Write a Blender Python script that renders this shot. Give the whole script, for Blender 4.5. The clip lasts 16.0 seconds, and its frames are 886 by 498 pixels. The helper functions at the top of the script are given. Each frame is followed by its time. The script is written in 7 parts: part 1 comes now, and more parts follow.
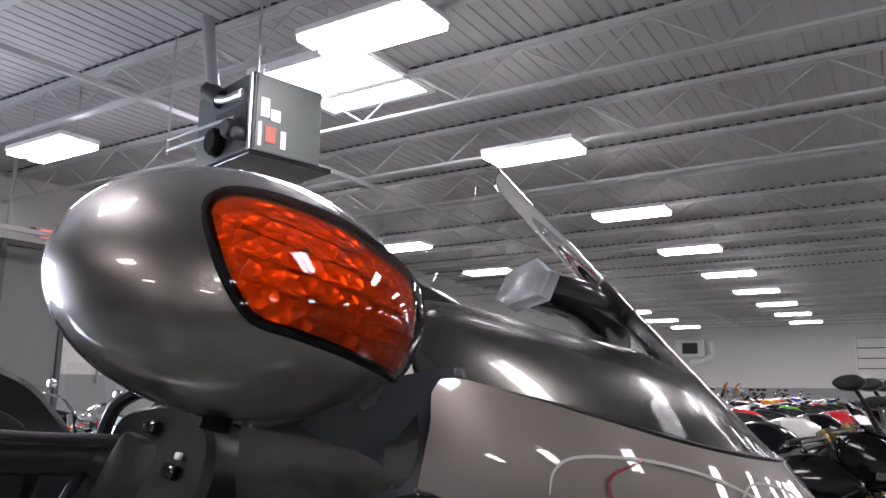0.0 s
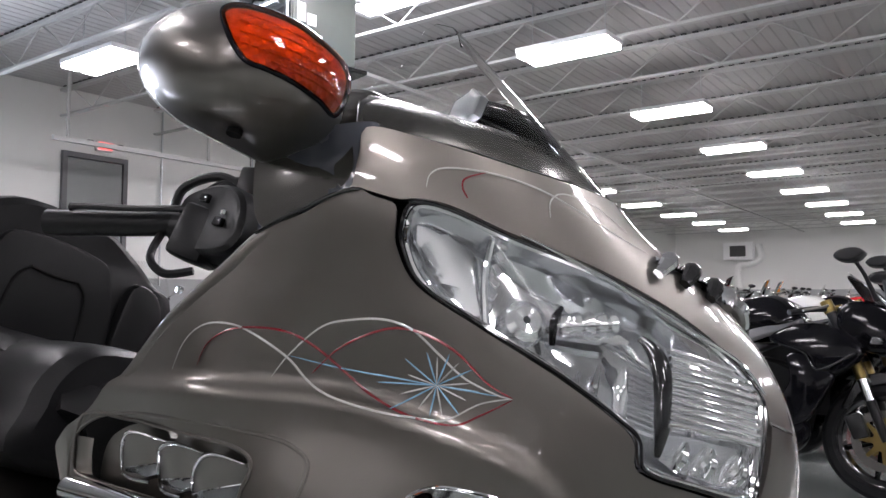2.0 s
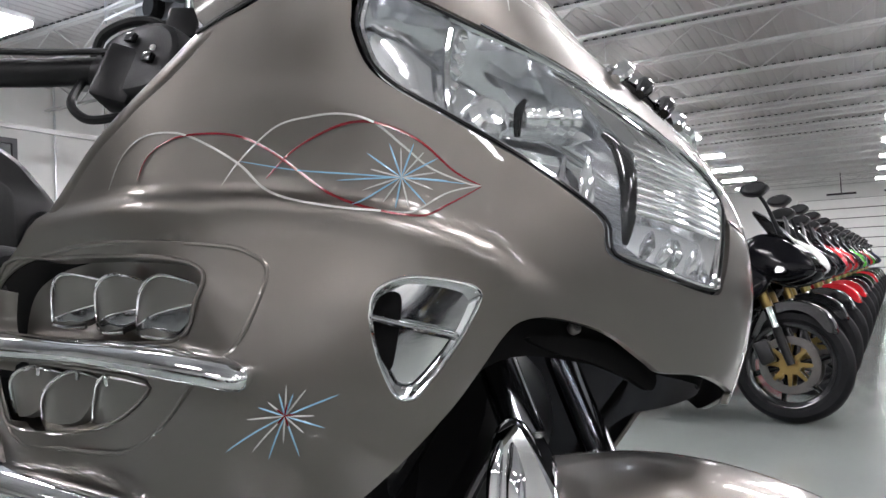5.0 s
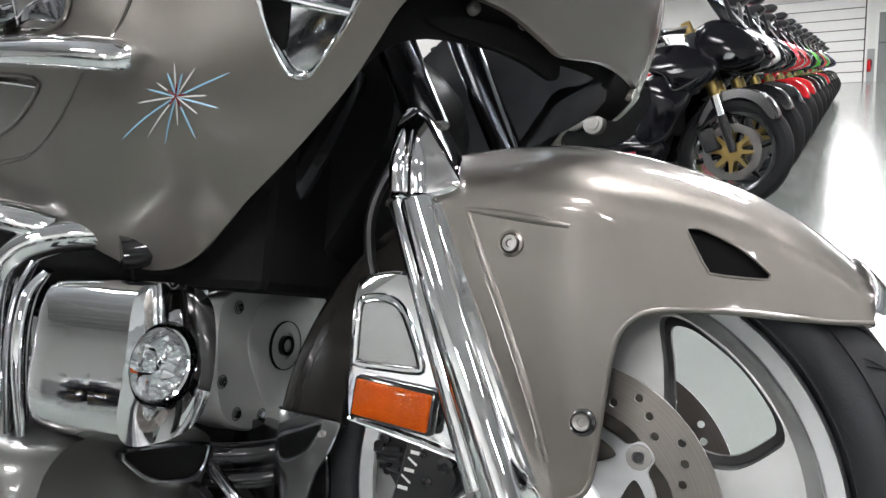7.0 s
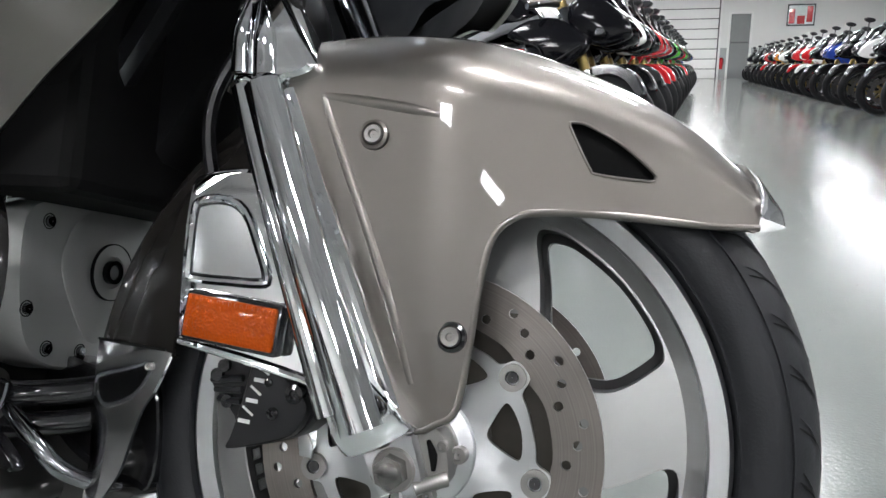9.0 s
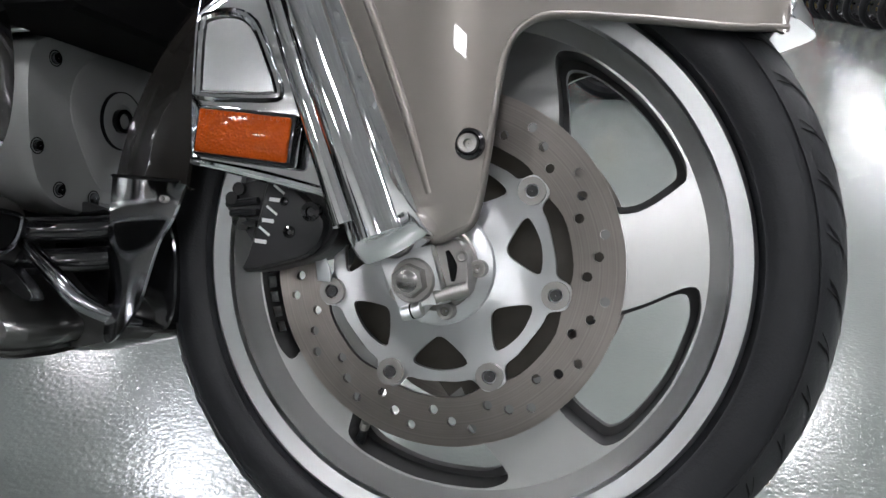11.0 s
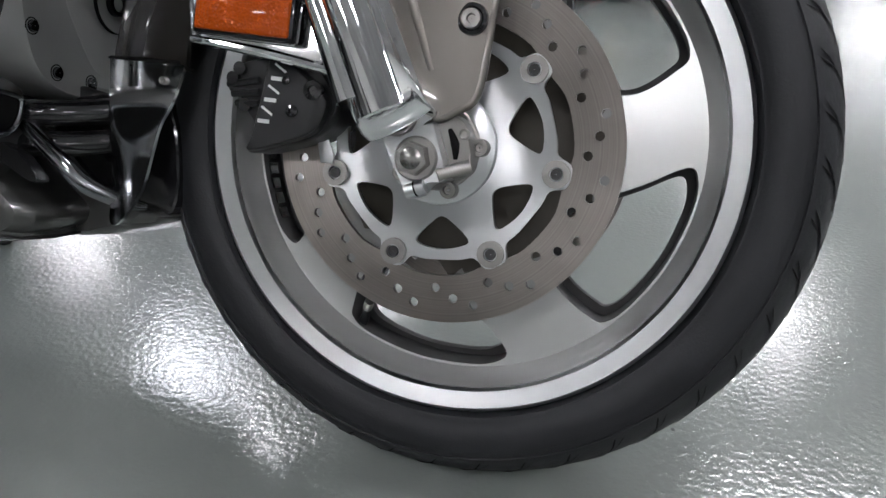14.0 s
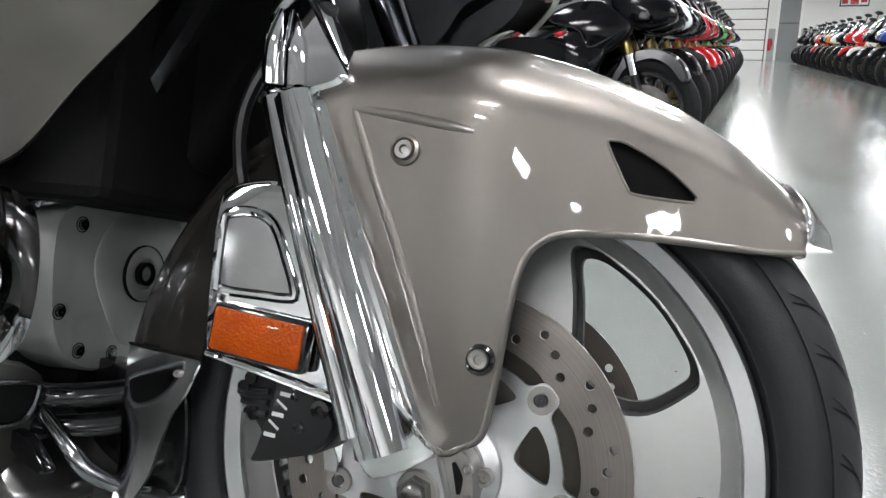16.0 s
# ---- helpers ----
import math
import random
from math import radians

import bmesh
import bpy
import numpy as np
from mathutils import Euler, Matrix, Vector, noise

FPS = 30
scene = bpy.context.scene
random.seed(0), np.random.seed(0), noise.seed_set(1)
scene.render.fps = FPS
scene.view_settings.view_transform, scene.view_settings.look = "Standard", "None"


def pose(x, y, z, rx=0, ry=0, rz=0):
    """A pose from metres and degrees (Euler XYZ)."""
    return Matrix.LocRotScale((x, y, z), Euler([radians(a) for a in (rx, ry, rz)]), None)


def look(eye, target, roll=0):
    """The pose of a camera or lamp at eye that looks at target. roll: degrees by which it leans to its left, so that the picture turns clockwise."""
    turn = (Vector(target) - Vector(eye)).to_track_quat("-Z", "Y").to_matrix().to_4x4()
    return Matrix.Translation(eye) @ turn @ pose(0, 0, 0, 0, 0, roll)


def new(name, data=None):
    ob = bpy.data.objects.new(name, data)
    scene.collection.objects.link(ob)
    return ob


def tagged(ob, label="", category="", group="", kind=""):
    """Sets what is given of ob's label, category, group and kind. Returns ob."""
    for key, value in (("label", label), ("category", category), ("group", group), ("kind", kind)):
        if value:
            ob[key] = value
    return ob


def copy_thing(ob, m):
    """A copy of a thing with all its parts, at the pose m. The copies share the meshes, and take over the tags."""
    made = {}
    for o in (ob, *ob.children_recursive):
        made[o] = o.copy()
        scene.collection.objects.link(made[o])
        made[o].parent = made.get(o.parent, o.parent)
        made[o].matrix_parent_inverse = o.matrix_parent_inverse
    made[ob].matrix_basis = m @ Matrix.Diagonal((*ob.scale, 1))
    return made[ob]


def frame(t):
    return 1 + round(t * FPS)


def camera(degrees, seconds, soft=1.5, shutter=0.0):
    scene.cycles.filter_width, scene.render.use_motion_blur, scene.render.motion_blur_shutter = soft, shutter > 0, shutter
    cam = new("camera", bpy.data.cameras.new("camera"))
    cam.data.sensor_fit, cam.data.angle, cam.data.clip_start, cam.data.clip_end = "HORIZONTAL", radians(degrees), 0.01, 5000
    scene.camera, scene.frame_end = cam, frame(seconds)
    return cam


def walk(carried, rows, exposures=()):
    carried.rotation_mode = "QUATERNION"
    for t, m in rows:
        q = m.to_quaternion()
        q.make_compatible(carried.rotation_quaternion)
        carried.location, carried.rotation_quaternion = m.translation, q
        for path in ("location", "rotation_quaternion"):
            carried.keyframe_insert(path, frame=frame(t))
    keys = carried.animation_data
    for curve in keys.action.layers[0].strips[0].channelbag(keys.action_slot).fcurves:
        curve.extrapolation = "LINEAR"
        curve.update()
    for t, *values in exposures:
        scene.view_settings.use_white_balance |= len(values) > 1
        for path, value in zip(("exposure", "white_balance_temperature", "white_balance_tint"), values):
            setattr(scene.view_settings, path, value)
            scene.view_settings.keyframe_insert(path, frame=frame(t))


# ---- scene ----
cam = camera(61.0, 16.0)
ROWS = [
    (0.0, -0.0389, -0.4288, 1.1745, 100.457, -0.621, 30.921),
    (0.5, 0.0341, -0.4703, 1.1112, 99.116, 0.260, 32.017),
    (1.0, 0.1080, -0.5304, 1.0730, 96.256, -0.112, 34.653),
    (1.5, 0.1757, -0.5841, 1.0450, 95.039, 0.464, 35.717),
    (2.0, 0.2096, -0.6102, 1.0147, 93.589, -0.049, 34.634),
    (2.5, 0.1935, -0.6024, 0.9782, 95.189, 0.706, 33.464),
    (3.0, 0.1479, -0.5950, 0.9254, 97.945, -1.462, 32.421),
    (3.2, 0.1325, -0.5893, 0.9107, 99.162, -1.415, 30.859),
    (5.3, 0.1556, -0.6078, 0.8311, 90.743, 2.737, 28.086),
    (5.5, 0.1621, -0.6081, 0.8224, 89.938, 3.098, 28.360),
    (6.0, 0.1766, -0.6066, 0.7913, 84.990, 3.186, 27.696),
    (6.5, 0.1837, -0.6057, 0.7558, 80.945, 3.414, 26.516),
    (7.0, 0.1934, -0.5889, 0.7180, 78.075, 3.422, 24.975),
    (7.5, 0.2001, -0.5628, 0.6883, 76.725, 2.515, 19.545),
    (8.0, 0.1878, -0.5289, 0.6665, 76.581, 2.367, 15.646),
    (8.2, 0.1840, -0.5188, 0.6592, 76.592, 1.658, 15.469),
    (10.3, 0.1687, -0.5244, 0.5683, 74.983, 0.206, 15.917),
    (10.5, 0.1706, -0.5266, 0.5553, 74.278, 0.535, 15.997),
    (11.0, 0.1724, -0.5350, 0.5308, 71.811, 1.595, 16.392),
    (11.5, 0.1725, -0.5402, 0.5133, 68.915, 1.814, 16.612),
    (12.0, 0.1729, -0.5423, 0.4988, 66.396, 2.142, 16.544),
    (12.5, 0.1689, -0.5474, 0.4860, 65.085, 2.112, 16.743),
    (13.0, 0.1670, -0.5494, 0.4847, 64.812, 2.006, 16.467),
    (13.5, 0.1671, -0.5534, 0.4920, 64.171, 1.896, 15.921),
    (14.0, 0.1704, -0.5549, 0.5101, 65.107, 1.406, 15.943),
    (14.5, 0.1764, -0.5479, 0.5387, 67.028, 0.966, 16.297),
    (15.0, 0.1784, -0.5377, 0.5711, 69.863, 0.970, 16.442),
    (15.5, 0.1755, -0.5251, 0.6049, 73.715, 0.756, 16.675),
    (16.0, 0.1727, -0.4976, 0.6573, 74.772, -0.107, 18.782),
]
walk(cam, [(t, pose(x, y, z, rx, ry, rz)) for t, x, y, z, rx, ry, rz in ROWS],
     [(0.0, 0.56, 6300, 23), (1.5, 0.86, 6300, 20), (3.0, 1.06, 6300, 19), (5.5, 1.5, 6250, 15), (6.5, 1.76, 6300, 13), (7.5, 1.66, 6300, 12), (8.0, 1.57, 6250, 12), (11.0, 1.22, 6150, 13), (12.5, 1.04, 6150, 13), (14.0, 1.07, 6150, 14), (16.0, 1.50, 6250, 12)])

# ==== world, light and exposure
world = bpy.data.worlds.new("world")
world.use_nodes = True
sky_node = world.node_tree.nodes.new("ShaderNodeTexSky")
sky_node.sky_type, sky_node.sun_disc = "NISHITA", False
sky_node.sun_elevation, sky_node.sun_rotation = radians(35), radians(200)
world.node_tree.links.new(sky_node.outputs[0], world.node_tree.nodes["Background"].inputs[0])
world.node_tree.nodes["Background"].inputs[1].default_value = 0.1
scene.world = world
LAMP_GLOW = 21.0
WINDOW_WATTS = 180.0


# ==== materials
def material(name, color, rough=0.5, metal=0.0, coat=0.0, vary=0.12, scale=8.0, grain=0.0, grain_scale=300.0, rough_vary=0.1, glow=0.0, alpha=1.0, transmission=0.0, stretch=None, spec=0.5):
    m = bpy.data.materials.new(name)
    m.use_nodes = True
    nt = m.node_tree
    b = nt.nodes["Principled BSDF"]
    b.inputs["Metallic"].default_value = metal
    b.inputs["Coat Weight"].default_value = coat
    b.inputs["Coat Roughness"].default_value = 0.03
    b.inputs["Transmission Weight"].default_value = transmission
    b.inputs["Alpha"].default_value = alpha
    b.inputs["Specular IOR Level"].default_value = spec
    c = (*color, 1)
    coord = nt.nodes.new("ShaderNodeTexCoord")
    src = coord.outputs["Object"]
    if stretch:
        mp = nt.nodes.new("ShaderNodeMapping")
        mp.inputs["Scale"].default_value = stretch
        nt.links.new(src, mp.inputs["Vector"])
        src = mp.outputs["Vector"]
    n1 = nt.nodes.new("ShaderNodeTexNoise")
    n1.inputs["Scale"].default_value = scale
    n1.inputs["Detail"].default_value = 6
    nt.links.new(src, n1.inputs["Vector"])
    n2 = nt.nodes.new("ShaderNodeTexNoise")
    n2.inputs["Scale"].default_value = grain_scale
    n2.inputs["Detail"].default_value = 2
    nt.links.new(src, n2.inputs["Vector"])
    mix = nt.nodes.new("ShaderNodeMix")
    mix.data_type = "RGBA"
    mix.inputs["A"].default_value = tuple(x * (1 - vary) for x in color) + (1,)
    mix.inputs["B"].default_value = tuple(min(1, x * (1 + vary)) for x in color) + (1,)
    nt.links.new(n1.outputs["Fac"], mix.inputs["Factor"])
    nt.links.new(mix.outputs["Result"], b.inputs["Base Color"])
    rr = nt.nodes.new("ShaderNodeMapRange")
    rr.inputs["To Min"].default_value = max(0.0, rough * (1 - rough_vary))
    rr.inputs["To Max"].default_value = min(1.0, rough * (1 + rough_vary))
    nt.links.new(n1.outputs["Fac"], rr.inputs["Value"])
    nt.links.new(rr.outputs["Result"], b.inputs["Roughness"])
    if grain > 0:
        bump = nt.nodes.new("ShaderNodeBump")
        bump.inputs["Strength"].default_value = grain
        bump.inputs["Distance"].default_value = 0.002
        nt.links.new(n2.outputs["Fac"], bump.inputs["Height"])
        nt.links.new(bump.outputs["Normal"], b.inputs["Normal"])
    if glow > 0:
        b.inputs["Emission Color"].default_value = c
        b.inputs["Emission Strength"].default_value = glow
    return m


def clear(name, color, rough=0.0, ior=1.45):
    m = bpy.data.materials.new(name)
    m.use_nodes = True
    nt = m.node_tree
    nt.nodes.remove(nt.nodes["Principled BSDF"])
    out = nt.nodes["Material Output"]
    tr = nt.nodes.new("ShaderNodeBsdfTransparent")
    tr.inputs[0].default_value = (*color, 1)
    gl = nt.nodes.new("ShaderNodeBsdfGlossy")
    gl.inputs["Roughness"].default_value = rough
    fr = nt.nodes.new("ShaderNodeFresnel")
    fr.inputs["IOR"].default_value = ior
    mx = nt.nodes.new("ShaderNodeMixShader")
    nt.links.new(fr.outputs[0], mx.inputs[0])
    nt.links.new(tr.outputs[0], mx.inputs[1])
    nt.links.new(gl.outputs[0], mx.inputs[2])
    nt.links.new(mx.outputs[0], out.inputs["Surface"])
    return m


def paint(name, color, flake=0.35):
    """Metallic car paint under clear coat: flakes as a fine sparkle in tone and roughness."""
    m = material(name, color, rough=0.38, metal=1.0, coat=1.0, vary=0.05, scale=3.0)
    m.node_tree.nodes["Principled BSDF"].inputs["Coat Roughness"].default_value = 0.02
    nt = m.node_tree
    b = nt.nodes["Principled BSDF"]
    v = nt.nodes.new("ShaderNodeTexVoronoi")
    v.inputs["Scale"].default_value = 1400.0
    co = nt.nodes.new("ShaderNodeTexCoord")
    nt.links.new(co.outputs["Object"], v.inputs["Vector"])
    bump = nt.nodes.new("ShaderNodeBump")
    bump.inputs["Strength"].default_value = 0.06
    bump.inputs["Distance"].default_value = 0.0005
    nt.links.new(v.outputs["Distance"], bump.inputs["Height"])
    nt.links.new(bump.outputs["Normal"], b.inputs["Normal"])
    return m


def facets(m, scale, strength, depth=0.004):
    """Gives the lower layer of a material the cells of a moulded reflector."""
    nt = m.node_tree
    b = nt.nodes["Principled BSDF"]
    co = nt.nodes.new("ShaderNodeTexCoord")
    v = nt.nodes.new("ShaderNodeTexVoronoi")
    v.inputs["Scale"].default_value = scale
    bump = nt.nodes.new("ShaderNodeBump")
    bump.inputs["Strength"].default_value = strength
    bump.inputs["Distance"].default_value = depth
    nt.links.new(co.outputs["Object"], v.inputs["Vector"])
    nt.links.new(v.outputs["Distance"], bump.inputs["Height"])
    nt.links.new(bump.outputs["Normal"], b.inputs["Normal"])
    return m


def brushed(m, amount):
    """Turning marks round the Y axis."""
    nt = m.node_tree
    b = nt.nodes["Principled BSDF"]
    t = nt.nodes.new("ShaderNodeTangent")
    t.direction_type, t.axis = "RADIAL", "Y"
    nt.links.new(t.outputs[0], b.inputs["Tangent"])
    b.inputs["Anisotropic"].default_value = amount
    return m


def ringed(m, centre, pitch, amount):
    """Fine turning marks: a tone that changes with the distance from an axle along Y."""
    nt = m.node_tree
    b = nt.nodes["Principled BSDF"]
    co = nt.nodes.new("ShaderNodeTexCoord")
    shift = nt.nodes.new("ShaderNodeVectorMath")
    shift.operation = "SUBTRACT"
    shift.inputs[1].default_value = centre
    plane = nt.nodes.new("ShaderNodeVectorMath")
    plane.operation = "MULTIPLY"
    plane.inputs[1].default_value = (1, 0, 1)
    size = nt.nodes.new("ShaderNodeVectorMath")
    size.operation = "LENGTH"
    n = nt.nodes.new("ShaderNodeTexNoise")
    n.noise_dimensions = "1D"
    n.inputs["Scale"].default_value = pitch
    n.inputs["Detail"].default_value = 4
    tone = nt.nodes.new("ShaderNodeMapRange")
    tone.inputs["From Min"].default_value, tone.inputs["From Max"].default_value = 0.3, 0.7
    tone.inputs["To Min"].default_value, tone.inputs["To Max"].default_value = 1 - amount, 1 + amount
    mul = nt.nodes.new("ShaderNodeVectorMath")
    mul.operation = "SCALE"
    old = b.inputs["Base Color"].links[0].from_socket
    nt.links.new(co.outputs["Object"], shift.inputs[0])
    nt.links.new(shift.outputs[0], plane.inputs[0])
    nt.links.new(plane.outputs[0], size.inputs[0])
    nt.links.new(size.outputs["Value"], n.inputs["W"])
    nt.links.new(n.outputs["Fac"], tone.inputs["Value"])
    nt.links.new(old, mul.inputs[0])
    nt.links.new(tone.outputs["Result"], mul.inputs["Scale"])
    nt.links.new(mul.outputs[0], b.inputs["Base Color"])
    return m


PAINT = paint("taupe_paint", (0.190, 0.175, 0.157))
CHROME = material("chrome", (0.86, 0.87, 0.88), rough=0.045, metal=1.0, vary=0.03, rough_vary=0.5)
MACHINED = material("machined_aluminium", (0.66, 0.67, 0.68), rough=0.30, metal=1.0, vary=0.06, scale=5.0, grain=0.04, grain_scale=500)
CAST = material("silver_wheel_paint", (0.60, 0.60, 0.595), rough=0.27, metal=0.6, coat=0.3, vary=0.04, scale=14, rough_vary=0.02)
DISC = ringed(material("brake_disc_steel", (0.27, 0.245, 0.228), rough=0.30, metal=1.0, vary=0.12, scale=30, grain=0.05, grain_scale=900), (0.001, 0, 0.315), 700.0, 0.09)
STEEL = material("dull_steel", (0.32, 0.31, 0.295), rough=0.4, metal=0.9, vary=0.18, scale=60)
RUBBER = material("tyre_rubber", (0.017, 0.0175, 0.020), rough=0.5, vary=0.45, scale=22, grain=0.12, grain_scale=420, rough_vary=0.35, spec=0.30)
BLACK = material("black_plastic", (0.012, 0.012, 0.013), rough=0.36, vary=0.2, scale=20, grain=0.08, spec=0.3)
NUT = material("worn_nut_steel", (0.24, 0.235, 0.225), rough=0.22, metal=1.0, vary=0.25, scale=90)
GLOSSBLACK = material("gloss_black", (0.010, 0.010, 0.011), rough=0.12, coat=0.6, vary=0.2)
MATTEBLACK = material("matt_black", (0.008, 0.008, 0.008), rough=0.75, vary=0.3, scale=15, spec=0.08)
LEATHER = material("black_leather", (0.006, 0.006, 0.0065), rough=0.38, vary=0.25, scale=12, grain=0.22, grain_scale=420, spec=0.22)
GREYCOVER = material("grey_engine_cover", (0.50, 0.505, 0.495), rough=0.42, metal=0.45, vary=0.08, scale=14, grain=0.12, grain_scale=700)
DARKPANEL = material("dark_grey_panel", (0.10, 0.10, 0.105), rough=0.45, vary=0.1, scale=10, grain=0.12)
NECK = material("slate_grey_boot", (0.036, 0.040, 0.052), rough=0.27, vary=0.1, spec=0.5, coat=0.5)
AMBER = clear("amber_lens", (0.97, 0.235, 0.012), 0.015, 1.40)
AMBERBOWL = facets(material("amber_lamp_bowl", (0.95, 0.88, 0.74), rough=0.30, metal=0.45, vary=0.3, scale=55), 150.0, 0.9, 0.004)
AMBERSOLID = material("amber_plastic", (0.85, 0.10, 0.004), rough=0.25, coat=0.4, vary=0.2, scale=60)
REFLECTOR = facets(material("orange_reflector", (0.40, 0.062, 0.002), rough=0.3, coat=0.35, vary=0.18, scale=30, spec=0.1), 420.0, 0.5, 0.0015)
LENS = clear("clear_lens", (0.96, 0.97, 0.97), 0.01, 1.22)
SHIELD = clear("windshield_acrylic", (0.95, 0.955, 0.95), 0.0, 1.045)
GARNISH = material("satin_dark_garnish", (0.075, 0.072, 0.066), rough=0.25, metal=0.75, vary=0.12, scale=12, coat=0.4)
MIRROR = material("lamp_reflector", (0.93, 0.94, 0.95), rough=0.11, metal=0.82, vary=0.03)
FACETED = facets(material("moulded_lamp_reflector", (0.92, 0.93, 0.95), rough=0.08, metal=0.88, vary=0.03), 22.0, 0.40)
BOWL = facets(material("bright_fog_lamp_bowl", (0.80, 0.81, 0.82), rough=0.10, metal=0.82, vary=0.03), 70.0, 1.0, 0.006)
TURNED = brushed(material("turned_aluminium", (0.64, 0.65, 0.66), rough=0.30, metal=1.0, vary=0.07, scale=6, rough_vary=0.15, grain=0.02, grain_scale=900), 0.8)
# Brownish cast metal behind the carrier, darkened for the shade it stands in.
WEBGREY = material("shaded_cast_web", (0.085, 0.078, 0.066), rough=0.45, metal=0.3, vary=0.3, scale=40, spec=0.3)
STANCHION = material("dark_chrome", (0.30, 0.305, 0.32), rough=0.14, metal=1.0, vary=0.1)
# Dark grey that paints shade into the spoke slots and bobbin holes.
SLOTGREY = material("dark_grey_slot_shade", (0.05, 0.05, 0.05), rough=0.5, vary=0.2, scale=20, spec=0.2)
GEM = material("frosted_clear_cap", (0.62, 0.64, 0.66), rough=0.12, vary=0.1, transmission=0.6, coat=0.5)
TIPCHROME = material("polished_tip", (0.70, 0.71, 0.72), rough=0.07, metal=1.0, vary=0.05)
DUCTCHROME = material("bright_duct_plating", (0.80, 0.81, 0.82), rough=0.07, metal=1.0, vary=0.05)
SILVERPLASTIC = material("satin_grey_louvre", (0.20, 0.195, 0.18), rough=0.3, metal=0.7, coat=0.5, vary=0.06)
WHITELINE = material("white_pinstripe", (0.46, 0.46, 0.43), rough=0.25, coat=0.8, vary=0.08)
REDLINE = material("red_pinstripe", (0.15, 0.004, 0.009), rough=0.25, coat=0.8, vary=0.1)
BLUELINE = material("blue_pinstripe", (0.22, 0.42, 0.58), rough=0.25, coat=0.8, vary=0.1)
WHITEMARK = material("white_marking", (0.75, 0.75, 0.74), rough=0.5, vary=0.1)

FLOOR = material("grey_epoxy_floor", (0.205, 0.222, 0.208), rough=0.11, vary=0.10, scale=1.6, coat=0.0, grain=0.30, grain_scale=130, rough_vary=0.4, spec=0.46)
def specks(m, scale, size, tone):
    """Small dark chips scattered in a coating, one here and there."""
    nt = m.node_tree
    b = nt.nodes["Principled BSDF"]
    co = nt.nodes.new("ShaderNodeTexCoord")
    v = nt.nodes.new("ShaderNodeTexVoronoi")
    v.inputs["Scale"].default_value = scale
    gate = nt.nodes.new("ShaderNodeMapRange")
    gate.inputs["From Min"].default_value, gate.inputs["From Max"].default_value = size * 0.7, size
    gate.inputs["To Min"].default_value, gate.inputs["To Max"].default_value = tone, 1.0
    mul = nt.nodes.new("ShaderNodeVectorMath")
    mul.operation = "SCALE"
    old = b.inputs["Base Color"].links[0].from_socket
    nt.links.new(co.outputs["Object"], v.inputs["Vector"])
    nt.links.new(v.outputs["Distance"], gate.inputs["Value"])
    nt.links.new(old, mul.inputs[0])
    nt.links.new(gate.outputs["Result"], mul.inputs["Scale"])
    nt.links.new(mul.outputs[0], b.inputs["Base Color"])
    return m


specks(specks(FLOOR, 9.0, 0.026, 0.25), 3.1, 0.018, 0.3)
WALL = material("white_wall_paint", (0.74, 0.74, 0.72), rough=0.6, vary=0.05, scale=0.8, grain=0.08, grain_scale=90)
WAINSCOT = material("grey_wall_paint", (0.33, 0.34, 0.34), rough=0.5, vary=0.06, scale=1.2, grain=0.06)
DECK = material("white_painted_deck", (0.43, 0.42, 0.415), rough=0.55, vary=0.10, scale=0.7, grain=0.05)
JOIST = material("white_painted_steel", (0.50, 0.50, 0.49), rough=0.45, vary=0.10, scale=3)
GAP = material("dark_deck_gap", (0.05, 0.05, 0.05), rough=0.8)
DOORPAINT = material("grey_door_paint", (0.20, 0.21, 0.21), rough=0.45, vary=0.05)
SLAT = material("white_slatwall", (0.80, 0.80, 0.78), rough=0.4, vary=0.04)
FIXTURE = material("white_lamp_housing", (0.8, 0.8, 0.8), rough=0.4, vary=0.03)
TUBEGLOW = material("fluorescent_tube", (1.0, 0.985, 0.96), rough=0.5, vary=0.0, glow=LAMP_GLOW)
SKYGLOW = material("skylight_dome", (0.96, 0.98, 1.0), rough=0.5, vary=0.0, glow=LAMP_GLOW * 0.55)
EXITRED = material("exit_sign_red", (1.0, 0.12, 0.10), rough=0.5, vary=0.0, glow=1.5)
HEATER = material("grey_green_enamel", (0.085, 0.098, 0.092), rough=0.45, vary=0.08)
PIPE = material("galvanised_pipe", (0.55, 0.57, 0.58), rough=0.3, metal=0.9, vary=0.1, scale=20)


# ==== mesh tools
def finish(name, bm, mat, smooth=True, sharp=35.0):
    me = bpy.data.meshes.new(name)
    bm.normal_update()
    bm.to_mesh(me)
    bm.free()
    for m in (mat if isinstance(mat, (list, tuple)) else [mat]):
        me.materials.append(m)
    if smooth:
        me.shade_smooth()
        me.set_sharp_from_angle(angle=radians(sharp))
    return me


def part(name, bm, mat, parent, label="", smooth=True, sharp=35.0):
    ob = new(name, finish(name, bm, mat, smooth, sharp))
    ob.parent = parent
    if label:
        ob["label"] = label
    return ob


def solid(name, bm, mat, label, category, kind="", group="", smooth=True, sharp=35.0):
    return tagged(new(name, finish(name, bm, mat, smooth, sharp)), label, category, group, kind)


def joined(*meshes):
    """One bmesh out of several."""
    out = meshes[0]
    for b in meshes[1:]:
        me = bpy.data.meshes.new("t")
        b.to_mesh(me)
        b.free()
        out.from_mesh(me)
        bpy.data.meshes.remove(me)
    return out


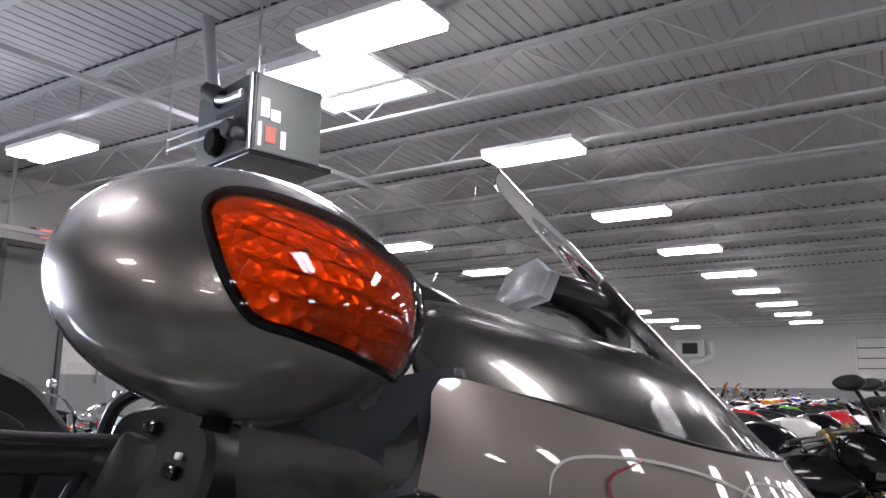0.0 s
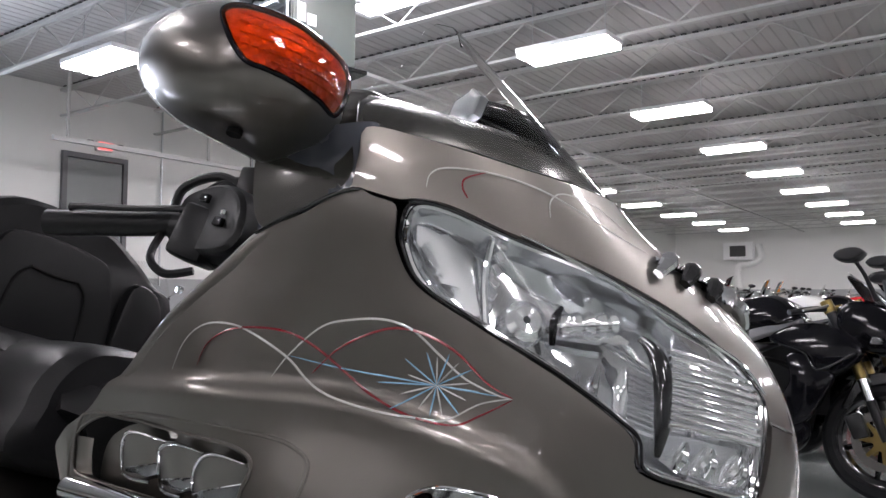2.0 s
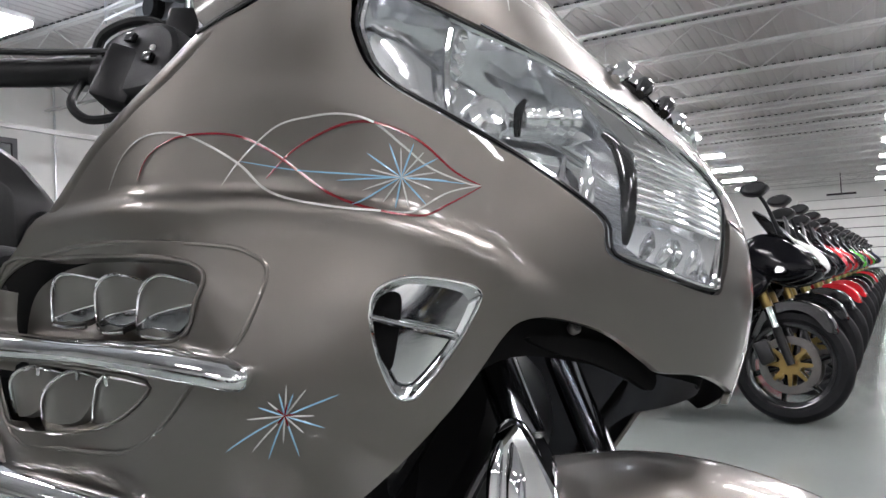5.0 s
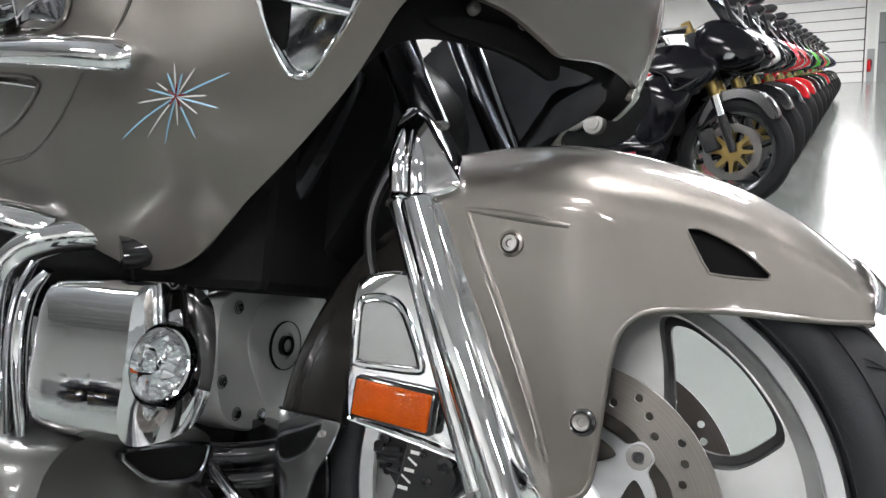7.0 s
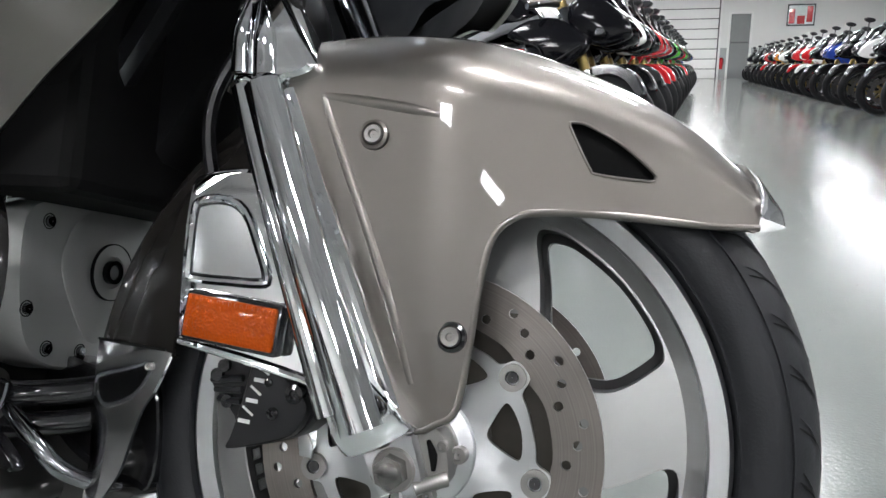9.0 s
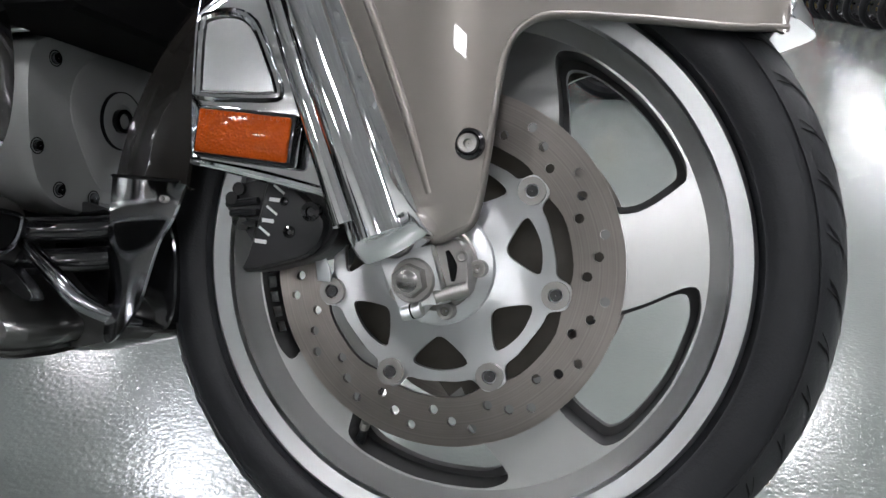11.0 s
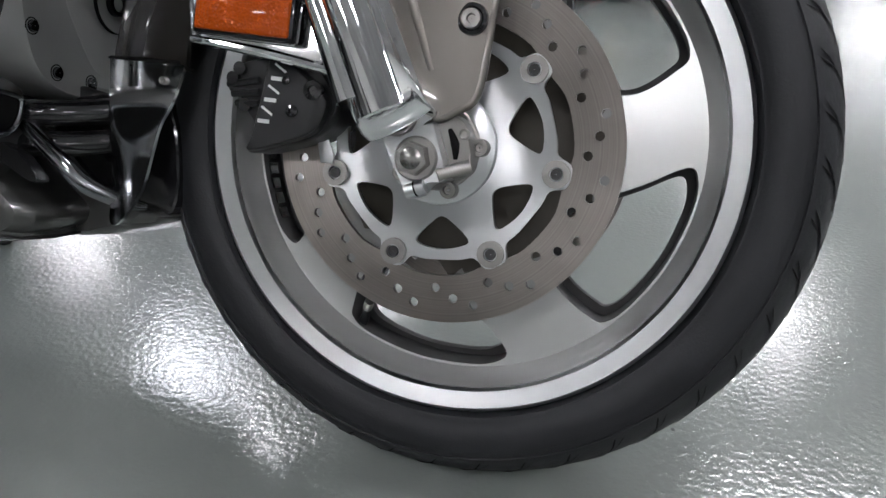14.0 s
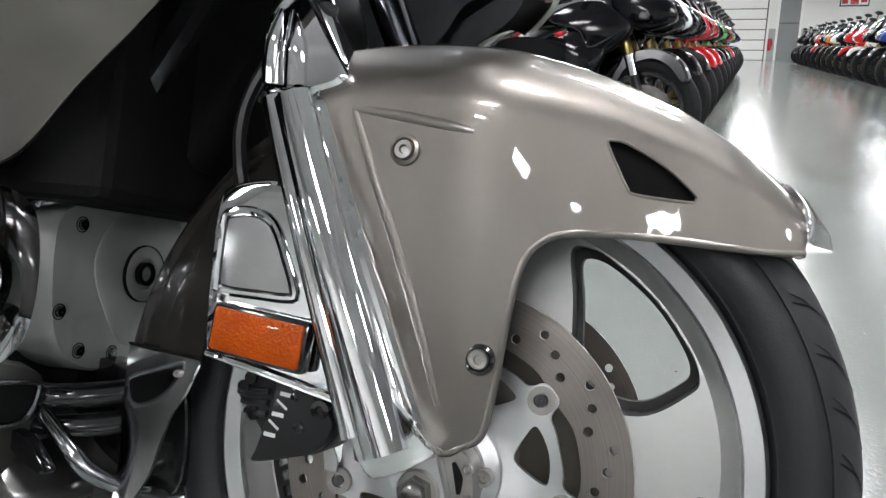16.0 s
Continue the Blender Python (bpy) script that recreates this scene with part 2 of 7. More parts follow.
def box(x0, x1, y0, y1, z0, z1, bevel=0.0, segs=2):
    bm = bmesh.new()
    bmesh.ops.create_cube(bm, size=1)
    for v in bm.verts:
        v.co = Vector(((x0 + x1) / 2 + v.co.x * (x1 - x0), (y0 + y1) / 2 + v.co.y * (y1 - y0), (z0 + z1) / 2 + v.co.z * (z1 - z0)))
    if bevel:
        bmesh.ops.bevel(bm, geom=bm.edges[:], offset=bevel, segments=segs, affect="EDGES", profile=0.5)
    return bm


def moved(bm, m):
    bmesh.ops.transform(bm, matrix=m, verts=bm.verts[:])
    return bm


def curve(points, steps=6, closed=False):
    """Points on a Catmull-Rom spline through the given ones."""
    p = [Vector(q) for q in points]
    n = len(p)
    out = []
    for i in range(n if closed else n - 1):
        if closed:
            a, b, c, d = p[i - 1], p[i], p[(i + 1) % n], p[(i + 2) % n]
        else:
            a, b, c, d = p[max(i - 1, 0)], p[i], p[i + 1], p[min(i + 2, n - 1)]
        for k in range(steps):
            t = k / steps
            out.append(b + 0.5 * t * (c - a + t * (2 * a - 5 * b + 4 * c - d + t * (3 * (b - c) + d - a))))
    if not closed:
        out.append(p[-1])
    return out


def tube(points, radius, segs=10, steps=6, closed=False, flat=1.0, caps=True):
    """A tube along a smooth curve; radius is one number or one for each point."""
    line = curve(points, steps, closed)
    n = len(line)
    if isinstance(radius, (int, float)):
        radii = [radius] * n
    else:
        radii = [float(np.interp(i / (n - 1) * (len(radius) - 1), range(len(radius)), radius)) for i in range(n)]
    bm = bmesh.new()
    rings = []
    up = None
    for i, p in enumerate(line):
        d = (line[(i + 1) % n] - line[i - 1]) if closed else (line[min(i + 1, n - 1)] - line[max(i - 1, 0)])
        d.normalize()
        if up is None:
            up = d.orthogonal()
        up = (up - d * up.dot(d)).normalized()
        side = d.cross(up)
        rings.append([bm.verts.new(p + radii[i] * (math.cos(a) * up + flat * math.sin(a) * side)) for a in (2 * math.pi * k / segs for k in range(segs))])
    for i in range(n if closed else n - 1):
        r, s = rings[i], rings[(i + 1) % n]
        for k in range(segs):
            bm.faces.new((r[k], r[(k + 1) % segs], s[(k + 1) % segs], s[k]))
    if caps and not closed:
        bm.faces.new(rings[0])
        bm.faces.new(rings[-1][::-1])
    bmesh.ops.recalc_face_normals(bm, faces=bm.faces[:])
    return bm


def lathe(profile, segs=96, start=0.0, end=360.0, closed_profile=True):
    """Turns (radius, y) round the Y axis through the origin; angle 0 points along +X, 90 up."""
    bm = bmesh.new()
    full = abs(end - start) >= 359.9
    count = segs if full else segs + 1
    rings = []
    for i in range(count):
        a = radians(start + (end - start) * i / segs)
        rings.append([bm.verts.new((r * math.cos(a), y, r * math.sin(a))) for r, y in profile])
    n = len(profile)
    for i in range(segs):
        p, q = rings[i], rings[(i + 1) % count]
        for k in range(n if closed_profile else n - 1):
            bm.faces.new((p[k], p[(k + 1) % n], q[(k + 1) % n], q[k]))
    if not full and closed_profile:
        bm.faces.new(rings[0])
        bm.faces.new(rings[-1][::-1])
    bmesh.ops.recalc_face_normals(bm, faces=bm.faces[:])
    return bm


def inside(poly, pts):
    """Which of the 2D points lie inside the polygon."""
    x, y = pts[:, 0], pts[:, 1]
    hit = np.zeros(len(pts), bool)
    for (x0, y0), (x1, y1) in zip(poly, np.roll(poly, -1, 0)):
        if y0 != y1:
            hit ^= ((y0 > y) != (y1 > y)) & (x < (x1 - x0) * (y - y0) / (y1 - y0) + x0)
    return hit


def panel(surface, outline, holes=(), step=0.012, thick=0.004, unit=(1.0, 1.0), steps=5, off=0.0, both=False, back=False):
    """A shell cut out of a curved surface: surface(u, v, off) gives a place; outline and holes are smooth closed lines in (u, v)."""
    from mathutils.geometry import delaunay_2d_cdt
    rings = []
    for ring in (outline, *holes):
        line = [(p.x * unit[0], p.y * unit[1]) for p in curve([(u, v, 0) for u, v in ring], steps, True)]
        keep = []
        for p in line:
            if not keep or math.dist(p, keep[-1]) > step * 0.12:
                keep.append(p)
        if math.dist(keep[0], keep[-1]) < step * 0.12:
            keep.pop()
        rings.append(np.array(keep))
    lo, hi = rings[0].min(0), rings[0].max(0)
    gx, gy = np.meshgrid(np.arange(lo[0], hi[0], step), np.arange(lo[1], hi[1], step))
    gx[1::2] += step / 2
    pts = np.stack([gx.ravel(), gy.ravel()], 1)
    ok = inside(rings[0], pts)
    for r in rings[1:]:
        ok &= ~inside(r, pts)
    pts = pts[ok]
    border = np.concatenate(rings)
    if len(pts):
        near = np.min(np.hypot(pts[:, None, 0] - border[None, :, 0], pts[:, None, 1] - border[None, :, 1]), 1)
        pts = pts[near > step * 0.45]
    verts, faces_in, at = [], [], 0
    for r in rings:
        faces_in.append(list(range(at, at + len(r))))
        verts += [Vector(p) for p in r]
        at += len(r)
    verts += [Vector(p) for p in pts]
    v2, _, f2, _, _, _ = delaunay_2d_cdt(verts, [], faces_in, 0, 1e-6)
    mid = np.array([[sum(v2[i].x for i in f) / len(f), sum(v2[i].y for i in f) / len(f)] for f in f2])
    good = inside(rings[0], mid)
    for r in rings[1:]:
        good &= ~inside(r, mid)
    bm = bmesh.new()
    top = [bm.verts.new(surface(p.x / unit[0], p.y / unit[1], off)) for p in v2]
    for f, g in zip(f2, good):
        if g:
            bm.faces.new([top[i] for i in f])
    edges = [e for e in bm.edges if len(e.link_faces) == 1]
    if thick:
        low = {}
        for e in edges:
            for v in e.verts:
                if v not in low:
                    p = v2[top.index(v)]
                    low[v] = bm.verts.new(surface(p.x / unit[0], p.y / unit[1], off - thick))
        for e in edges:
            a, b = e.verts
            bm.faces.new((a, b, low[b], low[a]))
        if back:
            under = {}
            for f in [f for f in bm.faces if all(v in set(top) for v in f.verts)]:
                vs = []
                for v in f.verts:
                    if v not in under:
                        p = v2[top.index(v)]
                        under[v] = low.get(v) or bm.verts.new(surface(p.x / unit[0], p.y / unit[1], off - thick))
                    vs.append(under[v])
                try:
                    bm.faces.new(vs[::-1])
                except ValueError:
                    pass
    loose = [v for v in bm.verts if not v.link_faces]
    bmesh.ops.delete(bm, geom=loose, context="VERTS")
    bmesh.ops.recalc_face_normals(bm, faces=bm.faces[:])
    if both:
        other = bm.copy()
        for v in other.verts:
            v.co.y = -v.co.y
        bmesh.ops.reverse_faces(other, faces=other.faces[:])
        bm = joined(bm, other)
        bmesh.ops.remove_doubles(bm, verts=bm.verts[:], dist=0.0004)
    return bm


def ribbon(surface, points, width, off=0.0012, steps=8, ends=0.25):
    """A thin painted line that lies on a surface, swelling in its middle."""
    line = curve([(u, v, 0) for u, v in points], steps)
    n = len(line)
    pts = [surface(p.x, p.y, off) for p in line]
    bm = bmesh.new()
    rows = []
    for i, p in enumerate(pts):
        d = (pts[min(i + 1, n - 1)] - pts[max(i - 1, 0)]).normalized()
        out = (surface(line[i].x, line[i].y, off + 0.01) - p).normalized()
        side = d.cross(out).normalized()
        t = i / (n - 1)
        w = width * (ends + (1 - ends) * math.sin(math.pi * min(1, max(0, t))) ** 0.5) / 2
        rows.append((bm.verts.new(p - side * w), bm.verts.new(p + out * 0.0002), bm.verts.new(p + side * w)))
    for a, b in zip(rows, rows[1:]):
        bm.faces.new((a[0], a[1], b[1], b[0]))
        bm.faces.new((a[1], a[2], b[2], b[1]))
    return bm


# ==== the hall
X0, X1, Y0, Y1, FLOOR_Z, DECK_Z = -12.0, 14.0, -9.0, 36.0, -0.001, 4.45
LAMP_Z = 3.75
floor_ob = solid("floor", box(X0 - 0.2, X1 + 0.2, Y0 - 0.2, Y1 + 0.2, FLOOR_Z - 0.2, FLOOR_Z), FLOOR, "glossy pale grey sealed concrete showroom floor", "floor", "structure", smooth=False)


def wall_with_band(name, x0, x1, y0, y1, label):
    thin_x = x1 - x0 < y1 - y0
    solid(name, box(x0, x1, y0, y1, 1.33, DECK_Z), WALL, label, "wall", "structure", smooth=False)
    g = 0.004
    low = box(x0 - (g if thin_x else 0), x1 + (g if thin_x else 0), y0 - (0 if thin_x else g), y1 + (0 if thin_x else g), FLOOR_Z, 1.33)
    solid(name.replace("wall", "wainscot"), low, WAINSCOT, "grey painted lower band of the showroom wall", "wall", "structure", smooth=False)


wall_with_band("wall_north", X0, X1, Y1, Y1 + 0.2, "white painted far wall of the showroom")
wall_with_band("wall_south", X0, X1, Y0 - 0.2, Y0, "white painted showroom wall behind the bikes")

wall_with_band("wall_west", X0 - 0.2, X0, 4.4, Y1 + 0.2, "white painted side wall with a grey door")
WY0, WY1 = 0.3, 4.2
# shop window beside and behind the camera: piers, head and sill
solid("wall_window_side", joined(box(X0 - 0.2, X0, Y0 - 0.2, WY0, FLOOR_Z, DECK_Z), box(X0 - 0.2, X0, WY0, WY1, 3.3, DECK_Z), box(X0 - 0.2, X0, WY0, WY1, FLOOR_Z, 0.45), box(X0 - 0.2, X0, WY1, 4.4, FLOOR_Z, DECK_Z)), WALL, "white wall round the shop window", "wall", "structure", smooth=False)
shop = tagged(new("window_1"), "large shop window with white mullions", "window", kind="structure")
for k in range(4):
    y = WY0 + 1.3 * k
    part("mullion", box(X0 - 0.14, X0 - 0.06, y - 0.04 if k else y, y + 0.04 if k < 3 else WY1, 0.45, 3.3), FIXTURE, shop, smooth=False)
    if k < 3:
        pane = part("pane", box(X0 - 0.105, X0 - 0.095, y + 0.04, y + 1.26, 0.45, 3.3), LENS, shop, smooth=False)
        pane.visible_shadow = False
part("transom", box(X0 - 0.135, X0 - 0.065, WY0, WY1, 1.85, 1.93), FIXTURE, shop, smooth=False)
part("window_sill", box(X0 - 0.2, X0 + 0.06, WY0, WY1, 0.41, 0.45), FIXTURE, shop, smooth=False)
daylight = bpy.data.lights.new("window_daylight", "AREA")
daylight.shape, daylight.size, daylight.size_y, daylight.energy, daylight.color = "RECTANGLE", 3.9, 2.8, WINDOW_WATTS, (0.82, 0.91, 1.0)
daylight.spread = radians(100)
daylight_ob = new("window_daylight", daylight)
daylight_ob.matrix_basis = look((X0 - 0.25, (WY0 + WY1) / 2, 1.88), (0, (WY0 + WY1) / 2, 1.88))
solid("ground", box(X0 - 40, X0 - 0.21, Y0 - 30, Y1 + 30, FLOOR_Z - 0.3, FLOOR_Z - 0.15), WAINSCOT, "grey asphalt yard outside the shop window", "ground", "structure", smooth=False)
wall_with_band("wall_east", X1, X1 + 0.2, Y0 - 0.2, Y1 + 0.2, "white painted side wall of the showroom")

# corrugated roof deck, ribs along Y
deck = bmesh.new()
xs = np.arange(X0 - 0.2, X1 + 0.2, 0.15)
prev = None
for x in xs:
    for dx, dz in ((0, 0), (0.11, 0), (0.12, 0.007), (0.14, 0.007)):
        row = (deck.verts.new((x + dx, Y0 - 0.2, DECK_Z + dz)), deck.verts.new((x + dx, Y1 + 0.2, DECK_Z + dz)))
        if prev:
            deck.faces.new((prev[0], row[0], row[1], prev[1]))
        prev = row
ceiling = solid("ceiling", joined(deck, box(X0 - 0.2, X1 + 0.2, Y0 - 0.2, Y1 + 0.2, DECK_Z + 0.045, DECK_Z + 0.2)), DECK, "white painted corrugated metal roof deck", "ceiling", "structure", smooth=False)


def joist(y, depth=0.5):
    top, low = DECK_Z - 0.03, DECK_Z - depth
    bm = joined(box(X0, X1, y - 0.05, y - 0.005, top - 0.05, top), box(X0, X1, y + 0.005, y + 0.05, top - 0.05, top),
                box(X0, X1, y - 0.04, y + 0.04, low, low + 0.03))
    xs = np.arange(X0 + 0.3, X1 - 0.3, 0.62)
    rods = []
    for i, x in enumerate(xs[:-1]):
        a, b = ((x, y, low + 0.03), (xs[i + 1], y, top - 0.03)) if i % 2 else ((x, y, top - 0.03), (xs[i + 1], y, low + 0.03))
        rods.append(tube([a, b], 0.010, 5, 1))
    bm = joined(bm, *rods)
    return bm


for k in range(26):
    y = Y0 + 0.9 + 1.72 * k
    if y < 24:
        # Solid dark boxes stand in for the shade in the rib gaps.
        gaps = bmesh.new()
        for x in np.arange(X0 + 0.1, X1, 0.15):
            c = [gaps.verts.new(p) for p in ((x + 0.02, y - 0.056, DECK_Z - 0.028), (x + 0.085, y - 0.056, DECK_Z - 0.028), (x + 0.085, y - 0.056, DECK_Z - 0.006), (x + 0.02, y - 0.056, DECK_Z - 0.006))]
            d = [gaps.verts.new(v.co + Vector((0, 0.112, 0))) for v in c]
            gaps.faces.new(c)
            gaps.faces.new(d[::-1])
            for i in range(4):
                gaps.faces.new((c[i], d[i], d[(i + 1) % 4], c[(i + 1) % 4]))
        solid("deck_gap", gaps, GAP, "dark boxes for the shade between the deck ribs over a joist", "roof gap", "structure", "deck gaps", smooth=False)
    solid("roof_joist", joist(y), JOIST, "white painted open-web steel roof joist", "roof joist", "structure", "roof joists", smooth=False)
for x in (-6.2, 3.6):
    bm = joined(box(x - 0.025, x + 0.025, Y0, Y1, DECK_Z - 0.58, DECK_Z - 0.53))
    solid("roof_brace", bm, JOIST, "thin white steel bridging under the joists", "roof brace", "structure", smooth=False)


def ceiling_light(x, y):
    top = new("ceiling_light")
    top.location = (x, y, LAMP_Z)
    hood = box(-0.56, 0.56, -0.23, 0.23, 0.05, 0.11, 0.008, 1)
    part("housing", hood, FIXTURE, top, smooth=False)
    for dy in (-0.125, 0.125):
        part("diffuser", box(-0.54, 0.54, dy - 0.095, dy + 0.095, 0.0, 0.048, 0.012, 2), TUBEGLOW, top, "glowing white fluorescent diffuser")
    for dx in (-0.45, 0.45):
        part("hanger_wire", tube([(dx, 0, 0.10), (dx, 0, DECK_Z - LAMP_Z)], 0.006, 5, 1), PIPE, top)
    return tagged(top, "white twin-tube fluorescent high-bay light hung under the joists", "ceiling light", "ceiling lights")


first_light = ceiling_light(-3.5, 0.1)
for x, shift in ((-8.15, 0.6), (-3.5, 0.0), (1.3, 0.3), (6.1, 0.0)):
    for k in range(-2, 10):
        y = 0.1 + 3.45 * k + shift
        if k == 1 and x == -3.5:
            copy_thing(first_light, Matrix.Translation((x + 0.22, y + 0.16, LAMP_Z)))
            continue
        if x == -8.15 and k < 1:
            continue
        if (x, y) != (-3.5, 0.1):
            copy_thing(first_light, Matrix.Translation((x, y, LAMP_Z)))

# the hall stands a degree askew to the row of bikes
for ob in [o for o in scene.objects if o.parent is None and o.type != "CAMERA"]:
    ob.matrix_basis = pose(0, 0, 0, 0, 0, -1.04) @ ob.matrix_basis
HALL = pose(0, 0, 0, 0, 0, -1.04)


# ==== the touring motorcycle: one local frame, leaning on its side stand
LEAN_DEG = 18.065
bike = new("motorcycle")
bike.matrix_world = pose(0, 0, 0, -LEAN_DEG, 0, 0)
tagged(bike, "taupe metallic touring motorcycle with pinstriped fairing leaning on its stand", "motorcycle")

# half-shell of the fairing: radius round a vertical axis at x = -0.45, by angle (columns) and height (rows)
AXIS_X = -0.45
NET_A0, NET_DA, NET_Z0, NET_DZ = -132.0, 22.0, 0.45, 0.1
NET = np.array([
    [0.300, 0.230, 0.220, 0.220, 0.243, 0.282, 0.324],
    [0.360, 0.279, 0.273, 0.269, 0.291, 0.335, 0.381],
    [0.405, 0.319, 0.313, 0.344, 0.354, 0.394, 0.442],
    [0.455, 0.365, 0.359, 0.370, 0.395, 0.441, 0.488],
    [0.515, 0.416, 0.395, 0.372, 0.415, 0.471, 0.508],
    [0.545, 0.440, 0.423, 0.413, 0.437, 0.467, 0.492],
    [0.550, 0.441, 0.445, 0.455, 0.438, 0.419, 0.426],
    [0.550, 0.446, 0.453, 0.452, 0.410, 0.345, 0.300],
    [0.540, 0.437, 0.431, 0.411, 0.345, 0.270, 0.215],
])


def cubic(p, t):
    return p[1] + 0.5 * t * (p[2] - p[0] + t * (2 * p[0] - 5 * p[1] + 4 * p[2] - p[3] + t * (3 * (p[1] - p[2]) + p[3] - p[0])))


def shell_radius(a, z):
    rows, cols = NET.shape
    u, v = (a - NET_A0) / NET_DA, (z - NET_Z0) / NET_DZ
    i, j = int(min(max(math.floor(u), 0), cols - 2)), int(min(max(math.floor(v), 0), rows - 2))
    val = []
    for q in (-1, 0, 1, 2):
        row = NET[min(max(j + q, 0), rows - 1)]
        val.append(cubic([row[2 * (cols - 1) - k if k > cols - 1 else max(k, 0)] for k in (i - 1, i, i + 1, i + 2)], u - i))
    return cubic(val, v - j) + ledge(a, z)


LEDGE_A = [-132, -112, -97, -87, -78, -70, -62, -55, -49, -43, -39, -36, -30]
LEDGE_Z = [0.846, 0.846, 0.846, 0.849, 0.854, 0.860, 0.859, 0.852, 0.844, 0.833, 0.823, 0.809, 0.79]


def ledge(a, z):
    """The stepped shoulder below the pinstripes."""
    d = float(np.interp(a, LEDGE_A, LEDGE_Z)) - z
    rise = min(1.0, max(0.0, (d + 0.005) / 0.019))
    rise = rise * rise * (3 - 2 * rise)
    return 0.0138 * float(np.interp(a, [-100, -60, -40, -30], [0.8, 1.0, 0.7, 0.0])) * rise * math.exp(-max(0.0, d - 0.016) / 0.04)


def shell(a, z, off=0.0):
    r = shell_radius(a, z) + off
    return Vector((AXIS_X + r * math.cos(radians(a)), r * math.sin(radians(a)), z))


UNIT = (0.0072, 1.0)

COWL_TOP = [(-66, 1.104), (-60, 1.103), (-54, 1.100), (-46, 1.100), (-37.5, 1.108), (-25, 1.130), (-12, 1.160), (0, 1.178)]
HEAD_TOP = [(-8.6, 0.912), (-9.2, 0.940), (-13.9, 0.966), (-21.8, 0.994), (-33.5, 1.012), (-45.5, 1.022), (-54.4, 1.036), (-58.6, 1.036)]
HEAD_LOW = [(-59.6, 1.018), (-59.2, 0.997), (-55.8, 0.964), (-47.2, 0.935), (-36.8, 0.903), (-29.3, 0.874), (-26.9, 0.860), (-25.5, 0.835), (-19.6, 0.829), (-11.2, 0.828)]
headlight_line = HEAD_LOW + [(-10.2, 0.846)] + HEAD_TOP
side_line = ([(-131, 0.730), (-125, 0.772), (-117, 0.802), (-108, 0.847), (-98, 0.899), (-91.8, 0.927), (-85, 0.962), (-79, 0.996), (-72.5, 1.015), (-66.6, 1.0395), (-63.3, 1.0355), (-60.8, 1.031), (-60.4, 1.018)]
             + [(a - 0.7, z - 0.002) for a, z in HEAD_LOW[1:6]] + [(-27.6, 0.857), (-26.3, 0.832), (-19.6, 0.8245), (-10.8, 0.8235), (-9.2, 0.846), (-7.6, 0.905), (-7.4, 0.907), (0, 0.907), (0, 0.907)]
             + [(0, 0.744), (0, 0.744), (-8.4, 0.748), (-14.7, 0.742), (-17.7, 0.749), (-24, 0.766), (-30.8, 0.770), (-34.6, 0.763), (-36.3, 0.748), (-38, 0.718), (-40.5, 0.68),
                (-45.5, 0.630), (-52, 0.585), (-61.5, 0.532), (-72.8, 0.515), (-84, 0.530), (-92, 0.556), (-112, 0.572), (-131, 0.585), (-131, 0.585)])
louvre_line = [(-128, 0.700), (-123.5, 0.762), (-117, 0.794), (-108, 0.807), (-92.7, 0.808), (-75.4, 0.806), (-70.3, 0.800), (-67.6, 0.787), (-68.1, 0.758), (-71, 0.717), (-78.6, 0.682), (-88.7, 0.640), (-101, 0.616), (-117, 0.613), (-127, 0.622)]
duct_line = [(-53, 0.754), (-52.5, 0.774), (-49.1, 0.787), (-44, 0.788), (-40.6, 0.783), (-40.3, 0.768), (-41.9, 0.732), (-44.6, 0.696), (-46.1, 0.687), (-48.3, 0.691), (-51.3, 0.721)]
upper_open = [(-124, 0.740), (-118.1, 0.797), (-108, 0.800), (-99.5, 0.798), (-88, 0.7935), (-81.5, 0.7905), (-78.2, 0.784), (-77.4, 0.773), (-78.6, 0.7538), (-82.4, 0.7207), (-104, 0.722), (-121, 0.727)]
lower_open = [(-127, 0.698), (-112.5, 0.697), (-90.6, 0.6840), (-95.2, 0.6609), (-105.0, 0.643), (-115.5, 0.6312), (-127, 0.634)]


def shrunk(line, k):
    cx, cy = sum(a for a, _ in line) / len(line), sum(z for _, z in line) / len(line)
    return [(cx + (a - cx) * k, cy + (z - cy) * k) for a, z in line]


side = part("side_fairing", panel(shell, side_line, [louvre_line, duct_line], 0.0075, 0.006, UNIT, both=True), PAINT, bike, "taupe metallic fairing with pinstripes", sharp=50)
cowl_line = ([(-66.4, 1.043), (-66.4, 1.043), (-66.2, 1.075)] + COWL_TOP + [(0, 1.178), (0, 0.911), (0, 0.911), (-7.4, 0.911), (-7.9, 0.914)] + [(a + 0.3, z + 0.004) for a, z in HEAD_TOP[1:]] + [(-60.4, 1.0365), (-63.3, 1.039)])
part("upper_cowl", panel(shell, cowl_line, [], 0.011, 0.006, UNIT, both=True), PAINT, bike, sharp=50)
part("edge_roll", tube([shell(a, z, -0.0105) for a, z in ((-114, 0.8180), (-108, 0.8455), (-98, 0.8975), (-91.8, 0.9255), (-85, 0.9605), (-79, 0.9945), (-73.5, 1.0105))], [0.006, 0.011, 0.012, 0.012, 0.012, 0.011, 0.006], 24, 8), PAINT, side)
part("inner_skin", panel(shell, side_line, [louvre_line, duct_line], 0.016, 0.0, UNIT, off=-0.0075, both=True), MATTEBLACK, bike, "black inside of the fairing")
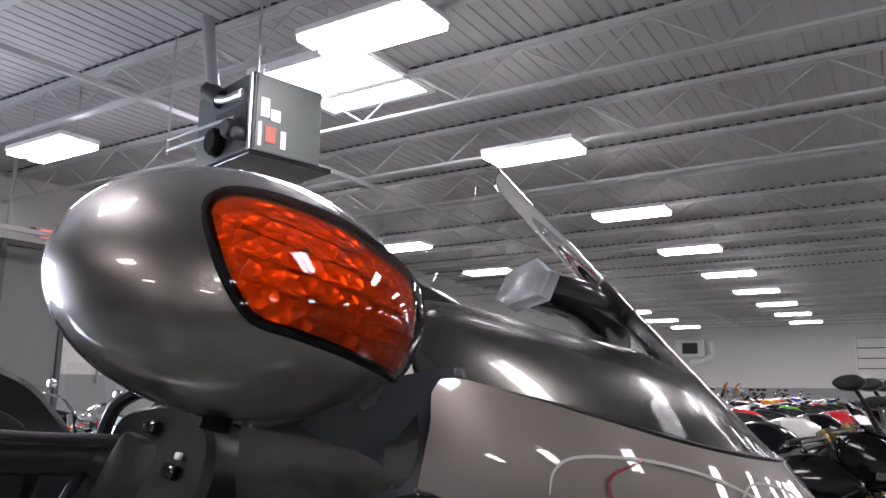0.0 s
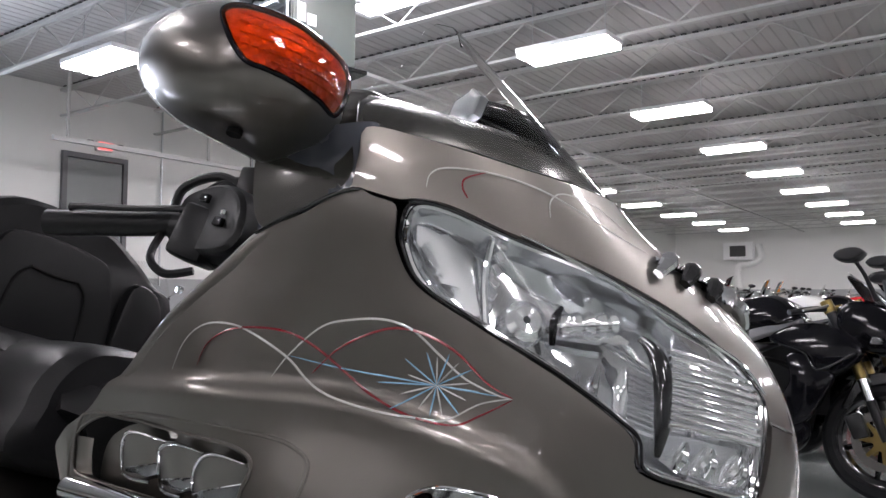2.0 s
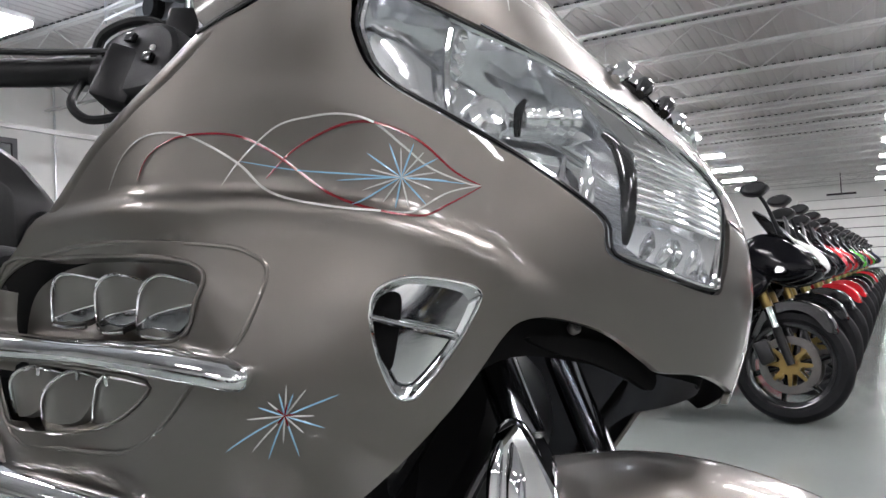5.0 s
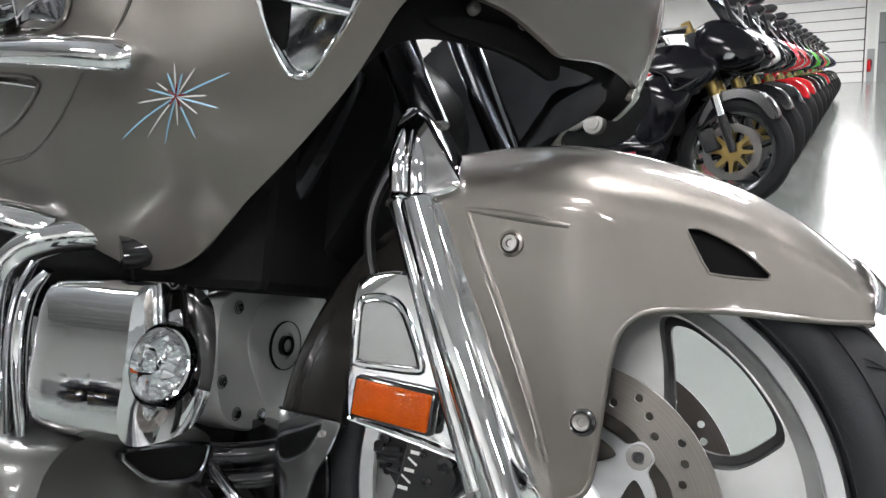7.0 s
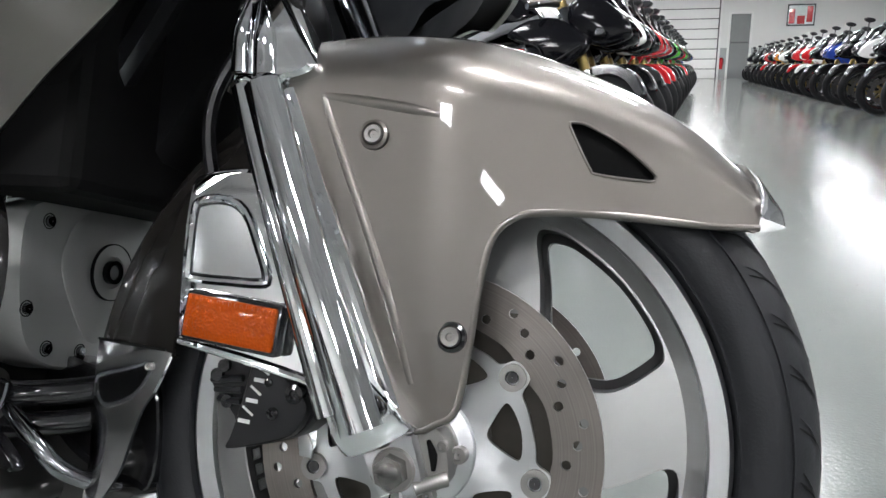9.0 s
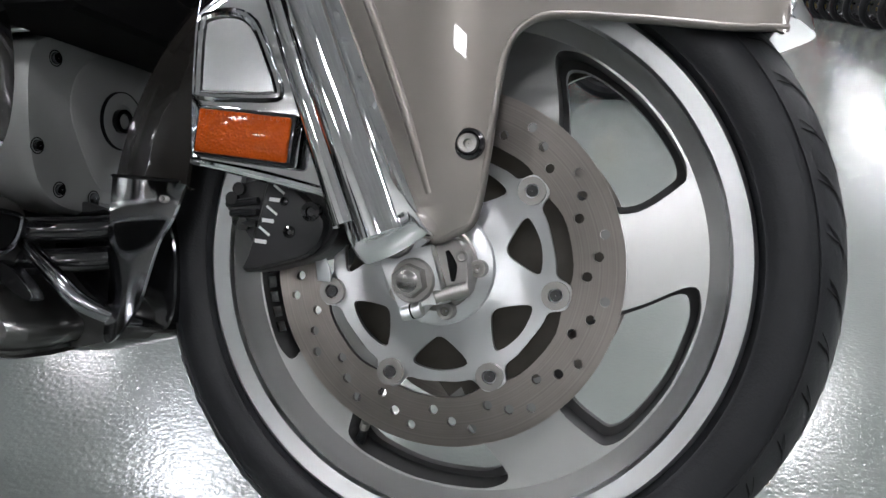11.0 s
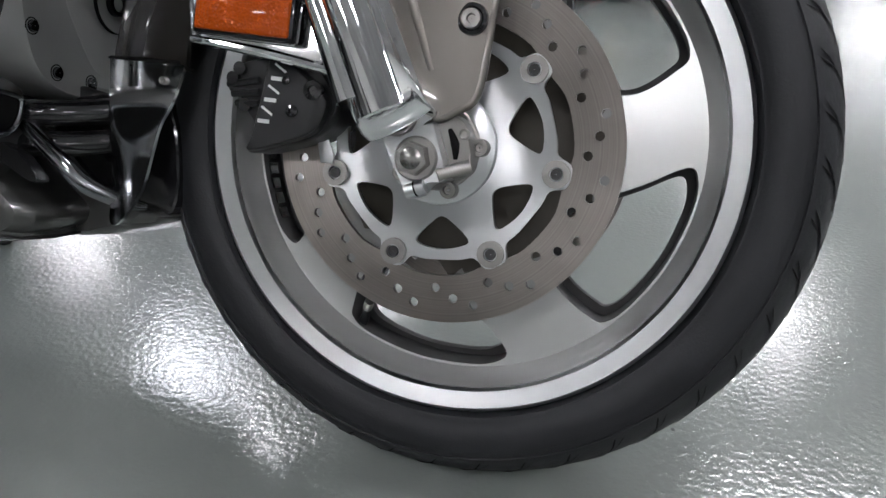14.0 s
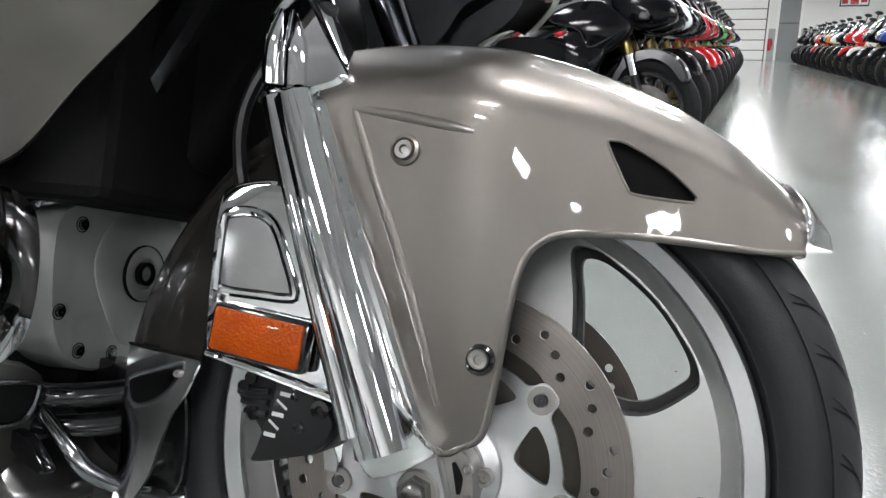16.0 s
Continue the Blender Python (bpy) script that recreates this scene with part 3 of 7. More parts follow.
part("chin_liner", panel(shell, [(0, 0.80), (0, 0.80), (0, 0.750), (0, 0.750), (-18, 0.744), (-32, 0.738), (-39, 0.695), (-46, 0.625), (-52, 0.582), (-60, 0.62), (-45, 0.76), (-30, 0.80)], [], 0.016, 0.0, UNIT, off=-0.036, both=True), MATTEBLACK, bike, "black inner lip under the nose")
inner_line = [(-128, 0.61), (-128, 0.79), (-108, 0.82), (-92, 0.9), (-79, 0.97), (-66, 1.09), (-46, 1.09), (-20, 1.13), (0, 1.16), (0, 1.16), (0, 0.80), (0, 0.80), (-20, 0.80), (-33, 0.81), (-40, 0.74), (-46, 0.66), (-57, 0.60), (-75, 0.56), (-100, 0.59)]
part("chin_lip", panel(shell, [(-31, 0.7560), (-27.0, 0.7620), (-20.5, 0.7640), (-14.2, 0.7560), (-11.5, 0.7440), (-11.5, 0.7300), (-16.1, 0.7380), (-22.3, 0.7450), (-27.4, 0.7480)], [], 0.010, 0.006, UNIT, off=-0.030), MATTEBLACK, bike, "black inner lip under the nose")
for a, z in ((-26.0, 0.7700), (-19.0, 0.7690)):
    part("lip_screw", moved(lathe([(0.0005, -0.003), (0.004, -0.003), (0.006, 0.0), (0.006, 0.006)], 14, closed_profile=False), Matrix.Translation(shell(a, z, -0.022)) @ pose(0, 0, 0, 0, 0, 45)), STEEL, bike)
part("inner_liner", panel(shell, inner_line, [headlight_line], 0.02, 0.0, UNIT, off=-0.045, both=True), MATTEBLACK, bike)

# louvred side vent
vent = part("side_vent", panel(shell, shrunk(louvre_line, 0.985), [upper_open, lower_open], 0.010, 0.02, UNIT, off=-0.001), PAINT, bike, "taupe vent panel with chrome-edged louvres", sharp=50)
part("panel_bead", tube([shell(a, z, -0.0006) for a, z in shrunk(louvre_line, 0.988)], 0.0024, 8, 4, True), PAINT, vent)
for line in (upper_open, lower_open):
    edge = [shell(a, z, 0.0) for a, z in line]
    part("vent_trim", tube(edge, 0.0022, 8, 4, True), PAINT, vent)


part("vent_bowl", panel(shell, shrunk(louvre_line, 0.96), [], 0.014, 0.0, UNIT, off=-0.034), PAINT, vent, "shaded inside of the vent")


def louvre(line, foot):
    """One bulging blade with a chrome edge; its line starts at the lower rear corner and runs up."""
    lo, hi = min(p[0] for p in line), max(p[0] for p in line)
    def bulge(u, v, off):
        return shell(u, v, off + 0.013 * math.sin(math.pi * min(1, max(0, (u - lo) / (hi - lo)))) - 0.008 * (u - lo) / (hi - lo))
    line = line[:2] + [line[2], line[2], line[3], line[3]] + line[4:]
    ob = part("louvre", panel(bulge, line, [], 0.005, 0.010, UNIT, off=-0.018), SILVERPLASTIC, vent, "satin grey louvre with a chrome edge")
    part("chrome_edge", tube([bulge(u, v, -0.0165) for u, v in (*line[:3], line[4])], [0.0016, 0.0026, 0.0022, 0.0012], 8, 5), CHROME, ob)
    if foot:
        (u0, v0), (u1, v1), (u2, v2) = line[0], line[-2], line[-1]
        ramp = [(u0 + 1.6, v0 + 0.003), (u1, v1 - 0.002), (u1 - 0.3, v1 - 0.012), (u2 + 0.6, v2 + 0.001), (u0 + 1.4, v0 - 0.001)]
        part("chrome_foot", panel(bulge, ramp, [], 0.005, 0.004, UNIT, steps=1, off=-0.0162), STANCHION, ob, "dark chrome wedge at the louvre's foot")
        part("chrome_seam", tube([bulge(u, v, -0.0155) for u, v in ((u0 + 1.6, v0 + 0.003), ((u0 + u1) / 2 + 1.0, (v0 + v1) / 2 - 0.001), (u1, v1 - 0.002))], 0.0011, 6, 4), CHROME, ob)
        part("chrome_sill", tube([bulge(u, v, -0.0150) for u, v in ((u0 + 0.4, v0 - 0.004), ((u0 + u2) / 2, (v0 + v2) / 2 - 0.006), (u2 + 1.0, v2 - 0.004))], 0.0020, 8, 3), CHROME, ob)
    else:
        part("chrome_hook", tube([bulge(line[2][0] - 0.6, line[2][1] - 0.004, -0.0145), bulge(line[2][0] + 1.2, line[2][1] + 0.001, -0.0135), bulge(line[2][0] + 1.0, line[2][1] - 0.008, -0.0145)], 0.0022, 8, 4), CHROME, ob)


louvre([(-116.3, 0.7446), (-113.0, 0.7755), (-109.3, 0.7882), (-103.6, 0.7841), (-104.6, 0.7640), (-109.0, 0.7420)], True)
louvre([(-106.5, 0.7400), (-102.2, 0.7717), (-96.8, 0.7833), (-91.4, 0.7791), (-92.4, 0.7560), (-97.6, 0.7340)], True)
louvre([(-94.3, 0.7339), (-90.4, 0.7636), (-86.3, 0.7794), (-81.3, 0.776), (-80.9, 0.7598), (-84.4, 0.7268)], True)
louvre([(-129.0, 0.648), (-126.4, 0.6800), (-121.6, 0.6960), (-117.7, 0.6920), (-120.0, 0.6690), (-123.4, 0.646)], False)
louvre([(-122.6, 0.6431), (-120.0, 0.6706), (-114.2, 0.6940), (-109.5, 0.6880), (-112.0, 0.6660), (-115.6, 0.6415)], False)
louvre([(-113.0, 0.6451), (-110.4, 0.6690), (-105.6, 0.6890), (-95.6, 0.6840), (-99.0, 0.6655), (-104.8, 0.6485)], False)
bar = [shell(a, z, 0.012) for a, z in ((-124, 0.7140), (-112, 0.7115), (-97, 0.7060), (-84, 0.6990), (-75.5, 0.6935), (-70.5, 0.6895), (-68.4, 0.6880), (-67.6, 0.6875))]
part("chrome_bar", tube(bar, [0.015, 0.015, 0.0165, 0.0180, 0.0175, 0.0165, 0.0135, 0.006], 20, 6, flat=0.8), CHROME, vent, "polished chrome bar across the vent")

# triangular air duct
duct = part("air_duct", panel(shell, duct_line, [], 0.008, -0.030, UNIT, off=-0.026), DUCTCHROME, bike, "chrome triangular air duct")
part("duct_rim", tube([shell(a, z, 0.0002) for a, z in duct_line], 0.0020, 8, 5, True), CHROME, duct)
part("duct_blade", tube([shell(-53.0, 0.752, -0.006), shell(-47, 0.747, -0.006), shell(-41.5, 0.744, -0.008)], 0.0048, 10, 4, flat=0.6), CHROME, duct)
part("duct_mouth", panel(shell, [(-52.5, 0.752), (-52, 0.772), (-50, 0.779), (-49.0, 0.770), (-48.6, 0.74), (-48.8, 0.712), (-51, 0.726)], [], 0.01, 0.0, UNIT, off=-0.020), MATTEBLACK, duct)

# headlight
lamp = part("headlight", panel(shell, headlight_line, [], 0.012, -0.050, UNIT, off=-0.058), FACETED, bike, "large clear multi-reflector headlight")
part("lens", panel(shell, headlight_line, [], 0.012, 0.0, UNIT, off=-0.004), LENS, lamp, "clear headlight lens")
part("gasket", tube([shell(a, z, -0.001) for a, z in headlight_line], 0.0021, 6, 5, True), GLOSSBLACK, lamp)
part("trim", tube([shell(a, z, -0.003) for a, z in shrunk(headlight_line, 0.975)], 0.0030, 6, 5, True), CHROME, lamp)
part("divider", tube([shell(-48.2, 1.018, -0.008), shell(-48.3, 0.99, -0.008), shell(-47.8, 0.965, -0.008), shell(-46.8, 0.936, -0.008)], 0.004, 8, 5), CHROME, lamp)
for k in range(7):
    p = shell(-47.4 + 0.15 * k, 0.942 + 0.0125 * k, -0.012)
    part("divider_step", moved(box(-0.006, 0.006, -0.004, 0.004, -0.004, 0.004, 0.0012, 1), Matrix.Translation(p) @ pose(0, 0, 0, 0, 12 * k, 40)), MIRROR, lamp)

# ribbed bulb with a dark collar, pointing forward
bulb_line = [shell(-37.2 + 0.82 * k, 0.953 + 0.0017 * k, -0.022) for k in range(12)]
bulb = part("bulb", tube(bulb_line, [0.010, 0.013, 0.012, 0.0135, 0.010, 0.0135, 0.0105, 0.013, 0.010, 0.012, 0.008, 0.003], 16, 4), MIRROR, lamp, "ribbed clear bulb")
part("bulb_collar", tube([shell(-37.2, 0.9720, -0.020), shell(-38.2, 0.9560, -0.016), shell(-37.8, 0.9330, -0.020)], [0.0025, 0.0048, 0.0030], 10, 5), GLOSSBLACK, bulb)
part("bulb_socket", moved(lathe([(0.004, -0.004), (0.014, -0.006), (0.021, -0.001), (0.023, 0.012), (0.010, 0.024)], 28), Matrix.Translation(shell(-41.5, 0.9520, -0.024)) @ pose(0, 0, 0, -10, 0, 48)), MIRROR, bulb)
part("bulb_shelf", panel(shell, [(-45, 0.942), (-38, 0.952), (-30, 0.960), (-27, 0.955), (-30, 0.949), (-40, 0.944)], [], 0.01, 0.02, UNIT, off=-0.026), MIRROR, lamp)
# shaded edge of the main bowl and its bright rim
part("bowl_edge", tube([shell(-26.4, 0.9600, -0.016), shell(-24.6, 0.945, -0.012), shell(-23.6, 0.9155, -0.012), shell(-23.4, 0.880, -0.012), shell(-23.2, 0.850, -0.014)], [0.004, 0.0105, 0.0120, 0.0095, 0.003], 12, 6, flat=0.6), GLOSSBLACK, lamp, "black rim of the main bowl")
part("bowl_rim", tube([shell(-28.4, 0.928, -0.018), shell(-28.8, 0.905, -0.016), shell(-28.5, 0.880, -0.016), shell(-27.4, 0.858, -0.018)], [0.002, 0.008, 0.008, 0.002], 12, 6, flat=0.5), MIRROR, lamp)
part("bowl_rim", tube([shell(-31.0, 0.925, -0.026), shell(-31.4, 0.905, -0.024), shell(-31.0, 0.885, -0.026)], [0.002, 0.004, 0.002], 10, 5), CHROME, lamp)
part("upper_rail", tube([shell(a, z, 0.0005) for a, z in ((-44.9, 1.0275), (-34.1, 1.0105), (-21.5, 0.9835), (-12.0, 0.9640), (-8.0, 0.9380))], [0.0012, 0.0026, 0.0028, 0.0026, 0.0018], 8, 8), CHROME, lamp, "chrome strip along the lamp's upper edge")
for k in range(10):
    z = 0.882 + 0.0078 * k
    part("reflector_flute", tube([shell(-23.2, z, -0.007), shell(-16, z + 0.001, -0.005), shell(-9.8, z + 0.002, -0.005)], 0.0040, 8, 3, flat=0.7), MIRROR, lamp)
part("clear_block", panel(shell, [(-22.6, 0.848), (-22.2, 0.872), (-15, 0.875), (-9.6, 0.874), (-9.8, 0.852), (-11.5, 0.839), (-17, 0.839)], [], 0.008, 0.004, UNIT, steps=3, off=-0.016), MIRROR, lamp, "bright lower reflector")
for k, (a, lean) in enumerate(((-20.6, 0.5), (-18.3, 0.9), (-16.2, 0.2), (-13.6, 0.8), (-11.4, 0.3))):
    part("reflector_step", tube([shell(a, 0.841, -0.014), shell(a + lean, 0.854, -0.010), shell(a + 2 * lean, 0.870, -0.014)], [0.003, 0.0050, 0.002], 6, 3, flat=0.5), MIRROR if k % 2 else CHROME, lamp)

# chrome teeth on the nose
for k, a in enumerate((-20.5, -14.5, -8.5, -2.8, 2.8, 8.5, 14.5, 20.5)):
    z = 1.050 + 0.003 * (k % 2)
    s = abs(a)
    p, q = shell(-s - 2.0, z - 0.012, 0.004), shell(-s + 2.0, z + 0.016, 0.006)
    if a > 0:
        p.y, q.y = -p.y, -q.y
    t = part("nose_tooth", tube([p, (p + q) / 2 + Vector((0.008, 0, 0.006)), q], [0.006, 0.011, 0.007], 10, 5), GLOSSBLACK if k in (1, 2, 5, 6) else CHROME, bike, "chrome and black nose ornament")
part("ornament_rail", tube([shell(-22, 1.058, 0.004), shell(-11, 1.062, 0.005), shell(0, 1.064, 0.006)], 0.004, 8, 6), CHROME, bike)

# pinstripes
def pinstripe(name, mat, pts, w):
    part(name, ribbon(shell, pts, w), mat, side)


pinstripe("white_pinstripe", WHITELINE, [(-94, 0.856), (-91.4, 0.885), (-87.9, 0.902), (-83.9, 0.906), (-80.1, 0.901), (-74.1, 0.882), (-70.5, 0.863), (-66.1, 0.851), (-59.2, 0.844), (-53, 0.844), (-49.5, 0.847), (-45.7, 0.866), (-42.1, 0.875)], 0.0023)
pinstripe("white_pinstripe", WHITELINE, [(-76.3, 0.862), (-73.7, 0.886), (-69, 0.915), (-64.2, 0.925), (-59.8, 0.928), (-56, 0.922), (-52.1, 0.904), (-48.3, 0.886), (-44, 0.876), (-42.1, 0.875)], 0.0023)
pinstripe("red_pinstripe", REDLINE, [(-88.7, 0.862), (-87, 0.884), (-83.4, 0.900), (-78.5, 0.906), (-73.8, 0.905), (-69.7, 0.895), (-65.7, 0.880), (-60.3, 0.859), (-54.5, 0.845), (-48.7, 0.843), (-45.4, 0.856), (-42.1, 0.874)], 0.0027)
pinstripe("red_pinstripe", REDLINE, [(-70.1, 0.871), (-66.5, 0.896), (-61.9, 0.914), (-58.2, 0.922), (-54.5, 0.920), (-50, 0.908), (-45.5, 0.885), (-42.1, 0.875)], 0.0029)
pinstripe("blue_pinstripe", BLUELINE, [(-73.8, 0.884), (-66, 0.880), (-58, 0.878), (-51.6, 0.876), (-44, 0.875)], 0.0016)
pinstripe("white_pinstripe", WHITELINE, [(-57.4, 1.052), (-57.2, 1.066), (-55.3, 1.076), (-49.6, 1.083), (-43, 1.083), (-36.3, 1.076), (-29, 1.068), (-22, 1.066)], 0.0020)
pinstripe("red_pinstripe", REDLINE, [(-52.2, 1.050), (-53.1, 1.060), (-52.9, 1.070), (-50.5, 1.082)], 0.0020)
pinstripe("white_pinstripe", WHITELINE, [(-41.1, 1.055), (-41.1, 1.075), (-38.7, 1.090), (-32, 1.094), (-26, 1.082)], 0.0018)



def star(a, z, rays):
    """Thin hand-painted rays: (degrees, metres, colour)."""
    for k, (deg, length, mat) in enumerate(rays):
        du, dv = math.cos(radians(deg)) * length / UNIT[0], math.sin(radians(deg)) * length
        part("star_ray", ribbon(shell, [(a, z), (a + du * 0.5, z + dv * 0.5), (a + du, z + dv)], 0.0016, steps=3, ends=0.2, off=(0.0036 if mat == REDLINE else 0.0014) + 0.0001 * k), mat, side)


star(-51.6, 0.876, [(0, 0.040, BLUELINE), (12, 0.030, WHITELINE), (33, 0.034, BLUELINE), (55, 0.028, WHITELINE), (78, 0.030, BLUELINE), (100, 0.026, WHITELINE), (118, 0.032, BLUELINE), (150, 0.040, BLUELINE), (168, 0.030, WHITELINE),
                    (184, 0.060, BLUELINE), (200, 0.036, WHITELINE), (214, 0.050, BLUELINE), (240, 0.026, WHITELINE), (268, 0.028, BLUELINE), (292, 0.028, WHITELINE), (318, 0.034, BLUELINE), (342, 0.030, WHITELINE)])
star(-62.6, 0.661, [(24, 0.056, BLUELINE), (6, 0.030, WHITELINE), (-8, 0.042, BLUELINE), (52, 0.030, WHITELINE), (72, 0.020, BLUELINE), (94, 0.026, WHITELINE), (115, 0.020, BLUELINE), (152, 0.022, WHITELINE), (170, 0.030, BLUELINE),
                    (188, 0.042, WHITELINE), (206, 0.078, BLUELINE), (222, 0.048, WHITELINE), (246, 0.040, BLUELINE), (270, 0.022, WHITELINE), (300, 0.036, BLUELINE), (330, 0.024, WHITELINE)])
for k in range(5):
    star(-62.6, 0.6615, [(72 * k + 10, 0.010, REDLINE)])

# ==== front wheel, turning round Y at AXLE
AXLE = Vector((0.001, 0, 0.315))
WHEEL = Vector((0.005, 0.009, 0.321))


def at_axle(bm):
    return moved(bm, Matrix.Translation(AXLE))




def rolled(bm):
    return moved(bm, Matrix.Translation(WHEEL))


half = [(0.236, -0.044), (0.2436, -0.0490), (0.2468, -0.0568), (0.2485, -0.0570), (0.2500, -0.0590), (0.2640, -0.0635), (0.2775, -0.0608), (0.2790, -0.0598), (0.2885, -0.0540), (0.300, -0.0415), (0.309, -0.025), (0.314, -0.009)]
tyre_profile = half + [(r, -y) for r, y in half[::-1]] + [(0.225, 0.040), (0.225, -0.040)]
rim_half = [(0.2405, -0.0485), (0.2420, -0.0535), (0.2385, -0.0565), (0.2240, -0.0530), (0.2215, -0.0490), (0.2190, -0.0400), (0.2130, -0.0300), (0.2080, -0.0240)]
rim_profile = rim_half + [(r, -y) for r, y in rim_half[::-1]] + [(0.226, 0.030), (0.226, -0.030)]
wheel = part("front_wheel", rolled(lathe(rim_profile, 128)), [CAST, TURNED], bike, "silver cast alloy front wheel", sharp=25)
for p in wheel.data.polygons:
    c = p.center - WHEEL
    if 0.2215 < math.hypot(c.x, c.z) < 0.2430 and abs(c.y) > 0.0495:
        p.material_index = 1
part("tyre", rolled(lathe(tyre_profile, 128)), RUBBER, wheel, "black road tyre", sharp=60)
for r, y in ((0.2855, -0.0572),):
    part("sidewall_ridge", rolled(lathe([(r - 0.0012, y), (r, y - 0.0011), (r + 0.0012, y)], 128, closed_profile=False)), RUBBER, wheel)
GROOVE_Y, GROOVE_R = [-y for _, y in half[:5:-1]], [r for r, _ in half[:5:-1]]


def groove_at(u, v, off):
    """u: angle in radians, v: sideways place on the tread."""
    r = float(np.interp(abs(v), GROOVE_Y, GROOVE_R)) + 0.0002 + off
    return Vector((r * math.cos(u), v, r * math.sin(u)))


# Grooves are not cut: black ribbons on the tread carry their shade.
groove = []
for k in range(44):
    a0 = 2 * math.pi * k / 44
    for s in (-1, 1):
        lag = 0.07 if s > 0 else 0.0
        groove.append(ribbon(groove_at, [(a0 + lag + 0.16 * t, s * (0.008 + 0.042 * t)) for t in (0, 0.25, 0.5, 0.75, 1.0)], 0.0034, off=0.0003, steps=3))
        groove.append(ribbon(groove_at, [(a0 + lag + 0.085 + 0.05 * t, s * (0.030 + 0.022 * t)) for t in (0, 0.5, 1.0)], 0.0030, off=0.0003, steps=3))
part("tread_groove", rolled(joined(*groove)), MATTEBLACK, wheel)


def extruded(line, y0, y1, bevel=0.0):
    """A flat outline in (x, z) given a thickness along Y."""
    bm = bmesh.new()
    lo = [bm.verts.new((x, y0, z)) for x, z in line]
    hi = [bm.verts.new((x, y1, z)) for x, z in line]
    n = len(line)
    bm.faces.new(lo)
    bm.faces.new(hi[::-1])
    for i in range(n):
        bm.faces.new((lo[i], hi[i], hi[(i + 1) % n], lo[(i + 1) % n]))
    bmesh.ops.recalc_face_normals(bm, faces=bm.faces[:])
    if bevel:
        keep = [e for e in bm.edges if len({round(v.co.y, 5) for v in e.verts}) == 1]
        bmesh.ops.bevel(bm, geom=keep, offset=bevel, segments=2, affect="EDGES", profile=0.5)
    return bm


def polar(r, a):
    return (r * math.cos(radians(a)), r * math.sin(radians(a)))


def flat(u, v, off):
    return Vector((u, off, v))


# the five broad spokes: a dished plate with five windows
def dish(u, v, off):
    r = math.hypot(u, v)
    return Vector((u, -(0.030 + 0.006 * math.cos(math.pi * min(1, r / 0.21))) - off, v))


windows = []
for k in range(5):
    c = 45.0 - 72 * k
    windows.append([polar(0.105, c - 8), polar(0.125, c - 22), polar(0.155, c - 26.5), polar(0.190, c - 23.5), polar(0.203, c - 21), polar(0.206, c - 14), polar(0.206, c), polar(0.206, c + 14), polar(0.204, c + 21), polar(0.194, c + 24), polar(0.160, c + 17), polar(0.125, c + 6)])
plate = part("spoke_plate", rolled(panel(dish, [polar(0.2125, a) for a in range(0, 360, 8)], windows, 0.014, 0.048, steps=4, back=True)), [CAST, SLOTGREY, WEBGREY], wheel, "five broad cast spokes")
# Slot walls get the shade colour, the middle the darkened web.
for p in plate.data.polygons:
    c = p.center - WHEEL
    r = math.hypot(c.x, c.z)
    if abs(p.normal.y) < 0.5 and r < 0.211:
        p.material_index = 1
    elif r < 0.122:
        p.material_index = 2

TURNED_DISC = brushed(DISC, 0.6)
# Second plate behind: its dark lip paints shade round each window.
part("spoke_back", rolled(panel(dish, [polar(0.2120, a) for a in range(0, 360, 8)], [shrunk(w, 0.88) for w in windows], 0.016, 0.012, steps=4, off=-0.034)), SLOTGREY, wheel, "inner face of the spokes, shade put in as dark grey")
HOLE_ROWS = [(0.1185, 0.0), (0.1275, 7.3), (0.1345, 14.6)]


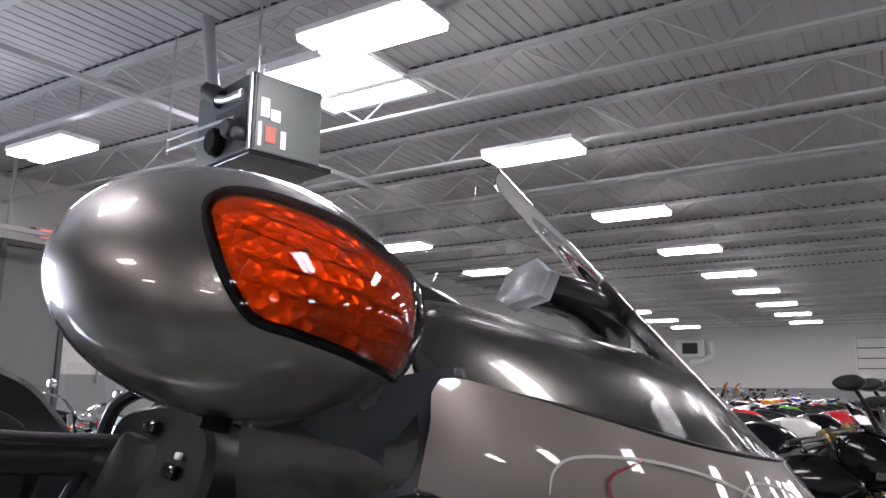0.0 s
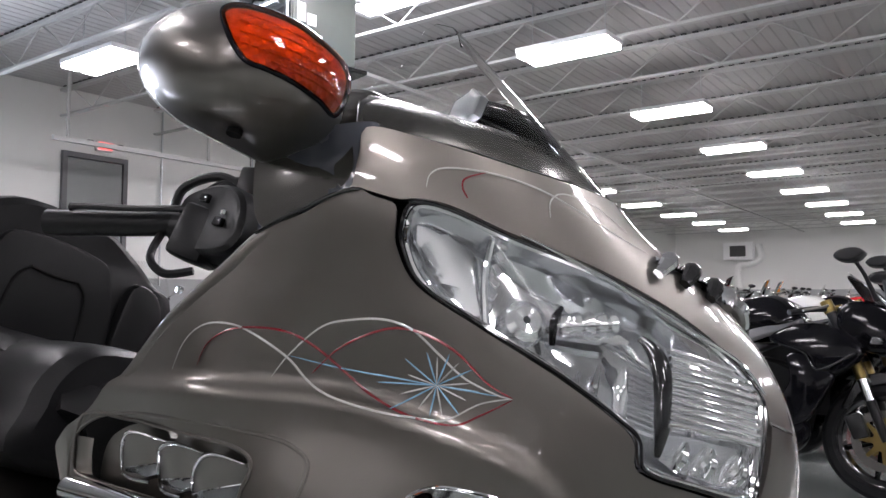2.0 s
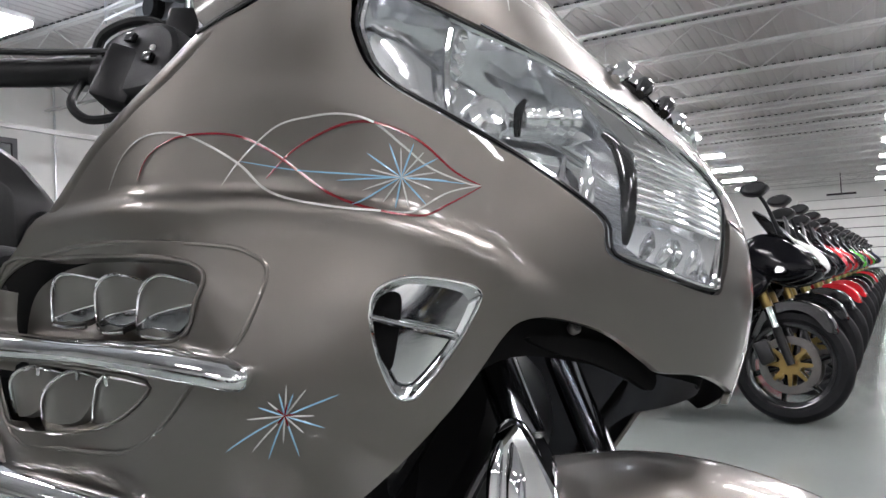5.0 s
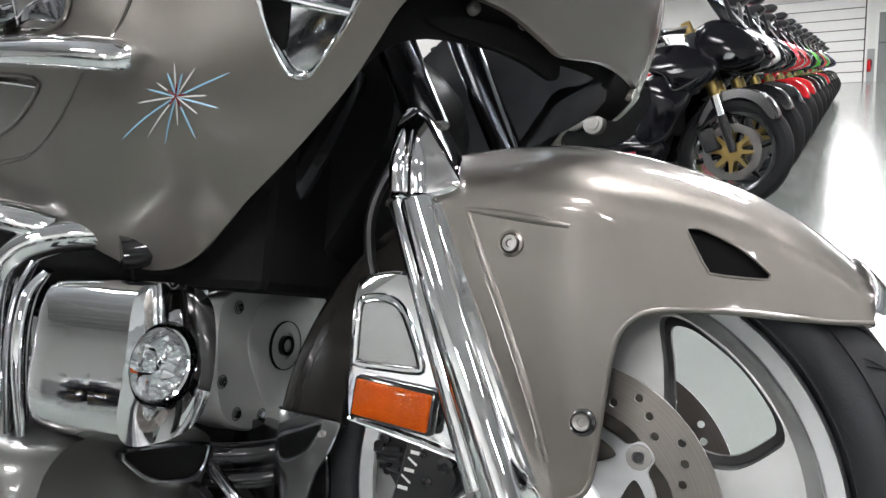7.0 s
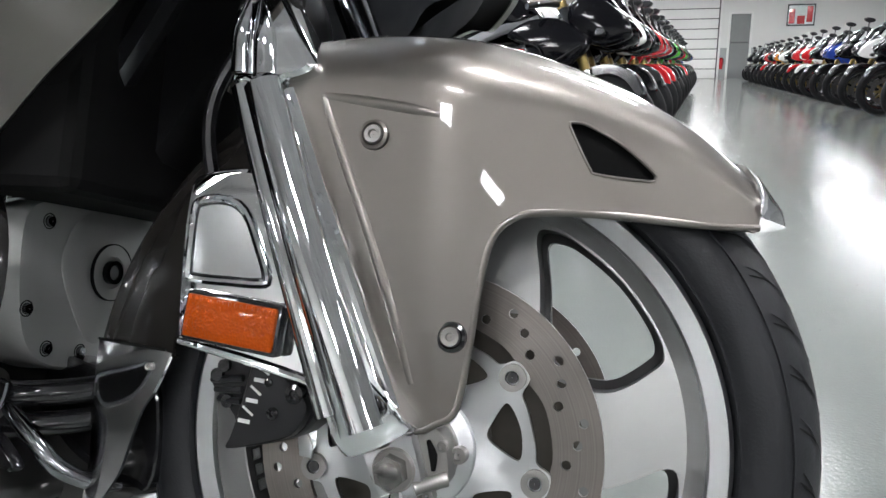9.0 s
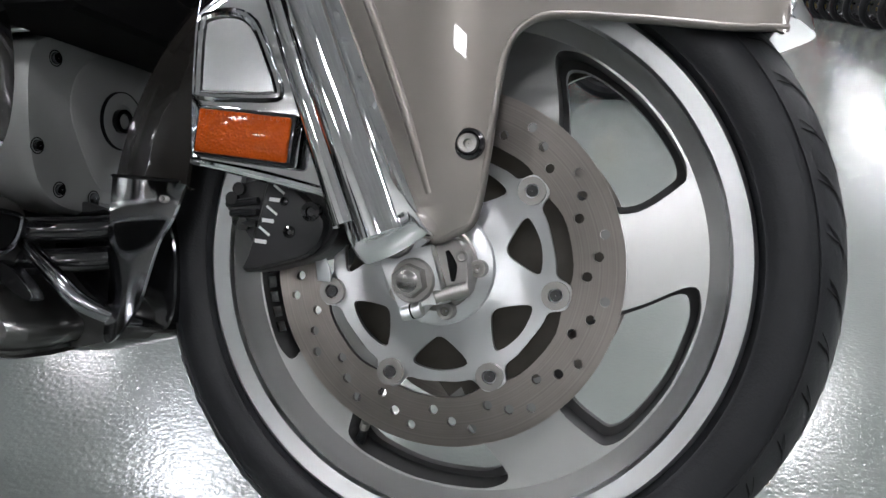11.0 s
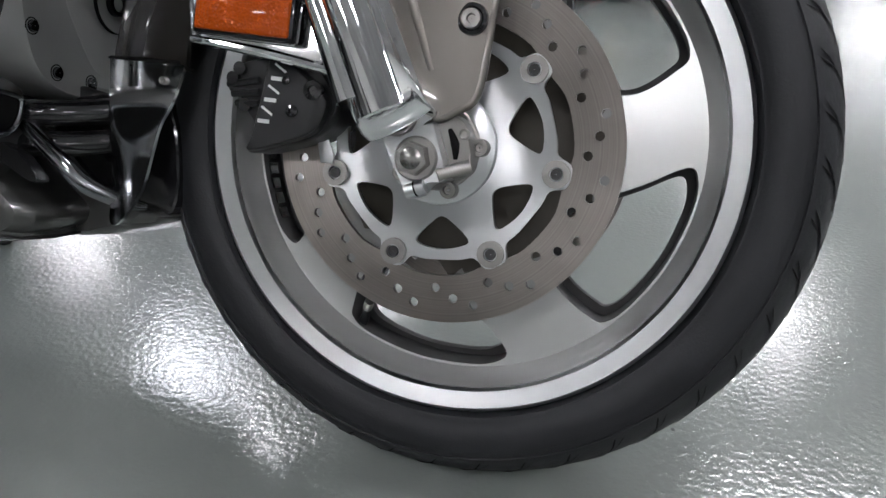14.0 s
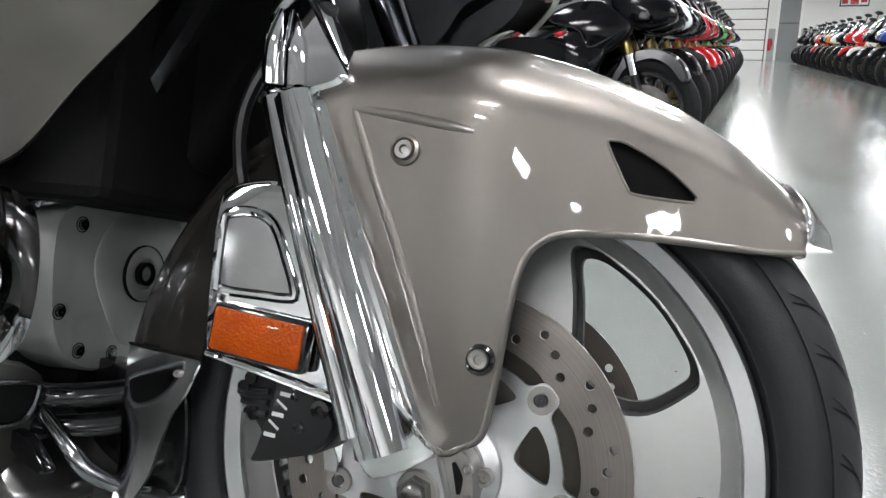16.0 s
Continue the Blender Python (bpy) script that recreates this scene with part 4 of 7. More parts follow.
def brake_disc(y):
    holes = []
    for r, a0 in HOLE_ROWS:
        for k in range(16):
            a = a0 + 22.5 * k
            cx, cz = polar(r, a)
            holes.append([(cx + 0.0041 * math.cos(t), cz + 0.0041 * math.sin(t)) for t in (0, 1.05, 2.1, 3.14, 4.19, 5.24)])
    inner = []
    for k in range(28):
        a = 360 / 28 * k
        near = abs((a + 9.5 + 25.7) % 51.43 - 25.7)
        inner.append(polar(0.1075 if near > 9 else 0.1035, a))
    ring = panel(lambda u, v, off: Vector((u, -off, v)), [polar(0.148, a) for a in range(0, 360, 6)], holes + [inner], 0.012, 0.0045, steps=3, back=True)
    d = part("brake_disc", at_axle(moved(ring, Matrix.Translation((0, y, 0)))), TURNED_DISC, wheel, "drilled steel brake disc", smooth=False)
    # seven-lugged aluminium carrier with triangular windows
    line = []
    for k in range(7):
        b = -9.5 + 51.43 * k
        line += [polar(0.0945, b - 17), polar(0.0955, b - 9), polar(0.1065, b - 5.2), polar(0.1085, b), polar(0.1065, b + 5.2), polar(0.0955, b + 9), polar(0.0945, b + 17)]
    cut = []
    for k in range(7):
        b = -9.5 + 25.7 + 51.43 * k
        cut.append([polar(0.0835, b - 13), polar(0.085, b), polar(0.0835, b + 13), polar(0.0785, b + 16.5), polar(0.061, b + 7), polar(0.0570, b), polar(0.061, b - 7), polar(0.0785, b - 16.5)])
    sgn = -1 if y < 0 else 1
    coned = lambda u, v, off: Vector((u, sgn * (0.004 + off + 0.010 * max(0, 1 - math.hypot(u, v) / 0.07)), v))
    part("disc_carrier", at_axle(moved(panel(coned, line, cut, 0.009, 0.005, steps=3), Matrix.Translation((0, y, 0)))), TURNED, wheel, "machined aluminium disc carrier")
    for k in range(7):
        cx, cz = polar(0.097, -9.5 + 51.43 * k)
        bm = moved(lathe([(0.0058, -0.003), (0.0058, 0.0), (0.0064, 0.003), (0.0092, 0.0034), (0.0112, 0.002), (0.0112, -0.003)], 20), Matrix.Translation((cx, y + sgn * 0.006, cz)))
        part("disc_bobbin", at_axle(bm), STEEL, wheel)
        # Dark disc laid in as the shade down the bobbin's hole.
        part("bobbin_hole", at_axle(moved(lathe([(0.0004, 0.0), (0.0046, 0.0), (0.0046, sgn * 0.0012), (0.0004, sgn * 0.0012)], 14), Matrix.Translation((cx, y + sgn * 0.0066, cz)))), SLOTGREY, wheel)
    return d


brake_disc(-0.078)
brake_disc(0.078)
# valve stem and balance weights on the rim
vx, vz = polar(0.203, -118)
part("valve_stem", rolled(tube([(vx * 1.05, -0.010, vz * 1.05), (vx * 0.97, -0.016, vz * 0.97), (vx * 0.90, -0.030, vz * 0.90)], [0.006, 0.0045, 0.004], 10, 4)), RUBBER, wheel, "black rubber tyre valve")
part("valve_cap", rolled(tube([(vx * 0.91, -0.028, vz * 0.91), (vx * 0.865, -0.034, vz * 0.865)], 0.0046, 10, 1)), STEEL, wheel)
for k in range(5):
    wx, wz = polar(0.2070, -174 + 4.2 * k)
    part("balance_weight", rolled(moved(box(-0.0022, 0.0022, -0.010, 0.006, -0.0060, 0.0060, 0.001, 1), Matrix.Translation((wx, -0.004, wz)) @ pose(0, 0, 0, 0, 174 - 4.2 * k, 0))), GLOSSBLACK, wheel, smooth=False)
part("hub", at_axle(lathe([(0.012, -0.098), (0.034, -0.096), (0.040, -0.090), (0.044, -0.082), (0.050, -0.060), (0.048, -0.030), (0.048, 0.030), (0.050, 0.060), (0.044, 0.082), (0.034, 0.096), (0.012, 0.098)], 48)), STEEL, wheel)
part("hub_plate", at_axle(lathe([(0.010, -0.0985), (0.043, -0.0935), (0.0465, -0.0915), (0.0475, -0.087), (0.010, -0.087)], 48)), MACHINED, wheel, "cast hub face plate")
for k in range(5):
    cx, cz = polar(0.036, -70 + 72 * k)
    part("hub_bolt", at_axle(moved(lathe([(0.0010, -0.100), (0.0034, -0.1005), (0.0040, -0.104), (0.0066, -0.104), (0.0072, -0.101), (0.0072, -0.090)], 16), Matrix.Translation((cx, 0, cz)))), STEEL, wheel)


def pillow(line, y0, y1, inset=0.85, steps=4, belly=0.0):
    """A rounded solid: a smooth outline in (x, z), swelling from two smaller ends along Y."""
    ring = curve([(x, z, 0) for x, z in line], steps, True) if steps > 1 else [Vector((x, z, 0)) for x, z in line]
    cx, cz = sum(p.x for p in ring) / len(ring), sum(p.y for p in ring) / len(ring)
    bm = bmesh.new()
    rings = []
    for t, k in ((0.0, inset), (0.06, inset + (1 - inset) * 0.65), (0.18, 0.985), (0.5, 1.0 + belly), (0.82, 0.985), (0.94, inset + (1 - inset) * 0.65), (1.0, inset)):
        rings.append([bm.verts.new((cx + (p.x - cx) * k, y0 + (y1 - y0) * t, cz + (p.y - cz) * k)) for p in ring])
    n = len(ring)
    for a, b in zip(rings, rings[1:]):
        for i in range(n):
            bm.faces.new((a[i], a[(i + 1) % n], b[(i + 1) % n], b[i]))
    bm.faces.new(rings[0])
    bm.faces.new(rings[-1][::-1])
    bmesh.ops.recalc_face_normals(bm, faces=bm.faces[:])
    return bm


def screw(parent, p, r=0.0075, mat=None, name="socket_screw"):
    """A socket-head screw that faces the bike's right side."""
    bm = moved(lathe([(0.0004, -0.0005), (r * 0.42, -0.0005), (r * 0.5, -0.003), (r * 0.92, -0.0035), (r, -0.002), (r, 0.004)], 20, closed_profile=False), Matrix.Translation(p))
    return part(name, bm, mat or STEEL, parent)


# Mudguard taupe taken far darker, so the shade there is in its colour.
GUARD = material("taupe_plastic_in_shade", (0.022, 0.020, 0.018), rough=0.24, coat=0.4, vary=0.2, scale=12, spec=0.3)
COWLGREY = material("grey_metallic_cowl", (0.105, 0.105, 0.10), rough=0.30, metal=0.8, coat=1.0, vary=0.08, scale=6)
LOWCOWL = material("dark_grey_cowl", (0.055, 0.055, 0.053), rough=0.24, coat=0.6, vary=0.12, scale=8)
# Inset is chrome too; the greyer tone stands in for its reflection.
INSETGREY = material("inset_reflection_grey", (0.42, 0.43, 0.43), rough=0.16, metal=1.0, vary=0.06, scale=30)

# ==== front fender
F_X = [-0.17, -0.12, -0.046, 0.024, 0.091, 0.155, 0.206, 0.255, 0.292]
F_TOP = [0.660, 0.671, 0.678, 0.673, 0.657, 0.631, 0.599, 0.558, 0.518]
F_DROP = [0.070, 0.075, 0.080, 0.078, 0.068, 0.055, 0.042, 0.028, 0.004]
F_HALF = [0.150, 0.155, 0.149, 0.141, 0.108, 0.080, 0.067, 0.056, 0.020]


def smooth_at(x, xs, vs):
    i = int(min(max(np.searchsorted(xs, x) - 1, 0), len(xs) - 2))
    t = (x - xs[i]) / (xs[i + 1] - xs[i])
    return cubic([vs[max(i - 1, 0)], vs[i], vs[i + 1], vs[min(i + 2, len(vs) - 1)]], t)


def fender_skin(x, a, off=0.0):
    """a: 0 along the crown, 1 at the shoulder, one more for each 0.1 m down the side."""
    top, drop, w = smooth_at(x, F_X, F_TOP), smooth_at(x, F_X, F_DROP), smooth_at(x, F_X, F_HALF)
    zs = top - drop
    if a <= 1:
        f = a * math.pi / 2
        return Vector((x, -(w + off) * math.sin(f), zs + (drop + off) * math.cos(f)))
    k = min(max((0.105 - x) / 0.10, 0.0), 1.0)
    flare = 0.006 * (a - 1) * k * k * (3 - 2 * k)
    return Vector((x, -(w + off) + flare, zs - (a - 1) * 0.1))


def fender_a(x, z):
    return 1 + (smooth_at(x, F_X, F_TOP) - smooth_at(x, F_X, F_DROP) - z) / 0.1


fender_edge = [(0.258, 0.0), (0.258, 0.0), (0.257, 0.5)]
fender_edge += [(x, fender_a(x, z)) for x, z in ((0.255, 0.514), (0.240, 0.513), (0.206, 0.513), (0.139, 0.515), (0.090, 0.512), (0.066, 0.503), (0.053, 0.482), (0.047, 0.441), (0.043, 0.397), (0.037, 0.356), (0.024, 0.344), (0.002, 0.340), (-0.026, 0.400), (-0.062, 0.481), (-0.094, 0.549), (-0.120, 0.594))]
fender_edge += [(-0.14, 0.98), (-0.168, 0.9), (-0.168, 0.9), (-0.168, 0.0), (-0.168, 0.0), (-0.05, 0.0), (0.1, 0.0), (0.2, 0.0)]
vent_hole = [(x, fender_a(x, z)) for x, z in ((0.107, 0.583), (0.112, 0.5855), (0.122, 0.584), (0.150, 0.570), (0.172, 0.552), (0.174, 0.547), (0.168, 0.5445), (0.130, 0.546), (0.124, 0.550), (0.115, 0.566))]
fender = part("front_fender", panel(fender_skin, fender_edge, [vent_hole], 0.006, 0.005, (1.0, 0.1), steps=4, both=False), PAINT, bike, "taupe metallic front fender with a side vent", sharp=50)
left = panel(fender_skin, fender_edge, [], 0.011, 0.005, (1.0, 0.1), steps=4)
left = moved(left, Matrix.Diagonal((1, -1, 1, 1)))
bmesh.ops.reverse_faces(left, faces=left.faces[:])
part("fender_shell", left, PAINT, fender)
# Plain black sheet a centimetre behind the vent opening.
part("vent_backing", panel(fender_skin, shrunk(vent_hole, 1.15), [], 0.01, 0.0, (1.0, 0.1), steps=4, off=-0.010), MATTEBLACK, fender, "plain black sheet behind the vent")
for x, z in ((-0.039, 0.562), (0.031, 0.410)):
    p = fender_skin(x, fender_a(x, z), 0.0)
    cup = moved(lathe([(0.0078, -0.0005), (0.0092, -0.0025), (0.0118, -0.0015), (0.0125, 0.001), (0.0085, 0.002)], 24), Matrix.Translation(p))
    part("screw_cup", cup, PAINT if z > 0.5 else GLOSSBLACK, fender)
    screw(fender, p + Vector((0, -0.0005, 0)))
cap = bmesh.new()
for k in range(9):
    f = k / 8
    x, w, z = 0.240 + 0.040 * f, 0.057 - 0.025 * f ** 2, 0.574 - 0.040 * f ** 1.3
    for i in range(-8, 9):
        a = i / 8 * math.pi / 2
        b = abs(math.sin(a)) ** 2
        back = 0.016 * b * (1 - f) - 0.012 * b * f
        cap.verts.new((x + back, w * math.sin(a), 0.5235 + (z - 0.5235) * math.cos(a) ** 0.8 if abs(i) < 8 else 0.5235))
        cap.verts.new((x + back + 0.003 * f, w * math.sin(a) * 0.97, 0.5205))
bmesh.ops.convex_hull(cap, input=cap.verts[:])
bmesh.ops.delete(cap, geom=[v for v in cap.verts if not v.link_faces], context='VERTS')
part("chrome_tip", cap, CHROME, fender, "chrome cap on the fender's tip", sharp=50)
for ridge in ([(-0.084, 0.592), (-0.05, 0.5885), (-0.01, 0.583), (0.012, 0.5795)], [(-0.082, 0.590), (-0.062, 0.541), (-0.040, 0.488), (-0.018, 0.432), (0.002, 0.372)]):
    n = len(ridge)
    part("ridge", tube([fender_skin(x, fender_a(x, z), (0.0016 if 0 < k < n - 1 else 0.0004) - 0.0055) for k, (x, z) in enumerate(ridge)], 0.0055, 28, 10), PAINT, fender)
part("edge_bead", tube([fender_skin(x, a, -0.0030) for x, a in fender_edge[3:17]], 0.0036, 12, 4), PAINT, fender)
part("vent_lip", tube([fender_skin(x, a, -0.0008) for x, a in shrunk(vent_hole, 1.01)], 0.0014, 10, 4, True), PAINT, fender)

# rear part of the fender hugging the tyre
guard_profile = [(0.262, -0.104), (0.306, -0.103), (0.330, -0.090), (0.340, -0.052), (0.342, 0.0), (0.340, 0.052), (0.330, 0.090), (0.306, 0.103), (0.262, 0.104), (0.262, 0.099), (0.322, 0.084), (0.334, 0.0), (0.322, -0.084), (0.262, -0.099)]
guard = part("rear_mudguard", rolled(lathe(guard_profile, 28, 112, 171)), GUARD, bike, "taupe inner mudguard behind the wheel, darkened as shade")


def flap(u, v, off):
    """The side of the mudguard: nearly flat by the rim and bending back towards its rear edge."""
    r = math.hypot(u - WHEEL.x, v - WHEEL.z)
    return Vector((u, -0.1000 + 1.0 * max(0.0, r - 0.240) ** 2 - 4.0 * max(0.0, 0.305 - v) ** 2 - off, v))


upper_flap = part("mudguard_side", panel(flap, [(-0.312, 0.372), (-0.312, 0.372), (-0.300, 0.430), (-0.262, 0.500), (-0.20, 0.560), (-0.170, 0.530), (-0.205, 0.470), (-0.228, 0.410), (-0.234, 0.370), (-0.234, 0.370)], [], 0.010, 0.006, steps=5, off=-0.004), GUARD, guard, "glossy taupe mudguard side, darkened as shade")
tip_line = [(-0.3135, 0.376), (-0.3135, 0.376), (-0.275, 0.374), (-0.235, 0.3725), (-0.233, 0.3665), (-0.2440, 0.3385), (-0.2565, 0.3177), (-0.2650, 0.2891), (-0.2695, 0.2606), (-0.2810, 0.2340), (-0.2900, 0.2285), (-0.2985, 0.2400), (-0.3100, 0.2900), (-0.3135, 0.340)]
part("mudguard_tip", panel(flap, tip_line, [], 0.007, 0.004, steps=4, off=0.001, back=True), TIPCHROME, guard, "chrome mudguard tip")
part("tip_seam", tube([flap(-0.312, 0.3775, 0.002), flap(-0.275, 0.3760, 0.002), flap(-0.236, 0.3740, 0.002)], 0.0016, 6, 4), MATTEBLACK, guard)
for u, v in ((-0.252, 0.3580),):
    screw(guard, flap(u, v, 0.001), 0.0034)

# ==== fork with chrome covers
for sgn in (1, -1):
    def hand(bm):
        if sgn < 0:
            bm = moved(bm, Matrix.Diagonal((1, -1, 1, 1)))
            bmesh.ops.reverse_faces(bm, faces=bm.faces[:])
        return bm
    leg = part("fork_leg", hand(pillow([(-0.157, 0.597), (-0.135, 0.599), (-0.110, 0.598), (-0.070, 0.505), (-0.012, 0.378), (0.012, 0.345), (0.004, 0.333), (-0.022, 0.318), (-0.040, 0.318), (-0.060, 0.360), (-0.100, 0.455)], -0.166, -0.118, 0.8)), CHROME, bike, "chrome lower fork cover")
    part("fork_rib", hand(tube([(-0.150, -0.158, 0.596), (-0.100, -0.160, 0.470), (-0.050, -0.158, 0.345)], [0.010, 0.011, 0.012], 12, 8)), CHROME, leg)
    part("fork_rib", hand(tube([(-0.130, -0.160, 0.597), (-0.078, -0.163, 0.470), (-0.022, -0.160, 0.338)], [0.017, 0.018, 0.019], 16, 8)), CHROME, leg)
    part("fork_rib", hand(tube([(-0.110, -0.156, 0.594), (-0.056, -0.157, 0.472), (-0.002, -0.152, 0.352)], [0.006, 0.007, 0.007], 10, 8)), CHROME, leg)
    boot = part("fork_cap", hand(pillow([(-0.156, 0.6005), (-0.156, 0.6005), (-0.162, 0.632), (-0.160, 0.668), (-0.151, 0.685), (-0.138, 0.689), (-0.124, 0.678), (-0.103, 0.645), (-0.087, 0.616), (-0.089, 0.606), (-0.112, 0.599), (-0.112, 0.599)], -0.166, -0.112, 0.86)), CHROME, bike, "chrome upper fork cap")
    part("cap_flute", hand(tube([(-0.150, -0.1635, 0.606), (-0.151, -0.1650, 0.640), (-0.146, -0.1600, 0.674)], [0.008, 0.008, 0.003], 12, 6)), CHROME, boot)
    part("cap_flute", hand(tube([(-0.128, -0.1635, 0.604), (-0.131, -0.1650, 0.635), (-0.138, -0.1600, 0.672)], [0.011, 0.010, 0.003], 12, 6)), CHROME, boot)
    part("fork_tube", hand(tube([(-0.135, -0.135, 0.67), (-0.20, -0.135, 0.80), (-0.27, -0.135, 0.95)], 0.021, 16, 3)), STANCHION, bike, "dark chrome fork stanchion")
    # pinch clamp and axle
    at_nut = Matrix.Translation((-0.006, 0, 0.305))
    clamp = part("axle_clamp", hand(pillow([(-0.036, 0.3240), (-0.036, 0.3240), (0.0030, 0.3330), (0.0075, 0.3300), (0.0185, 0.2960), (0.0160, 0.2880), (0.0040, 0.2860), (-0.0060, 0.2740), (-0.0135, 0.2750), (-0.0170, 0.2840), (-0.0300, 0.3080)], -0.1300, -0.0985, 0.955, 3)), MACHINED, bike, "cast aluminium axle clamp")
    part("clamp_lug", hand(pillow([(0.0060, 0.3330), (0.0060, 0.3330), (0.0180, 0.3400), (0.0290, 0.3330), (0.0330, 0.3190), (0.0350, 0.3020), (0.0300, 0.2930), (0.0210, 0.2900), (0.0190, 0.2960), (0.0130, 0.3130)], -0.1190, -0.0940, 0.93, 3)), STEEL, clamp, "grimy cast clamp half")
    # Black tube lies on the lug as the shade in its slot.
    part("clamp_slot", hand(tube([(0.0165, -0.1195, 0.3290), (0.0215, -0.1198, 0.3180), (0.0225, -0.1195, 0.3060)], [0.0015, 0.0036, 0.0015], 10, 4)), MATTEBLACK, clamp)
    part("clamp_eye", hand(moved(lathe([(0.0005, -0.1205), (0.0022, -0.1205), (0.0034, -0.1215), (0.0046, -0.1205), (0.0046, -0.115)], 16, closed_profile=False), Matrix.Translation((0.0285, 0, 0.3255)))), STEEL, clamp)
    part("clamp_bolt", hand(tube([(0.0110, -0.1290, 0.2930), (0.0210, -0.1240, 0.2970), (0.0330, -0.1170, 0.3010)], [0.0055, 0.0055, 0.0062], 12, 3)), STEEL, clamp)
    part("axle_collar", hand(moved(lathe([(0.006, -0.1335), (0.0160, -0.1335), (0.0175, -0.131), (0.0175, -0.124), (0.006, -0.124)], 28), at_nut)), STEEL, clamp)
    hexa = bmesh.new()
    bmesh.ops.create_cone(hexa, cap_ends=True, segments=6, radius1=0.0134, radius2=0.0128, depth=0.012)
    part("axle_nut", hand(moved(hexa, pose(-0.006, -0.139, 0.305, 90, 0, 0) @ pose(0, 0, 0, 0, 0, 12))), NUT, clamp, "hexagonal steel axle nut", smooth=False)
    part("axle_end", hand(moved(lathe([(0.0005, -0.1452), (0.0080, -0.1452), (0.0090, -0.1446), (0.0092, -0.140)], 24, closed_profile=False), at_nut)), NUT, clamp)
    part("pinch_bolt", hand(moved(tube([(-0.006, -0.1315, -0.0260), (0.009, -0.1315, -0.0205)], 0.0058, 14, 1), at_nut)), MACHINED, clamp)
    # Black ring round the bolt, drawn as shade in its gap.
    part("pinch_gap", hand(moved(tube([(0.0010, -0.1315, -0.02345), (0.0022, -0.1315, -0.0230)], 0.0061, 14, 1), at_nut)), MATTEBLACK, clamp)
    # caliper
    cal = part("brake_caliper", hand(pillow([(-0.1735, 0.366), (-0.163, 0.3755), (-0.130, 0.3810), (-0.100, 0.378), (-0.082, 0.3566), (-0.076, 0.339), (-0.092, 0.3183), (-0.1215, 0.3077), (-0.1535, 0.2998), (-0.156, 0.305), (-0.150, 0.322), (-0.160, 0.336), (-0.164, 0.345), (-0.175, 0.350), (-0.178, 0.357)], -0.120, -0.062, 0.95, 3)), BLACK, bike, "black brake caliper with a white marking")
    face_line = [(-0.1330, 0.3790), (-0.118, 0.3770), (-0.102, 0.3647), (-0.086, 0.3500), (-0.083, 0.3389), (-0.094, 0.3200), (-0.1215, 0.3095), (-0.1520, 0.3020), (-0.1500, 0.312), (-0.1460, 0.326), (-0.1400, 0.3499)]
    face_plate = part("caliper_body", hand(pillow(face_line, -0.1300, -0.112, 0.93, 3)), BLACK, cal)
    # slanted white wordmark, kept as plain strokes
    for k in range(6):
        f = k / 5
        p = Vector((-0.1372 + 0.0140 * f, -0.1304, 0.3270 + 0.0425 * f))
        wide, tall = (0.0058, 0.0009) if k % 2 else (0.0052, 0.0016)
        m = Matrix.Translation(p) @ pose(0, 0, 0, 0, 34 if k % 2 else 4, 0)
        part("marking_bar", hand(moved(box(-wide, wide, -0.0004, 0.0004, -tall, tall), m)), WHITEMARK, face_plate, smooth=False)
    for x, z in ((-0.170, 0.3610), (-0.164, 0.3690), (-0.158, 0.3400)):
        part("caliper_bolt", hand(tube([(x, -0.1245, z), (x, -0.112, z)], 0.0055, 12, 1)), GLOSSBLACK, cal)
    for x, z, r in ((-0.0945, 0.3530, 0.0078), (-0.112, 0.3360, 0.0050), (-0.118, 0.3600, 0.0035)):
        part("piston_cap", hand(moved(lathe([(0.0005, -0.1303), (r * 0.45, -0.1303), (r * 0.5, -0.1322), (r, -0.1316), (r, -0.124)], 18, closed_profile=False), Matrix.Translation((x, 0, z)))), GLOSSBLACK, cal)
    for k in range(3):
        part("bridge_rib", hand(tube([(-0.176 + 0.004 * k, -0.1195, 0.3560 - 0.0075 * k), (-0.160 + 0.003 * k, -0.1225, 0.3580 - 0.0085 * k), (-0.146, -0.1225, 0.3600 - 0.0095 * k)], 0.0030, 8, 3)), BLACK, cal)
    part("bleed_nipple", hand(tube([(-0.150, -0.118, 0.380), (-0.156, -0.118, 0.390)], 0.004, 8, 1)), RUBBER, cal)
    part("pad_spring", hand(extruded([(-0.1010, 0.3344), (-0.0972, 0.3300), (-0.0978, 0.3240), (-0.0950, 0.3200), (-0.0976, 0.3150), (-0.0945, 0.3090), (-0.0927, 0.3040), (-0.0927, 0.2954), (-0.1042, 0.2961), (-0.1071, 0.3112), (-0.1048, 0.328)], -0.0905, -0.0875, 0.0008)), MACHINED, cal, "bright steel brake pad clip")
    # bracket with reflector
    br = part("reflector_bracket", hand(pillow([(-0.197, 0.512), (-0.185, 0.5275), (-0.147, 0.533), (-0.132, 0.520), (-0.095, 0.445), (-0.050, 0.360), (-0.046, 0.330), (-0.056, 0.346), (-0.069, 0.3635), (-0.090, 0.3690), (-0.137, 0.3775), (-0.183, 0.3847), (-0.194, 0.390), (-0.198, 0.442)], -0.150, -0.112, 0.955)), CHROME, bike, "chrome fork bracket with an orange reflector")
